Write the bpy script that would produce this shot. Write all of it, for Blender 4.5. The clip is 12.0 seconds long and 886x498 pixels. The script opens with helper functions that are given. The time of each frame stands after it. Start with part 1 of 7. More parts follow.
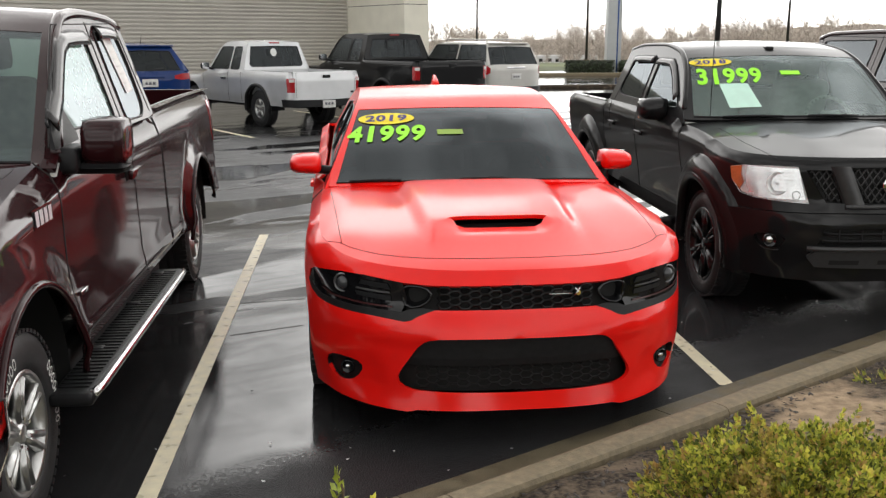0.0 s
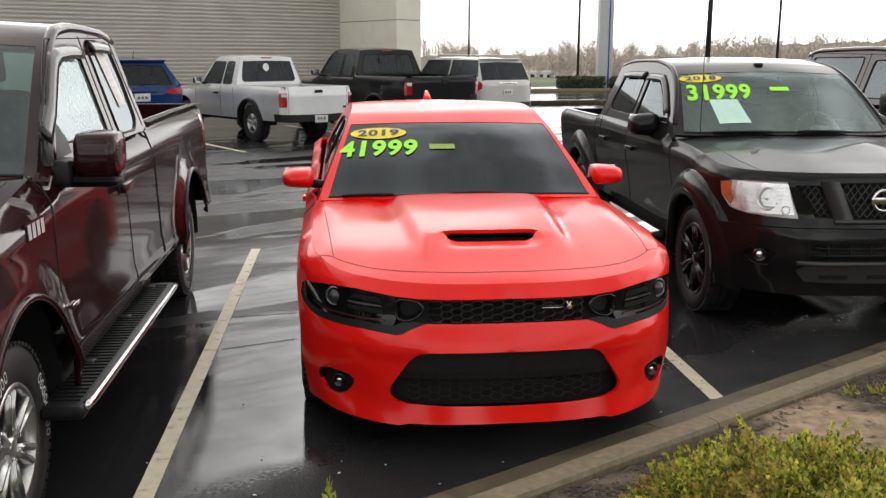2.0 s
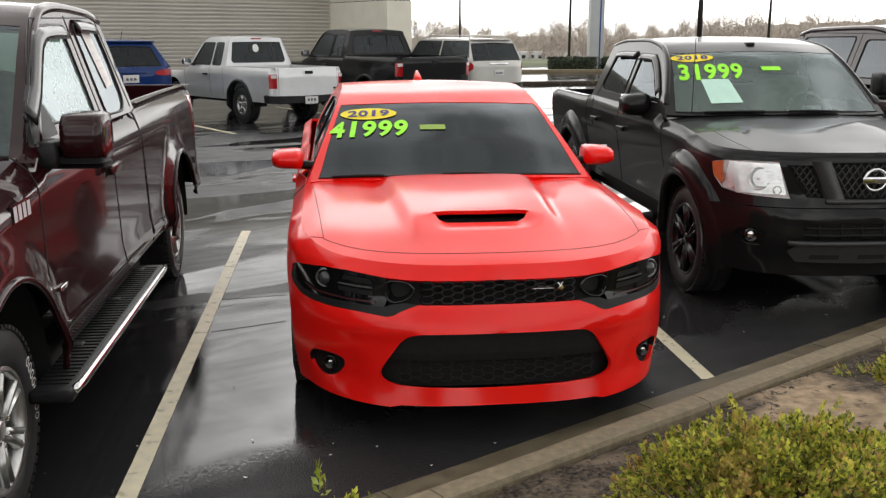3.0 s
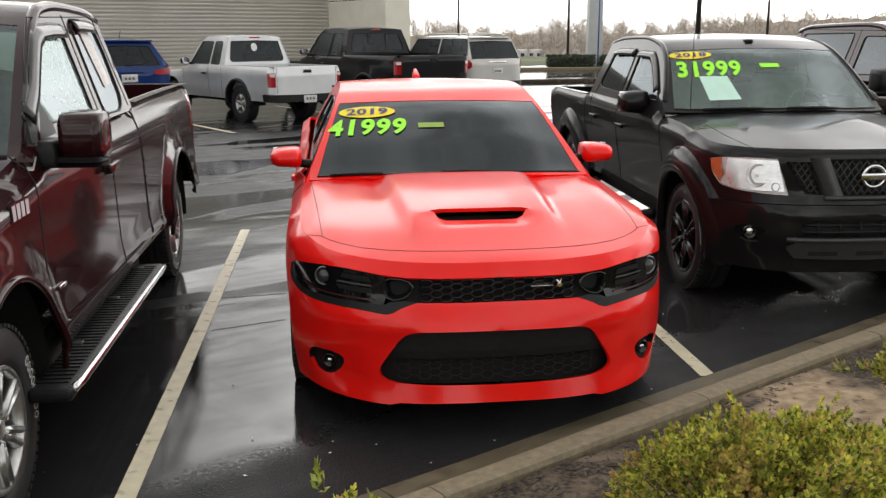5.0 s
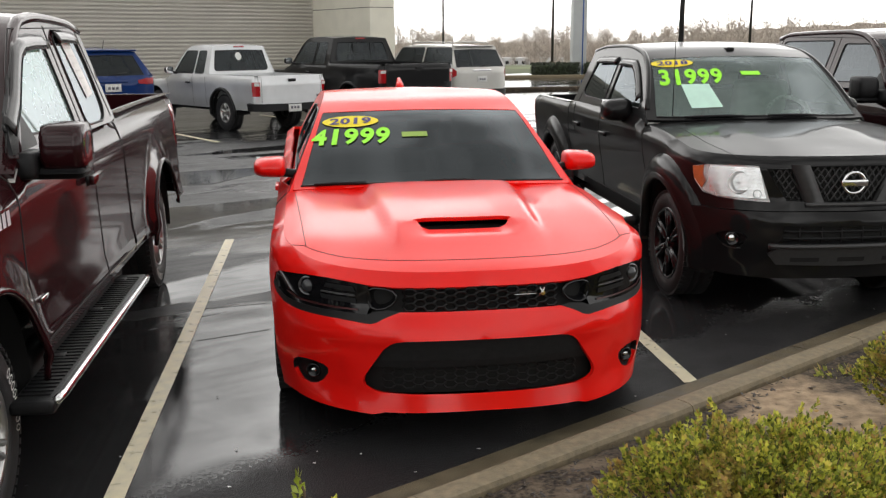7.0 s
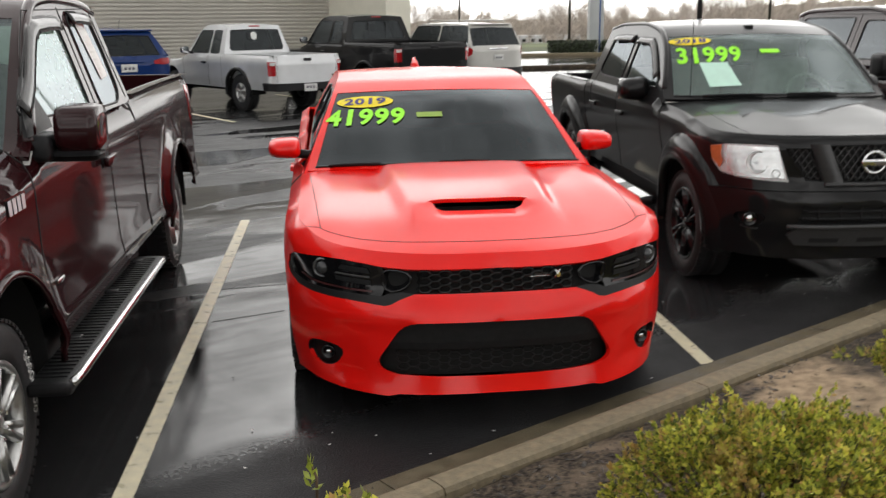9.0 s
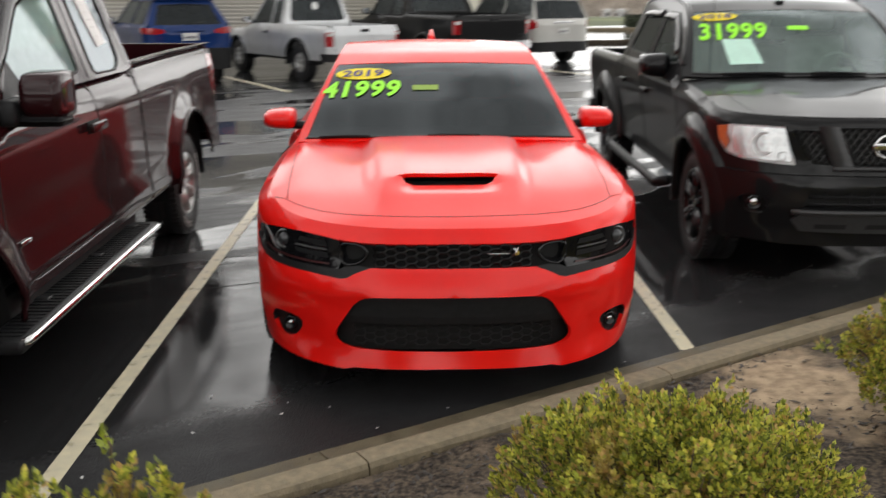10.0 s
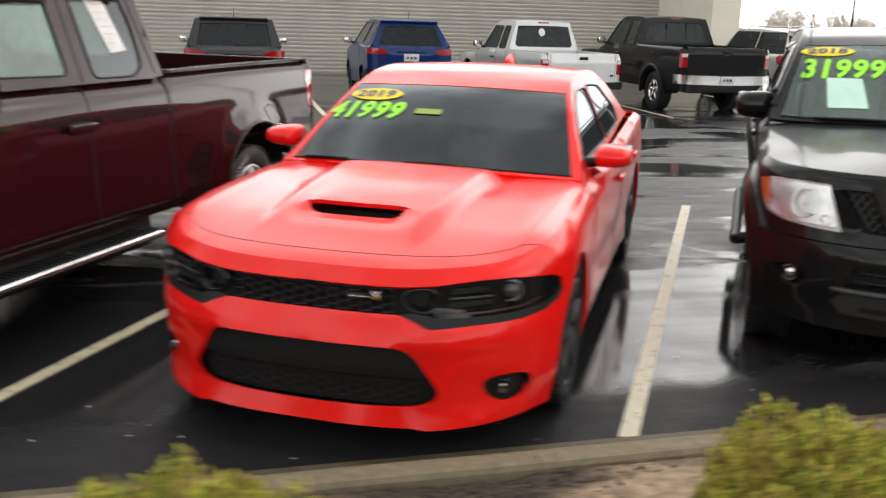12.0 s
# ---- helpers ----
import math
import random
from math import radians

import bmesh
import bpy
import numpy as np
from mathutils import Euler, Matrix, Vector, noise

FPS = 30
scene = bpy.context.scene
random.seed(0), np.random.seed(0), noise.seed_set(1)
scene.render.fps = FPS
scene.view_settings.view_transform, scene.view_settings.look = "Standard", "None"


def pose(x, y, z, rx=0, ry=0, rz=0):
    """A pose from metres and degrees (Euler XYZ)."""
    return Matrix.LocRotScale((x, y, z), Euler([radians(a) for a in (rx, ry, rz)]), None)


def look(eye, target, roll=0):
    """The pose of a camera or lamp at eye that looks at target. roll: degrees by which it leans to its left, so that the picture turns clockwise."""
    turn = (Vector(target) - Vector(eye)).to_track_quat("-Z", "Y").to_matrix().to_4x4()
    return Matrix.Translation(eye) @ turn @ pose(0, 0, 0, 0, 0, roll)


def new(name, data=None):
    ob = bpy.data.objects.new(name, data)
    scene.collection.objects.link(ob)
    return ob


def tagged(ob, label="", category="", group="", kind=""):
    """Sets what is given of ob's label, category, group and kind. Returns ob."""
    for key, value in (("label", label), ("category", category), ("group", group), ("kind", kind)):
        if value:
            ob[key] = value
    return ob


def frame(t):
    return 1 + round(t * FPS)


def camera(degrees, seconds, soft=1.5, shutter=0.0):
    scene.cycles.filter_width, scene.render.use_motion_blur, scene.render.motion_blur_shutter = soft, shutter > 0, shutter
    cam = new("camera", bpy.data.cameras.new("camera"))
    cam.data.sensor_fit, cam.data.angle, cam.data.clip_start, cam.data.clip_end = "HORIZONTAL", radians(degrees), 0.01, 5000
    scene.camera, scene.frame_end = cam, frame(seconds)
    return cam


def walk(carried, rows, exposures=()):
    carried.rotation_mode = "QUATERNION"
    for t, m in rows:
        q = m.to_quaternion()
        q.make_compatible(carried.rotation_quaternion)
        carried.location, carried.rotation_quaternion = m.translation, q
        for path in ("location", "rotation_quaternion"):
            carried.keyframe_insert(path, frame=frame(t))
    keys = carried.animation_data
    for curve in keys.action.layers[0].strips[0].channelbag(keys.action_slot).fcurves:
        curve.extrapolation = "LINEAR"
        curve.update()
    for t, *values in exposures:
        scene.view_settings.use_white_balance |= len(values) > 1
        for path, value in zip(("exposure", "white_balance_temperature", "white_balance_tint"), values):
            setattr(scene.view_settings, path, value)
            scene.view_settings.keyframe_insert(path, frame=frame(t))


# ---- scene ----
cam = camera(50.3, 12.0, soft=1.3, shutter=0.9)
PATH = [
    (0, (-0.583, -3.406, 1.817), (-0.427, -1.46, 1.381), -0.0),
    (0.5, (-0.583, -3.413, 1.815), (-0.442, -1.463, 1.393), -0.1),
    (1, (-0.581, -3.422, 1.818), (-0.455, -1.465, 1.42), -0.5),
    (1.5, (-0.585, -3.424, 1.818), (-0.421, -1.47, 1.426), 0.3),
    (2, (-0.585, -3.424, 1.816), (-0.411, -1.473, 1.411), 0.2),
    (2.5, (-0.581, -3.412, 1.814), (-0.42, -1.464, 1.393), -0.3),
    (3, (-0.579, -3.402, 1.808), (-0.388, -1.46, 1.365), 0.1),
    (4.8, (-0.573, -3.41, 1.813), (-0.396, -1.467, 1.371), -0.2),
    (5, (-0.576, -3.405, 1.805), (-0.384, -1.465, 1.359), -0.1),
    (5.5, (-0.576, -3.424, 1.813), (-0.39, -1.471, 1.421), 0.5),
    (6, (-0.568, -3.427, 1.812), (-0.355, -1.477, 1.421), -0.0),
    (6.5, (-0.569, -3.427, 1.805), (-0.344, -1.48, 1.407), -0.2),
    (7, (-0.563, -3.414, 1.813), (-0.342, -1.474, 1.383), -0.3),
    (8.8, (-0.569, -3.409, 1.822), (-0.364, -1.469, 1.382), 0.2),
    (9, (-0.553, -3.394, 1.82), (-0.368, -1.46, 1.347), -0.6),
    (9.2, (-0.513, -3.371, 1.821), (-0.344, -1.435, 1.345), -1.5),
    (9.5, (-0.393, -3.351, 1.823), (-0.198, -1.415, 1.362), -2.1),
    (9.6, (-0.317, -3.358, 1.81), (-0.145, -1.416, 1.365), -1.7),
    (10, (-0.016, -3.389, 1.816), (0.004, -1.46, 1.29), 0.0),
    (10.2, (0.108, -3.37, 1.811), (0.061, -1.442, 1.28), -0.9),
    (10.5, (0.32, -3.285, 1.803), (0.235, -1.339, 1.352), -0.2),
    (10.7, (0.462, -3.209, 1.812), (0.28, -1.256, 1.421), 0.5),
    (10.8, (0.547, -3.158, 1.819), (0.363, -1.202, 1.446), 0.5),
    (10.9, (0.618, -3.119, 1.814), (0.423, -1.165, 1.437), -0.3),
    (11, (0.697, -3.083, 1.808), (0.47, -1.133, 1.424), -1.1),
    (11.2, (0.871, -3.029, 1.783), (0.506, -1.103, 1.39), -0.2),
    (11.4, (1.062, -2.957, 1.782), (0.537, -1.093, 1.282), 0.4),
    (11.5, (1.160, -2.905, 1.782), (0.599, -1.052, 1.270), 0.0),
    (11.7, (1.327, -2.837, 1.777), (0.774, -0.977, 1.293), 0.7),
    (12, (1.645, -2.68, 1.774), (1.074, -0.823, 1.297), 1.7),
]
walk(cam, [(t, look(eye, target, roll)) for t, eye, target, roll in PATH], [(0.0, 0.14), (0.5, 0.10), (1.0, 0.08), (1.5, -0.03), (2.0, 0.0), (9.9, 0.0), (10.2, 0.31), (10.4, 0.39), (10.6, 0.42), (11.0, 0.08), (11.5, 0.08), (11.8, 0.28), (12.0, 0.24)])

# ---- world, sun, exposure ----
UX, UY = math.cos(radians(30)), math.sin(radians(30))   # the rows and the building run along this line


def row(u, n, z=0.0):
    """A place in the frame of the building: u along its wall, n towards it."""
    return Vector((u * UX - n * UY, u * UY + n * UX, z))


world = bpy.data.worlds.new("overcast")
scene.world = world
world.use_nodes = True
wn = world.node_tree.nodes
wl = world.node_tree.links
sky = wn.new("ShaderNodeTexSky")
sky.sky_type = "NISHITA"
sky.sun_disc = False
sky.sun_elevation = radians(32)
sky.sun_rotation = radians(200)
sky.air_density, sky.dust_density, sky.ozone_density = 1.0, 1.0, 1.0
hsv = wn.new("ShaderNodeHueSaturation")
hsv.inputs["Saturation"].default_value = 0.10
wl.new(sky.outputs[0], hsv.inputs["Color"])
cloud_pos = wn.new("ShaderNodeTexCoord")
cloud = wn.new("ShaderNodeTexNoise")
cloud.inputs["Scale"].default_value = 3.4
cloud.inputs["Detail"].default_value = 5
cloud_map = wn.new("ShaderNodeMapRange")
cloud_map.inputs[1].default_value, cloud_map.inputs[2].default_value = 0.40, 0.62
cloud_map.inputs[3].default_value, cloud_map.inputs[4].default_value = 6.5, 19.0
wl.new(cloud_pos.outputs["Generated"], cloud.inputs["Vector"])
wl.new(cloud.outputs[0], cloud_map.inputs[0])
veil = wn.new("ShaderNodeMix")           # cloud cover over the clear sky
veil.data_type = "RGBA"
veil.inputs[0].default_value = 0.88
tone = wn.new("ShaderNodeMix")
tone.data_type = "RGBA"
tone.blend_type = "MULTIPLY"
tone.inputs[0].default_value = 1.0
tone.inputs[6].default_value = (1.0, 0.985, 0.96, 1)
wl.new(cloud_map.outputs[0], tone.inputs[7])
# the cloud is brightest over the building, where the sun stands behind it
toward = wn.new("ShaderNodeVectorMath")
toward.operation = "DOT_PRODUCT"
toward.inputs[1].default_value = (0.28, 0.92, 0.27)
wl.new(cloud_pos.outputs["Generated"], toward.inputs[0])
glow = wn.new("ShaderNodeMapRange")
glow.interpolation_type = "SMOOTHSTEP"
glow.inputs[1].default_value, glow.inputs[2].default_value = 0.1, 1.0
glow.inputs[3].default_value, glow.inputs[4].default_value = 0.84, 1.85
wl.new(toward.outputs["Value"], glow.inputs[0])
height = wn.new("ShaderNodeSeparateXYZ")       # and dullest overhead
wl.new(cloud_pos.outputs["Generated"], height.inputs[0])
dull = wn.new("ShaderNodeMapRange")
dull.interpolation_type = "SMOOTHSTEP"
dull.inputs[1].default_value, dull.inputs[2].default_value, dull.inputs[3].default_value, dull.inputs[4].default_value = 0.5, 0.95, 1.0, 0.42
wl.new(height.outputs["Z"], dull.inputs[0])
shade = wn.new("ShaderNodeMath")
shade.operation = "MULTIPLY"
wl.new(glow.outputs[0], shade.inputs[0])
wl.new(dull.outputs[0], shade.inputs[1])
lit = wn.new("ShaderNodeMix")
lit.data_type = "RGBA"
lit.blend_type = "MULTIPLY"
lit.inputs[0].default_value = 1.0
wl.new(tone.outputs[2], lit.inputs[6])
wl.new(shade.outputs[0], lit.inputs[7])
wl.new(hsv.outputs[0], veil.inputs[6])
wl.new(lit.outputs[2], veil.inputs[7])
wl.new(veil.outputs[2], wn["Background"].inputs[0])
wn["Background"].inputs[1].default_value = 0.123
sun = new("sun", bpy.data.lights.new("sun", "SUN"))
sun.data.energy, sun.data.angle, sun.data.color = 0.6, radians(120), (1.0, 0.98, 0.95)
sun.matrix_world = look((2, 9, 30), (0, 0, 0))
scene.view_settings.exposure = 0.0


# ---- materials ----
ALBEDO_SCALE = 0.95     # light balance put into every base colour, against the brightened sky


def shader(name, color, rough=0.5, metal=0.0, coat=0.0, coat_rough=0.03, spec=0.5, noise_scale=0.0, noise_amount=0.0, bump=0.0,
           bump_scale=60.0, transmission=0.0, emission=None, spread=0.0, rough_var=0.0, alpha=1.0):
    color = tuple(c * ALBEDO_SCALE for c in color)
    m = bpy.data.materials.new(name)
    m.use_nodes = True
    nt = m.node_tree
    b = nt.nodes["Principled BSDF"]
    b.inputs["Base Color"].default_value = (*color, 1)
    b.inputs["Roughness"].default_value = rough
    b.inputs["Metallic"].default_value = metal
    b.inputs["Coat Weight"].default_value = coat
    b.inputs["Coat Roughness"].default_value = coat_rough
    b.inputs["Specular IOR Level"].default_value = spec
    b.inputs["Transmission Weight"].default_value = transmission
    b.inputs["Alpha"].default_value = alpha
    if emission:
        b.inputs["Emission Color"].default_value = (*color, 1)
        b.inputs["Emission Strength"].default_value = emission
    tc = nt.nodes.new("ShaderNodeTexCoord")
    if noise_amount:
        nz = nt.nodes.new("ShaderNodeTexNoise")
        nz.inputs["Scale"].default_value = noise_scale
        nz.inputs["Detail"].default_value = 8
        nt.links.new(tc.outputs["Object"], nz.inputs["Vector"])
        mr = nt.nodes.new("ShaderNodeMapRange")
        mr.inputs[1].default_value, mr.inputs[2].default_value = 0.3, 0.7
        mr.inputs[3].default_value, mr.inputs[4].default_value = 1 - noise_amount, 1 + noise_amount
        nt.links.new(nz.outputs[0], mr.inputs[0])
        mx = nt.nodes.new("ShaderNodeMix")
        mx.data_type, mx.blend_type = "RGBA", "MULTIPLY"
        mx.inputs[0].default_value = 1
        mx.inputs[6].default_value = (*color, 1)
        nt.links.new(mr.outputs[0], mx.inputs[7])
        last = mx.outputs[2]
        if spread:
            oi = nt.nodes.new("ShaderNodeObjectInfo")
            gi = nt.nodes.new("ShaderNodeNewGeometry")
            ad = nt.nodes.new("ShaderNodeMath")
            ad.operation = "ADD"
            nt.links.new(oi.outputs["Random"], ad.inputs[0])
            nt.links.new(gi.outputs["Random Per Island"], ad.inputs[1])
            m2 = nt.nodes.new("ShaderNodeMapRange")
            m2.inputs[1].default_value, m2.inputs[2].default_value = 0, 2
            m2.inputs[3].default_value, m2.inputs[4].default_value = 1 - spread, 1 + spread
            nt.links.new(ad.outputs[0], m2.inputs[0])
            mx2 = nt.nodes.new("ShaderNodeMix")
            mx2.data_type, mx2.blend_type = "RGBA", "MULTIPLY"
            mx2.inputs[0].default_value = 1
            nt.links.new(last, mx2.inputs[6])
            nt.links.new(m2.outputs[0], mx2.inputs[7])
            last = mx2.outputs[2]
        nt.links.new(last, b.inputs["Base Color"])
        if rough_var:
            m3 = nt.nodes.new("ShaderNodeMapRange")
            m3.inputs[1].default_value, m3.inputs[2].default_value = 0.3, 0.7
            m3.inputs[3].default_value, m3.inputs[4].default_value = rough - rough_var, rough + rough_var
            nt.links.new(nz.outputs[0], m3.inputs[0])
            nt.links.new(m3.outputs[0], b.inputs["Roughness"])
    if bump:
        nb = nt.nodes.new("ShaderNodeTexNoise")
        nb.inputs["Scale"].default_value = bump_scale
        nb.inputs["Detail"].default_value = 5
        nt.links.new(tc.outputs["Object"], nb.inputs["Vector"])
        bp = nt.nodes.new("ShaderNodeBump")
        bp.inputs["Strength"].default_value = bump
        bp.inputs["Distance"].default_value = 0.01
        nt.links.new(nb.outputs[0], bp.inputs["Height"])
        nt.links.new(bp.outputs[0], b.inputs["Normal"])
    return m


def glass(name, tint, gloss_rough=0.02, ior=1.5, mist_sheen=0.0, mist_sheen_color=(0.7, 0.8, 0.75)):
    """A thin pane: tinted see-through with a mirror that grows at flat angles."""
    m = bpy.data.materials.new(name)
    m.use_nodes = True
    nt = m.node_tree
    nt.nodes.clear()
    out = nt.nodes.new("ShaderNodeOutputMaterial")
    tr = nt.nodes.new("ShaderNodeBsdfTransparent")
    tr.inputs[0].default_value = (*tint, 1)
    gl = nt.nodes.new("ShaderNodeBsdfGlossy")
    gl.inputs["Color"].default_value = (.88, .95, 1.0, 1)
    gl.inputs["Roughness"].default_value = gloss_rough
    fr = nt.nodes.new("ShaderNodeFresnel")
    fr.inputs[0].default_value = ior
    mx = nt.nodes.new("ShaderNodeMixShader")
    nt.links.new(fr.outputs[0], mx.inputs[0])
    clear = tr.outputs[0]
    if mist_sheen:                                  # breath, drizzle and painted sky sheen in one pale layer, in uneven runs
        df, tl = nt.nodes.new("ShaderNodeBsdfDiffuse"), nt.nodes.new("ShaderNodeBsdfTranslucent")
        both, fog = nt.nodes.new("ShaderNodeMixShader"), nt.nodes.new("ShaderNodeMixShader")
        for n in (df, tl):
            n.inputs[0].default_value = (*mist_sheen_color, 1)
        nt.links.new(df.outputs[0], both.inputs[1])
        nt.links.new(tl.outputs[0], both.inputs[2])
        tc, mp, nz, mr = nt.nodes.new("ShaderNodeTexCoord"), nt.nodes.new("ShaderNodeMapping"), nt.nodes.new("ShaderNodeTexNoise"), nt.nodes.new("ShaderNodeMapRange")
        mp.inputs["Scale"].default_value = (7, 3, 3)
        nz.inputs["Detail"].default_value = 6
        mr.inputs[1].default_value, mr.inputs[2].default_value, mr.inputs[3].default_value, mr.inputs[4].default_value = .3, .7, mist_sheen * .93, mist_sheen * 1.07
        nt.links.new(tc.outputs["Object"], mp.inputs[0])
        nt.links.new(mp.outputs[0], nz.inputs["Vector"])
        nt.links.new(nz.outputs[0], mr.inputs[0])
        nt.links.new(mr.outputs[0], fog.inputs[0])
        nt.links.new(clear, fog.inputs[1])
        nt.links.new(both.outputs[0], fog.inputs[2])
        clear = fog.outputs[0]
    nt.links.new(clear, mx.inputs[1])
    nt.links.new(gl.outputs[0], mx.inputs[2])
    nt.links.new(mx.outputs[0], out.inputs[0])
    return m


def paint(name, color, flake=0.0, rough=0.35, beads=0.06, coat=1.0, spec=0.08, coat_rough=0.03):
    m = shader(name, color, rough=rough, metal=flake, coat=coat, coat_rough=coat_rough, spec=spec, noise_scale=3.0, noise_amount=0.06)
    # beads of rain on the clear coat
    nt = m.node_tree
    b = nt.nodes["Principled BSDF"]
    tc = nt.nodes.new("ShaderNodeTexCoord")
    vo = nt.nodes.new("ShaderNodeTexVoronoi")
    vo.inputs["Scale"].default_value = 110
    vo.inputs["Randomness"].default_value = 1.0
    mr = nt.nodes.new("ShaderNodeMapRange")
    mr.inputs[1].default_value, mr.inputs[2].default_value, mr.inputs[3].default_value, mr.inputs[4].default_value = 0.05, 0.34, 1.0, 0.0
    no = nt.nodes.new("ShaderNodeTexNoise")
    no.inputs["Scale"].default_value = 5.0
    mu = nt.nodes.new("ShaderNodeMath")
    mu.operation = "MULTIPLY"
    bp = nt.nodes.new("ShaderNodeBump")
    bp.inputs["Strength"].default_value = beads
    bp.inputs["Distance"].default_value = 0.002
    nt.links.new(tc.outputs["Object"], vo.inputs["Vector"])
    nt.links.new(tc.outputs["Object"], no.inputs["Vector"])
    nt.links.new(vo.outputs["Distance"], mr.inputs[0])
    nt.links.new(mr.outputs[0], mu.inputs[0])
    nt.links.new(no.outputs[0], mu.inputs[1])
    nt.links.new(mu.outputs[0], bp.inputs["Height"])
    nt.links.new(bp.outputs[0], b.inputs["Coat Normal"])
    return m


RED = paint("red_paint", (0.84, 0.009, 0.006), 0.0, 0.45, 0.03, 0.78, 0.02, 0.15)
MAROON = paint("maroon_paint", (0.0205, 0.0040, 0.0050), 0.0, 0.4, 0.03, 0.70, 0.02, 0.06)
BLACKP = paint("black_paint", (0.0095, 0.0095, 0.010), 0.0, 0.3, 0.02, 0.45, 0.03)
SILVER = paint("silver_paint", (0.64, 0.65, 0.66), 0.45, 0.35)
PEARL = paint("pale_gold_paint", (0.50, 0.49, 0.46), 0.4, 0.35)
BLUE = paint("blue_paint", (0.004, 0.026, 0.125), 0.1, 0.35, 0.03, 0.6)
DARKGREY = paint("charcoal_paint", (0.02, 0.02, 0.022), 0.2, 0.35)
PLASTIC = shader("black_plastic", (0.011, 0.011, 0.012), 0.45, spec=0.22, noise_scale=40, noise_amount=0.15, bump=0.15, bump_scale=500)
GLOSSBLACK = shader("gloss_black", (0.006, 0.006, 0.007), 0.12, spec=0.5)
SEAM = shader("gap_black", (0.004, 0.004, 0.004), 0.8)
RUBBER = shader("tyre_rubber", (0.016, 0.016, 0.017), 0.6, noise_scale=30, noise_amount=0.25, bump=0.2, bump_scale=200)
CHROME = shader("chrome", (0.75, 0.75, 0.76), 0.10, metal=1.0, noise_scale=20, noise_amount=0.08)
ALLOY = shader("alloy", (0.48, 0.48, 0.47), 0.28, metal=0.9, noise_scale=15, noise_amount=0.2)
DARKALLOY = shader("black_alloy", (0.008, 0.008, 0.009), 0.25, spec=0.35)
TAILRED = shader("red_lens", (0.36, 0.006, 0.010), 0.12, coat=1.0, noise_scale=60, noise_amount=0.3)
AMBER = shader("amber_lens", (0.52, 0.15, 0.055), 0.15, coat=1.0, noise_scale=60, noise_amount=0.2)
CLEARLAMP = shader("clear_lens", (1.0, 1.0, 0.99), 0.30, metal=0.0, coat=0.5, noise_scale=13, noise_amount=0.30, bump=0.3, bump_scale=30)
SMOKE = shader("smoked_lens", (0.006, 0.006, 0.007), 0.06, spec=0.5)
LENSGREY = shader("projector_glass", (0.035, 0.037, 0.04), 0.08, spec=0.6)
SKID = shader("grey_plastic", (0.030, 0.030, 0.031), 0.55, noise_scale=40, noise_amount=0.15)
MOUTH = shader("mouth_black", (0.012, 0.0123, 0.013), 0.5, spec=0.26, noise_scale=40, noise_amount=0.2)
LAMPGREY = shader("lamp_grey", (0.014, 0.0145, 0.0155), 0.3, spec=0.4)
BADGE = shader("badge_silver", (0.62, 0.62, 0.63), 0.35, metal=0.3)
LINER = shader("headliner", (0.42, 0.42, 0.40), 0.9, noise_scale=30, noise_amount=0.1)
TINT = glass("dark_glass", (0.04, 0.045, 0.05), ior=1.42, mist_sheen=.021, mist_sheen_color=(.46, .60, .64))
FARGLASS = glass("far_tinted_glass", (0.17, 0.19, 0.18), gloss_rough=0.22, ior=1.42, mist_sheen=.022, mist_sheen_color=(.46, .56, .56))
SMOKEGLASS = glass("smoked_side_glass", (0.10, 0.105, 0.11), ior=1.5, mist_sheen=.10, mist_sheen_color=(.5, .52, .54))
MIDGLASS = glass("green_glass", (0.68, 0.83, 0.76), ior=1.5, mist_sheen=.20, mist_sheen_color=(.47, .63, .56))
SHIELDGLASS = glass("teal_glass", (0.34, 0.44, 0.42), ior=1.5, mist_sheen=.07, mist_sheen_color=(.45, .60, .57))
SIDEGLASS = glass("side_glass", (0.30, 0.36, 0.34), ior=1.22, mist_sheen=.02, mist_sheen_color=(.5, .6, .55))
QUARTERGLASS = glass("quarter_glass", (0.42, 0.45, 0.44), ior=1.5, mist_sheen=.20, mist_sheen_color=(.52, .54, .52))
PALEGLASS = glass("pale_glass", (0.68, 0.84, 0.77), ior=1.5, mist_sheen=.40, mist_sheen_color=(.56, .74, .65))
CABIN = shader("cabin_trim", (0.05, 0.05, 0.055), 0.7, noise_scale=25, noise_amount=0.2)
CABINGREY = shader("cabin_grey", (0.30, 0.30, 0.285), 0.75, noise_scale=25, noise_amount=0.2)
PAPER = shader("paper", (0.75, 0.76, 0.74), 0.7, noise_scale=12, noise_amount=0.08)
MINT = shader("mint_paper", (0.56, 0.82, 0.70), 0.7, noise_scale=12, noise_amount=0.06)
YELLOW = shader("yellow_sticker", (0.90, 0.72, 0.005), 0.5, noise_scale=40, noise_amount=0.05)
LIME = shader("lime_sticker", (0.34, 0.95, 0.02), 0.5, noise_scale=40, noise_amount=0.05)
LIMEDULL = shader("dull_lime_sticker", (0.26, 0.40, 0.05), 0.5, noise_scale=40, noise_amount=0.05)
NAVY = shader("navy_ink", (0.05, 0.03, 0.16), 0.5)
PLATE = shader("plate_white", (0.62, 0.62, 0.60), 0.5, noise_scale=30, noise_amount=0.2)
INK = shader("grey_ink", (0.12, 0.12, 0.14), 0.6)


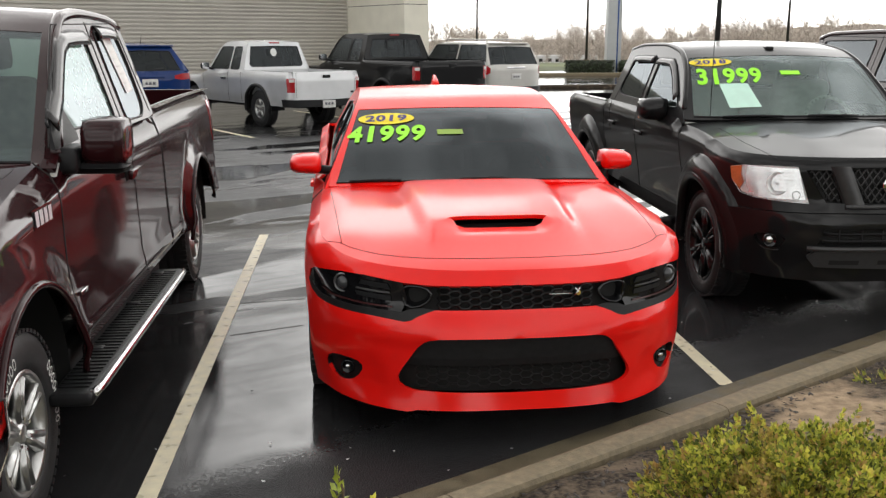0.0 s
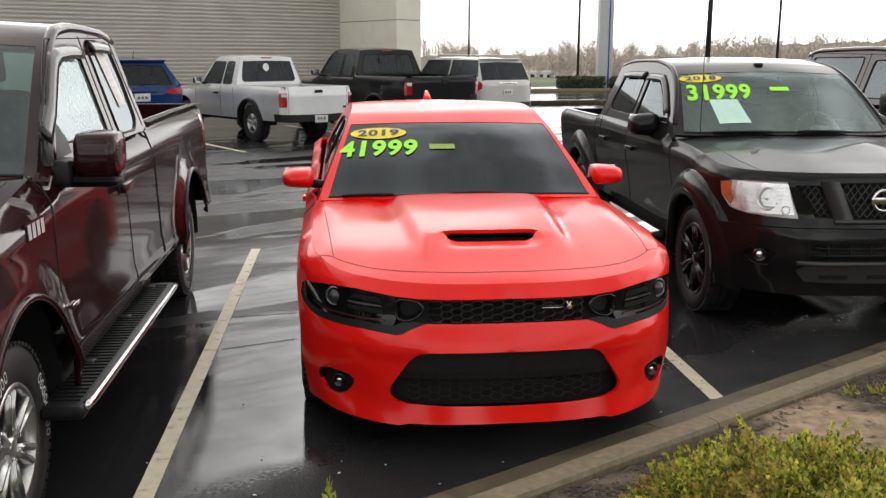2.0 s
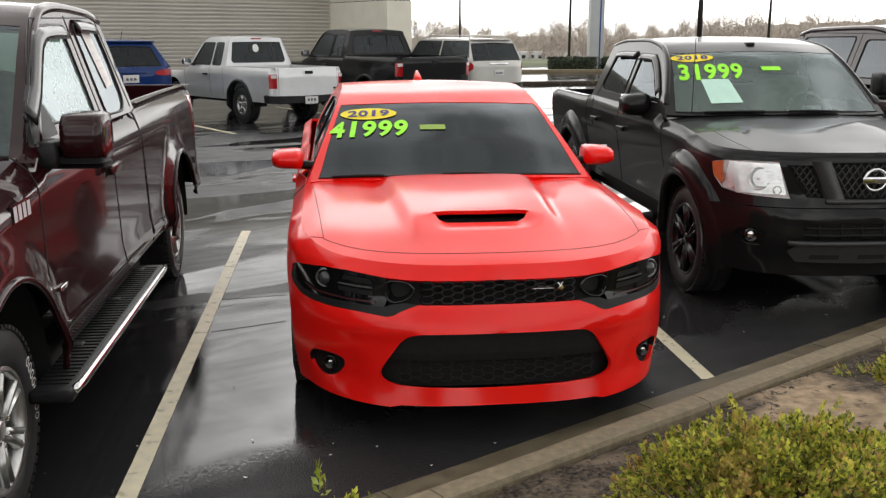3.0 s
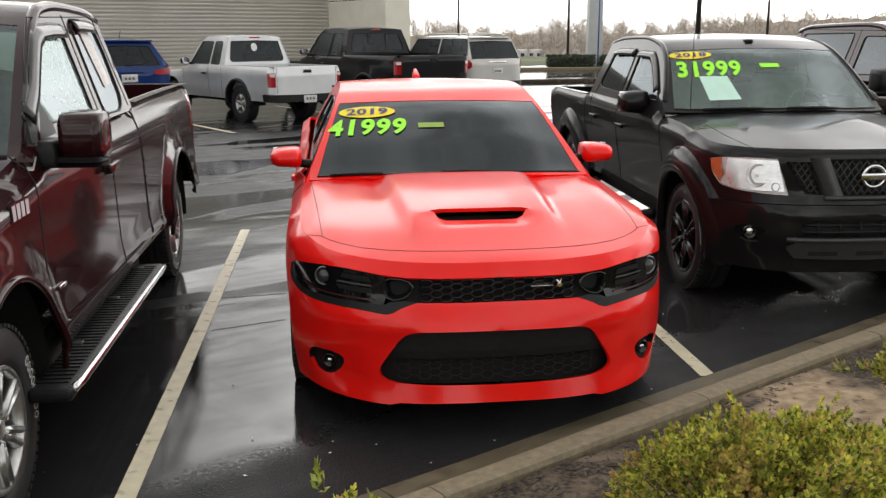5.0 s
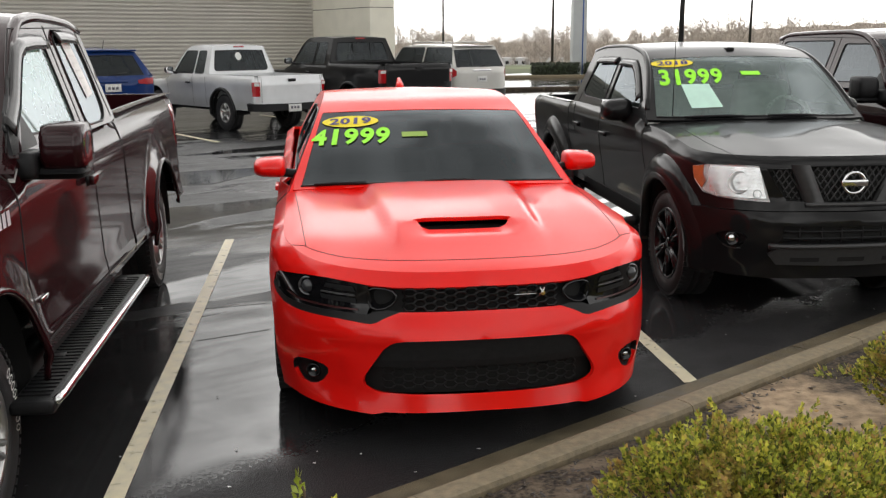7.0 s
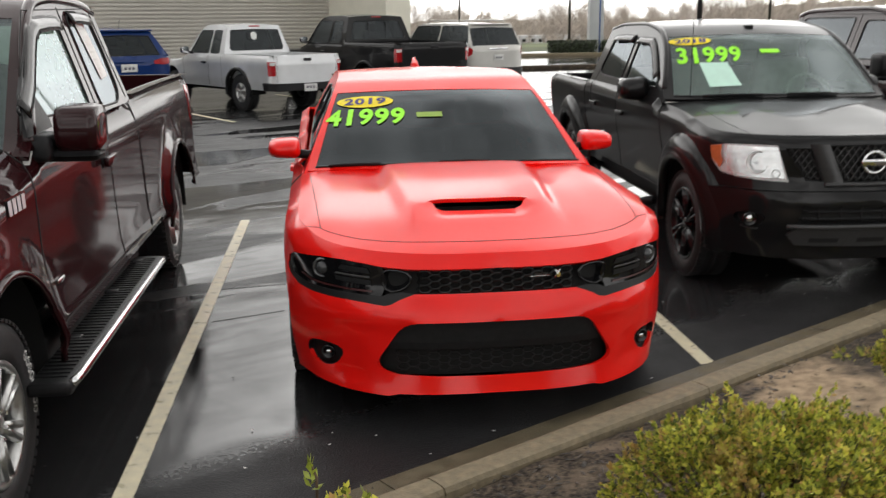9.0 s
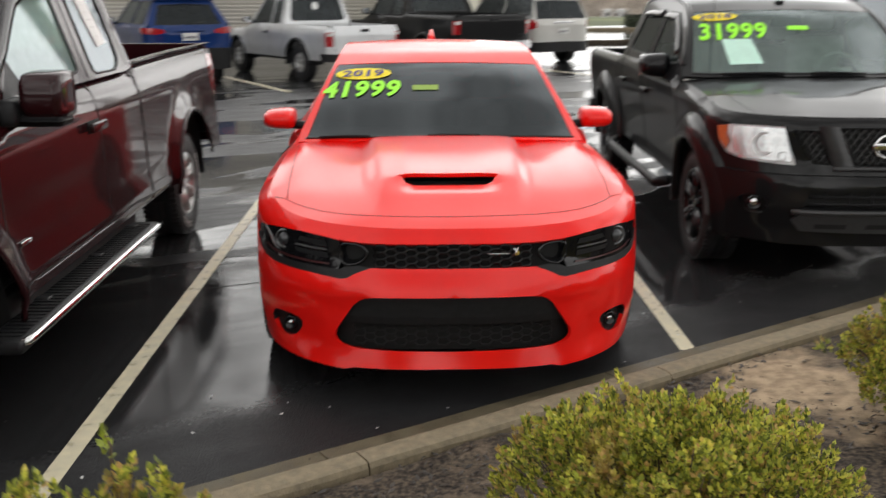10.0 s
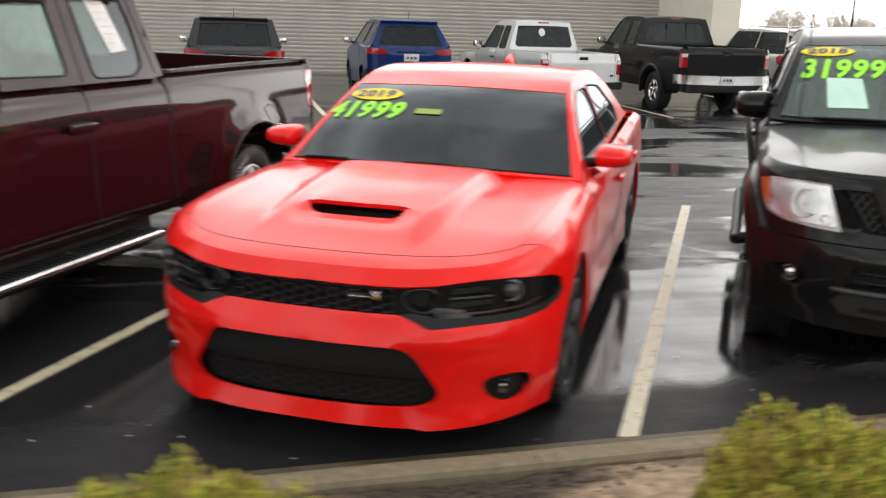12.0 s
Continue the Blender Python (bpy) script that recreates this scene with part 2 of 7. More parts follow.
# ---- mesh helpers ----
def part(name, bm, material, parent=None, label="", smooth=True):
    """Links a bmesh as one mesh object under a thing or a part."""
    me = bpy.data.meshes.new(name)
    if smooth:
        for f in bm.faces:
            f.smooth = True
    bm.to_mesh(me)
    bm.free()
    me.materials.append(material)
    ob = new(name, me)
    if parent:
        ob.parent = parent
    if label:
        tagged(ob, label)
    return ob


def thing(name, label, category, m=None, group="", kind=""):
    ob = new(name)
    if m is not None:
        ob.matrix_world = m
    return tagged(ob, label, category, group, kind)


def box(bm, x0, x1, y0, y1, z0, z1, bevel=0.0, m=None):
    r = bmesh.ops.create_cube(bm, size=1)
    vs = r["verts"]
    for v in vs:
        v.co = Vector(((x0 + x1) / 2 + v.co.x * (x1 - x0), (y0 + y1) / 2 + v.co.y * (y1 - y0), (z0 + z1) / 2 + v.co.z * (z1 - z0)))
    if bevel:
        es = list({e for v in vs for e in v.link_edges})
        rb = bmesh.ops.bevel(bm, geom=es, offset=bevel, segments=2, affect="EDGES", profile=0.6)
        vs = list({v for f in rb["faces"] for v in f.verts} | {v for v in vs if v.is_valid})
    if m is not None:
        bmesh.ops.transform(bm, matrix=m, verts=vs)
    return vs


def boxed(x0, x1, y0, y1, z0, z1, bevel=0.0, m=None):
    bm = bmesh.new()
    box(bm, x0, x1, y0, y1, z0, z1, bevel, m)
    return bm


def lathe(bm, prof, n=40, axis="x", m=None, closed=False):
    """Turns a profile of (radius, along) round the x axis."""
    rings = []
    for i in range(n):
        a = 2 * math.pi * i / n
        ring = [bm.verts.new((w, r * math.cos(a), r * math.sin(a))) for r, w in prof]
        rings.append(ring)
    k = len(prof)
    for i in range(n):
        p, q = rings[i], rings[(i + 1) % n]
        for j in range(k if closed else k - 1):
            bm.faces.new((p[j], p[(j + 1) % k], q[(j + 1) % k], q[j]))
    if m is not None:
        bmesh.ops.transform(bm, matrix=m, verts=[v for r in rings for v in r])


def tube(pts, r, n=6, bm=None, r1=None):
    """A tube along points."""
    bm = bm or bmesh.new()
    rings = []
    pts = [Vector(p) for p in pts]
    for i, p in enumerate(pts):
        d = (pts[min(i + 1, len(pts) - 1)] - pts[max(i - 1, 0)]).normalized()
        a = d.orthogonal().normalized() if i == 0 else (a - d * a.dot(d)).normalized()
        b = d.cross(a)
        rr = r if r1 is None else r + (r1 - r) * i / max(1, len(pts) - 1)
        rings.append([bm.verts.new(p + (a * math.cos(2 * math.pi * k / n) + b * math.sin(2 * math.pi * k / n)) * rr) for k in range(n)])
    for p, q in zip(rings, rings[1:]):
        for k in range(n):
            bm.faces.new((p[k], p[(k + 1) % n], q[(k + 1) % n], q[k]))
    bm.faces.new(rings[0][::-1])
    bm.faces.new(rings[-1])
    return bm


def keys(x, *pts):
    """Smooth curve through short key points (a, b, a, b, ...)."""
    xs, ys = pts[0::2], pts[1::2]
    if x <= xs[0]:
        return ys[0]
    if x >= xs[-1]:
        return ys[-1]
    i = max(k for k in range(len(xs)) if xs[k] <= x)
    i = min(i, len(xs) - 2)

    def slope(k):
        if k in (0, len(xs) - 1):
            j = 0 if k == 0 else k - 1
            return (ys[j + 1] - ys[j]) / (xs[j + 1] - xs[j])
        a = (ys[k] - ys[k - 1]) / (xs[k] - xs[k - 1])
        b = (ys[k + 1] - ys[k]) / (xs[k + 1] - xs[k])
        return 0 if a * b <= 0 else 2 * a * b / (a + b)
    h = xs[i + 1] - xs[i]
    t = (x - xs[i]) / h
    return ((2 * t**3 - 3 * t**2 + 1) * ys[i] + (t**3 - 2 * t**2 + t) * h * slope(i)
            + (3 * t**2 - 2 * t**3) * ys[i + 1] + (t**3 - t**2) * h * slope(i + 1))


def chaikin(poly, n=2):
    for _ in range(n):
        q = []
        for i, p in enumerate(poly):
            r = poly[(i + 1) % len(poly)]
            q += [(p[0] * .75 + r[0] * .25, p[1] * .75 + r[1] * .25), (p[0] * .25 + r[0] * .75, p[1] * .25 + r[1] * .75)]
        poly = q
    return poly


def rounded(poly, n=1, r=0.05):
    """The polygon with small round corners."""
    out = []
    for i, p in enumerate(poly):
        a, b = poly[i - 1], poly[(i + 1) % len(poly)]
        la, lb = math.hypot(a[0] - p[0], a[1] - p[1]), math.hypot(b[0] - p[0], b[1] - p[1])
        ka, kb = min(.4, r / la), min(.4, r / lb)
        s, e = (p[0] + (a[0] - p[0]) * ka, p[1] + (a[1] - p[1]) * ka), (p[0] + (b[0] - p[0]) * kb, p[1] + (b[1] - p[1]) * kb)
        for t in (0, .33, .67, 1):
            out.append(tuple((1 - t) ** 2 * s[k] + 2 * t * (1 - t) * p[k] + t * t * e[k] for k in (0, 1)))
    return out


def dense(poly, step, closed=True):
    out = []
    n = len(poly)
    for i in range(n if closed else n - 1):
        p, q = poly[i], poly[(i + 1) % n]
        k = max(1, int(math.ceil(math.hypot(q[0] - p[0], q[1] - p[1]) / step)))
        out += [(p[0] + (q[0] - p[0]) * j / k, p[1] + (q[1] - p[1]) * j / k) for j in range(k)]
    if not closed:
        out.append(poly[-1])
    return out


def inside(poly, pts):
    """Which of the points lie in the polygon."""
    p = np.asarray(poly)
    q = np.roll(p, -1, axis=0)
    x, y = pts[:, 0][:, None], pts[:, 1][:, None]
    c = (p[:, 1] > y) != (q[:, 1] > y)
    with np.errstate(divide="ignore", invalid="ignore"):
        xi = (q[:, 0] - p[:, 0]) * (y - p[:, 1]) / (q[:, 1] - p[:, 1]) + p[:, 0]
    return ((c & (x < xi)).sum(axis=1) % 2) == 1


def near(poly, pts, d):
    p = np.asarray(poly)
    q = np.roll(p, -1, axis=0)
    bad = np.zeros(len(pts), bool)
    for a, b in zip(p, q):
        ab = b - a
        t = np.clip(((pts - a) @ ab) / max(1e-12, ab @ ab), 0, 1)
        bad |= np.hypot(*(pts - a - t[:, None] * ab).T) < d
    return bad


def panels(outline, regions, step):
    """Cuts a flat outline into triangles along the edges of the regions: the rest, then each region's triangles."""
    polys = [dense(outline, step)] + [dense(r, step) for r in regions]
    a = np.asarray(polys[0])
    lo, hi = a.min(0), a.max(0)
    gx, gy = np.meshgrid(np.arange(lo[0] + step / 2, hi[0], step), np.arange(lo[1] + step / 2, hi[1], step * .87))
    gx[1::2] += step / 2
    pts = np.column_stack([gx.ravel(), gy.ravel()])
    pts = pts[inside(polys[0], pts)]
    for poly in polys:
        if len(pts):
            pts = pts[~near(poly, pts, step * .45)]
    verts, edges = [], []
    for poly in polys:
        k = len(verts)
        verts += [Vector(p) for p in poly]
        edges += [(k + i, k + (i + 1) % len(poly)) for i in range(len(poly))]
    verts += [Vector(p) for p in pts]
    from mathutils.geometry import delaunay_2d_cdt
    vc, _, fc, *_ = delaunay_2d_cdt(verts, edges, [], 0, 1e-5)
    v = np.array([(c.x, c.y) for c in vc])
    cen = np.array([v[list(f)].mean(0) for f in fc])
    keep = inside(polys[0], cen)
    who = np.full(len(fc), -1)
    for i, poly in enumerate(polys[1:]):
        who[inside(poly, cen)] = i
    return v, [[f for f, k, w in zip(fc, keep, who) if k and w == i] for i in range(-1, len(regions))]


def lay(bm, v, faces, fn, off=0.0, flip=False):
    """Lays triangles onto the surface fn(a, b, off); flip gives its mirror image across x = 0."""
    used = {}
    for f in faces:
        vs = []
        for i in f:
            if i not in used:
                p = fn(v[i][0], v[i][1], off)
                used[i] = bm.verts.new((-p[0] if flip else p[0], p[1], p[2]))
            vs.append(used[i])
        try:
            bm.faces.new(vs[::-1] if flip else vs)
        except ValueError:
            pass


def rim(bm, depth):
    """Turns the open edges inward, so that the sheet shows a thickness."""
    bmesh.ops.remove_doubles(bm, verts=bm.verts, dist=2e-4)
    bm.normal_update()
    edge = [e for e in bm.edges if e.is_boundary]
    nrm = {v: v.normal.copy() for e in edge for v in e.verts}
    r = bmesh.ops.extrude_edge_only(bm, edges=edge)
    new_v = [g for g in r["geom"] if isinstance(g, bmesh.types.BMVert)]
    at = {tuple(round(c, 5) for c in v.co): n for v, n in nrm.items()}
    for v in new_v:
        v.co -= at.get(tuple(round(c, 5) for c in v.co), Vector()) * depth
    for e in edge:
        e.smooth = False
    bm.normal_update()
    return bm


def sheet(name, v, faces, fn, mat, parent, off=0.0, both=True, depth=0.012, label="", split=False):
    """One part from triangles and its mirror image: joined (both), or two parts (split)."""
    made = []
    for sides in (((False,), (True,)) if split else (((False, True) if both else (False,)),)):
        bm = bmesh.new()
        for flip in sides:
            lay(bm, v, faces, fn, off, flip)
        if depth:
            rim(bm, depth)
        else:
            bmesh.ops.remove_doubles(bm, verts=bm.verts, dist=2e-4)
        made.append(part(name, bm, mat, parent, label))
    return made


def seam(parent, pts, fn, r=0.0035, split=True, name="panel_gap", mat=None, off=0.0):
    pts = dense(pts, 0.06, closed=False)
    for flip in ((False, True) if split else (False,)):
        line = [fn(a, b, off) for a, b in pts]
        part(name, tube([(-p[0] if flip else p[0], p[1], p[2]) for p in line], r, 5), mat or SEAM, parent)


def letters(text, size, fat=0.0, spacing=1.0):
    """The flat mesh of some words: its corners and faces."""
    cu = bpy.data.curves.new("words", "FONT")
    cu.body, cu.size, cu.offset, cu.align_x, cu.align_y, cu.space_character = text, size, fat, "CENTER", "CENTER", spacing
    cu.resolution_u = 5
    ob = bpy.data.objects.new("words", cu)
    scene.collection.objects.link(ob)
    me = bpy.data.meshes.new_from_object(ob.evaluated_get(bpy.context.evaluated_depsgraph_get()))
    v = [(p.co.x, p.co.y) for p in me.vertices]
    f = [tuple(p.vertices) for p in me.polygons]
    bpy.data.objects.remove(ob)
    bpy.data.curves.remove(cu)
    bpy.data.meshes.remove(me)
    return v, f


def decal(name, v, f, fn, mat, parent, label=""):
    """Lays a flat shape onto a curved surface, cut fine enough to follow it."""
    bm = bmesh.new()
    vs = [bm.verts.new((a, b, 0)) for a, b in v]
    for t in f:
        try:
            bm.faces.new([vs[i] for i in t])
        except ValueError:
            pass
    bm.normal_update()
    bmesh.ops.triangulate(bm, faces=bm.faces)
    for _ in range(3):
        long = [e for e in bm.edges if e.calc_length() > .05]
        if long:
            bmesh.ops.subdivide_edges(bm, edges=long, cuts=1)
            bmesh.ops.triangulate(bm, faces=bm.faces)
    for p in bm.verts:
        p.co = fn(p.co.x, p.co.y)
    return part(name, bm, mat, parent, label, smooth=False)


def ellipse(a, b, n=40):
    return [(a * math.cos(2 * math.pi * i / n), b * math.sin(2 * math.pi * i / n)) for i in range(n)], [tuple(range(n))]


# ---- vehicles ----
class Shell:
    """The skin of a vehicle: x across, y from its nose (0) to its tail, z up. s runs round its outline from the nose's middle."""

    def __init__(self, length, half, nose, nose_n, tail, tail_n, deck, roll, roll_h, side, front, arches, flare, flare_w=0.07, waist=None, roll_front=None):
        self.L, self.W, self.deck, self.roll, self.roll_h = length, half, deck, roll, roll_h
        self.side, self.front, self.arches, self.flare, self.flare_w = side, front, arches, flare, flare_w
        pts = []
        for i in range(61):
            a = math.pi / 2 * i / 60
            pts.append((half * math.sin(a) ** (2 / nose_n), nose * (1 - math.cos(a))))
        for i in range(1, 40):
            pts.append((half, nose + (length - nose - tail) * i / 40))
        for i in range(61):
            a = math.pi / 2 * i / 60
            pts.append((half * math.cos(a) ** (2 / tail_n), length - tail * (1 - math.sin(a))))
        p = np.array(pts)
        if waist:
            p[:, 0] *= np.array([waist(y) for y in p[:, 1]])
        d = np.r_[0, np.cumsum(np.hypot(*np.diff(p, axis=0).T))]
        self.s = np.linspace(0, d[-1], 700)
        self.x, self.y = np.interp(self.s, d, p[:, 0]), np.interp(self.s, d, p[:, 1])
        tx, ty = np.gradient(self.x, self.s), np.gradient(self.y, self.s)
        k = np.hypot(tx, ty)
        self.nx, self.ny = ty / k, -tx / k
        self.nx[0], self.ny[0], self.nx[-1], self.ny[-1] = 0, -1, 0, 1
        self.S = d[-1]
        self.rolls = np.where(self.ny < 0, roll + ((roll if roll_front is None else roll_front) - roll) * self.ny**2, roll)
        def inset(x, y, ny, z):
            return side(y, z) * (1 - ny * ny) + front(x, z, ny) * ny * ny
        first = np.array([deck(x - nx * q, y - ny * q) for x, y, nx, ny, q in zip(self.x, self.y, self.nx, self.ny, self.rolls)])
        for _ in range(3):
            first = np.array([deck(x - nx * (q + inset(x, y, ny, z)), y - ny * (q + inset(x, y, ny, z)))
                              for x, y, nx, ny, q, z in zip(self.x, self.y, self.nx, self.ny, self.rolls, first)])
        self.top = first

    def sx(self, x):
        """s of a place on the nose, by its x."""
        h = len(self.s) // 3
        return float(np.interp(x, self.x[:h], self.s[:h]))

    def sy(self, y):
        """s of a place on the flank, by its y."""
        i = slice(20, -20)
        return float(np.interp(y, self.y[i], self.s[i]))

    def sr(self, x):
        """s of a place on the tail, by its x."""
        h = len(self.s) * 2 // 3
        return float(np.interp(-x, -self.x[h:], self.s[h:]))

    def zt(self, s):
        return float(np.interp(s, self.s, self.top))

    def wall(self, s, z, off=0.0):
        x, y = np.interp(s, self.s, self.x), np.interp(s, self.s, self.y)
        nx, ny = np.interp(s, self.s, self.nx), np.interp(s, self.s, self.ny)
        f = ny * ny
        ins = self.side(y, z) * (1 - f) + self.front(x, z, ny) * f
        h = self.zt(s) - z
        roll = np.interp(s, self.s, self.rolls)
        roll_h = self.roll_h * (.3 + .7 * roll / self.roll)
        if h < roll_h:
            t = min(1, 1 - h / roll_h)
            ins += roll * (1 - math.sqrt(max(0, 1 - t * t)))
        for ya, za, r in self.arches:
            d = (math.hypot(y - ya, z - za) - r) / self.flare_w
            if d < 3 and z > za - r * .9:
                ins -= self.flare * math.exp(-d * d) * (1 - f)
        return (x - nx * (ins - off), y - ny * (ins - off), z)

    def outline(self, bottom, step=0.05):
        n = int(self.S / step)
        ss = [self.S * i / n for i in range(n + 1)]
        return [(s, bottom(s)) for s in ss] + [(s, self.zt(s)) for s in reversed(ss)]

    def deck_outline(self, y0, y1, cowl):
        """The half outline, as x and y, of the top between two lines across."""
        ss = [s for s in np.linspace(0, self.S, 240)]
        e = [self.wall(s, self.zt(s)) for s in ss]
        e = [(p[0], p[1]) for p in e if y0(p[0]) <= p[1] <= y1(p[0])]
        return e


def arch(y, z, r, shell, n=28, drop=0.5):
    c = shell.sy(y)
    return [(c + r * math.cos(math.pi * i / n), z + r * math.sin(math.pi * i / n)) for i in range(n + 1)] + [(c - r, z - drop), (c + r, z - drop)]


def wheel(parent, x, y, r, width, rim_r, spokes, mat, twin=0.0, lettering=False, face=1, name="wheel"):
    """A wheel whose outer side looks along face (+1 or -1 in x)."""
    w = new(name)
    w.parent = parent
    w.matrix_local = pose(x, y, r, 0, 0, 0 if face > 0 else 180)
    h = width / 2
    bm = bmesh.new()
    prof = [(rim_r, -h * .8), (rim_r + .02, -h * .95), (r - .06, -h), (r - .015, -h * .86), (r, -h * .7), (r, -h * .25), (r - .008, -h * .22), (r - .008, -h * .15),
            (r, -h * .12), (r, h * .12), (r - .008, h * .15), (r - .008, h * .22), (r, h * .25), (r, h * .7), (r - .015, h * .86), (r - .06, h), (rim_r + .035, h * .97),
            (rim_r + .015, h * .93), (rim_r, h * .8)]
    lathe(bm, prof, 56, closed=True)
    bmesh.ops.recalc_face_normals(bm, faces=bm.faces)
    tyre = part("tyre", bm, RUBBER, w)
    bm = bmesh.new()
    for k in range(60):
        a = 2 * math.pi * k / 60
        for sgn in (-1, 1):
            box(bm, sgn * h * .72 - h * .2, sgn * h * .72 + h * .2, -.013, .013, r - .012, r + .0025, m=Matrix.Rotation(a + sgn * .03, 4, "X"))
    tagged(part("tread", bm, RUBBER, tyre, smooth=False), kind="stuff")
    bm = bmesh.new()
    lathe(bm, [(rim_r + .004, h * .86), (rim_r - .004, h * .93), (rim_r - .022, h * .88), (rim_r - .03, h * .5), (rim_r - .03, -h * .7)], 56)
    bmesh.ops.recalc_face_normals(bm, faces=bm.faces)
    rimo = part("rim", bm, mat, w)
    # plain black disc added to darken the barrel behind the spokes
    bm = bmesh.new()
    lathe(bm, [(rim_r - .03, -h * .1), (0.16, -h * .05), (0.001, -h * .05)], 40)
    part("brake_disc", bm, SEAM, w)
    for k in range(spokes):
        for sh in ((-twin, twin) if twin else (0,)):
            a = 2 * math.pi * k / spokes + sh
            bm = bmesh.new()
            vs = box(bm, -.02, .02, -.5, .5, 0, 1)
            for v in vs:
                t = v.co.z
                wid = (.052 * (1 - t) + .058 * t) if not twin else (.030 * (1 - t) + .036 * t)
                v.co = Vector((h * .62 + (.03 if v.co.x > 0 else -.02) * (1 - .2 * t) - h * .0 + h * .14 * t, v.co.y * wid * (.75 if v.co.x > 0 else 1), .045 + t * (rim_r - .062)))
            bmesh.ops.bevel(bm, geom=bm.edges[:], offset=.006, segments=2, affect="EDGES")
            bmesh.ops.transform(bm, matrix=Matrix.Rotation(a, 4, "X"), verts=bm.verts)
            part("spoke", bm, mat, rimo)
    bm = bmesh.new()
    lathe(bm, [(.085, h * .3), (.085, h * .6), (.075, h * .72), (.04, h * .74), (.036, h * .82), (.028, h * .84), (.001, h * .84)], 32)
    part("hub", bm, mat, rimo)
    for k in range(6):
        a = 2 * math.pi * k / 6
        bm = bmesh.new()
        bmesh.ops.create_cone(bm, cap_ends=True, segments=6, radius1=.011, radius2=.009, depth=.03, matrix=Matrix.Translation((h * .78, .058 * math.sin(a), .058 * math.cos(a))) @ pose(0, 0, 0, 0, 90, 0))
        part("lug_nut", bm, CHROME if mat is not DARKALLOY else GLOSSBLACK, rimo, smooth=False)
    if lettering:
        for word, a0 in (("IIIIII", .3), ("IIIII", 2.4), ("IIIIII", 4.5)):
            bm = bmesh.new()
            rm = (rim_r + r) / 2 + .004
            for k in range(len(word) + 2):
                a = a0 + k * .115
                rr = .020
                ring = [(rr * math.sin(2 * math.pi * j / 12) * .75, rm + rr * math.cos(2 * math.pi * j / 12) * 1.25) for j in range(12)]
                ins = [(p[0] * .62, rm + (p[1] - rm) * .66) for p in ring]
                vo = [bm.verts.new((h * 1.0 + .002, p[0], p[1])) for p in ring]
                vi = [bm.verts.new((h * 1.0 + .002, p[0], p[1])) for p in ins]
                for j in range(12):
                    bm.faces.new((vo[j], vo[(j + 1) % 12], vi[(j + 1) % 12], vi[j]))
                bmesh.ops.transform(bm, matrix=Matrix.Rotation(a, 4, "X"), verts=vo + vi)
            part("raised_lettering", bm, PLATE, tyre, "worn white raised letter outlines", smooth=False)
    return w


def mirror_unit(parent, x, y, z, w, h, d, cap_mat, arm_mat, tall=False, arm=0.14):
    for sgn in (1, -1):
        bm = bmesh.new()
        vs = box(bm, -.5, .5, -.5, .5, -.5, .5)
        bmesh.ops.subdivide_edges(bm, edges=bm.edges[:], cuts=4, use_grid_fill=True)
        for v in bm.verts:
            c = v.co.copy() * 2
            e = 9 if tall else 4
            k = (abs(c.x) ** e + abs(c.z) ** e) ** (1 / e)
            n = max(abs(c.x), abs(c.z))
            sc = n / k if k > 1e-6 else 1
            front = max(0, -c.y) ** 2
            sc *= 1 - (.13 if tall else .30) * front
            taper = 1 - .18 * (c.x * sgn + 1) / 2 * (0 if tall else 1)
            v.co = Vector((c.x * sc * w / 2, c.y * d / 2 * (1 - .25 * abs(c.z) ** 3 * (c.y < 0)), c.z * sc * h / 2 * taper))
        bmesh.ops.transform(bm, matrix=Matrix.Translation((sgn * x, y, z)), verts=bm.verts)
        unit = part("side_mirror", bm, cap_mat, parent)
        bm = boxed(sgn * x - w * .44, sgn * x + w * .44, y + d * .5, y + d * .5 + .006, z - h * .42, z + h * .42, .002)
        part("mirror_glass", bm, CHROME, unit)
        if tall:
            bm = boxed(min(sgn * (x - w * .9), sgn * (x + w * .46)), max(sgn * (x - w * .9), sgn * (x + w * .46)), y - d * .42, y + d * .44, z - h * .66, z - h * .40, .03)
            part("mirror_arm", bm, arm_mat, unit)
            bm = boxed(min(sgn * (x - w * 1.0), sgn * (x - w * .5)), max(sgn * (x - w * 1.0), sgn * (x - w * .5)), y - d * .75, y + d * .3, z - h * .62, z - h * .05, .03)
            part("mirror_mount", bm, arm_mat, unit)
        else:
            bm = tube([(sgn * (x - w * .3), y + .02, z - h * .25), (sgn * (x - w * .5 - arm), y + .05, z - h * .45)], .028, 8)
            part("mirror_arm", bm, arm_mat, unit)


def seat_row(parent, y, z, xs, mat, back=0.62):
    for x in xs:
        bm = boxed(x - .24, x + .24, y - .45, y + .05, z - .12, z + .06, .05)
        box(bm, x - .23, x + .23, -.08, .08, 0, back, .06, m=pose(0, y + .05, z + .02, 12, 0, 0) @ Matrix.Translation((0, 0, 0)))
        s = part("seat", bm, mat, parent)
        bm = boxed(x - .13, x + .13, -.05, .05, back + .04, back + .22, .045, m=pose(0, y + .05, z + .02, 12, 0, 0))
        part("headrest", bm, mat, s)


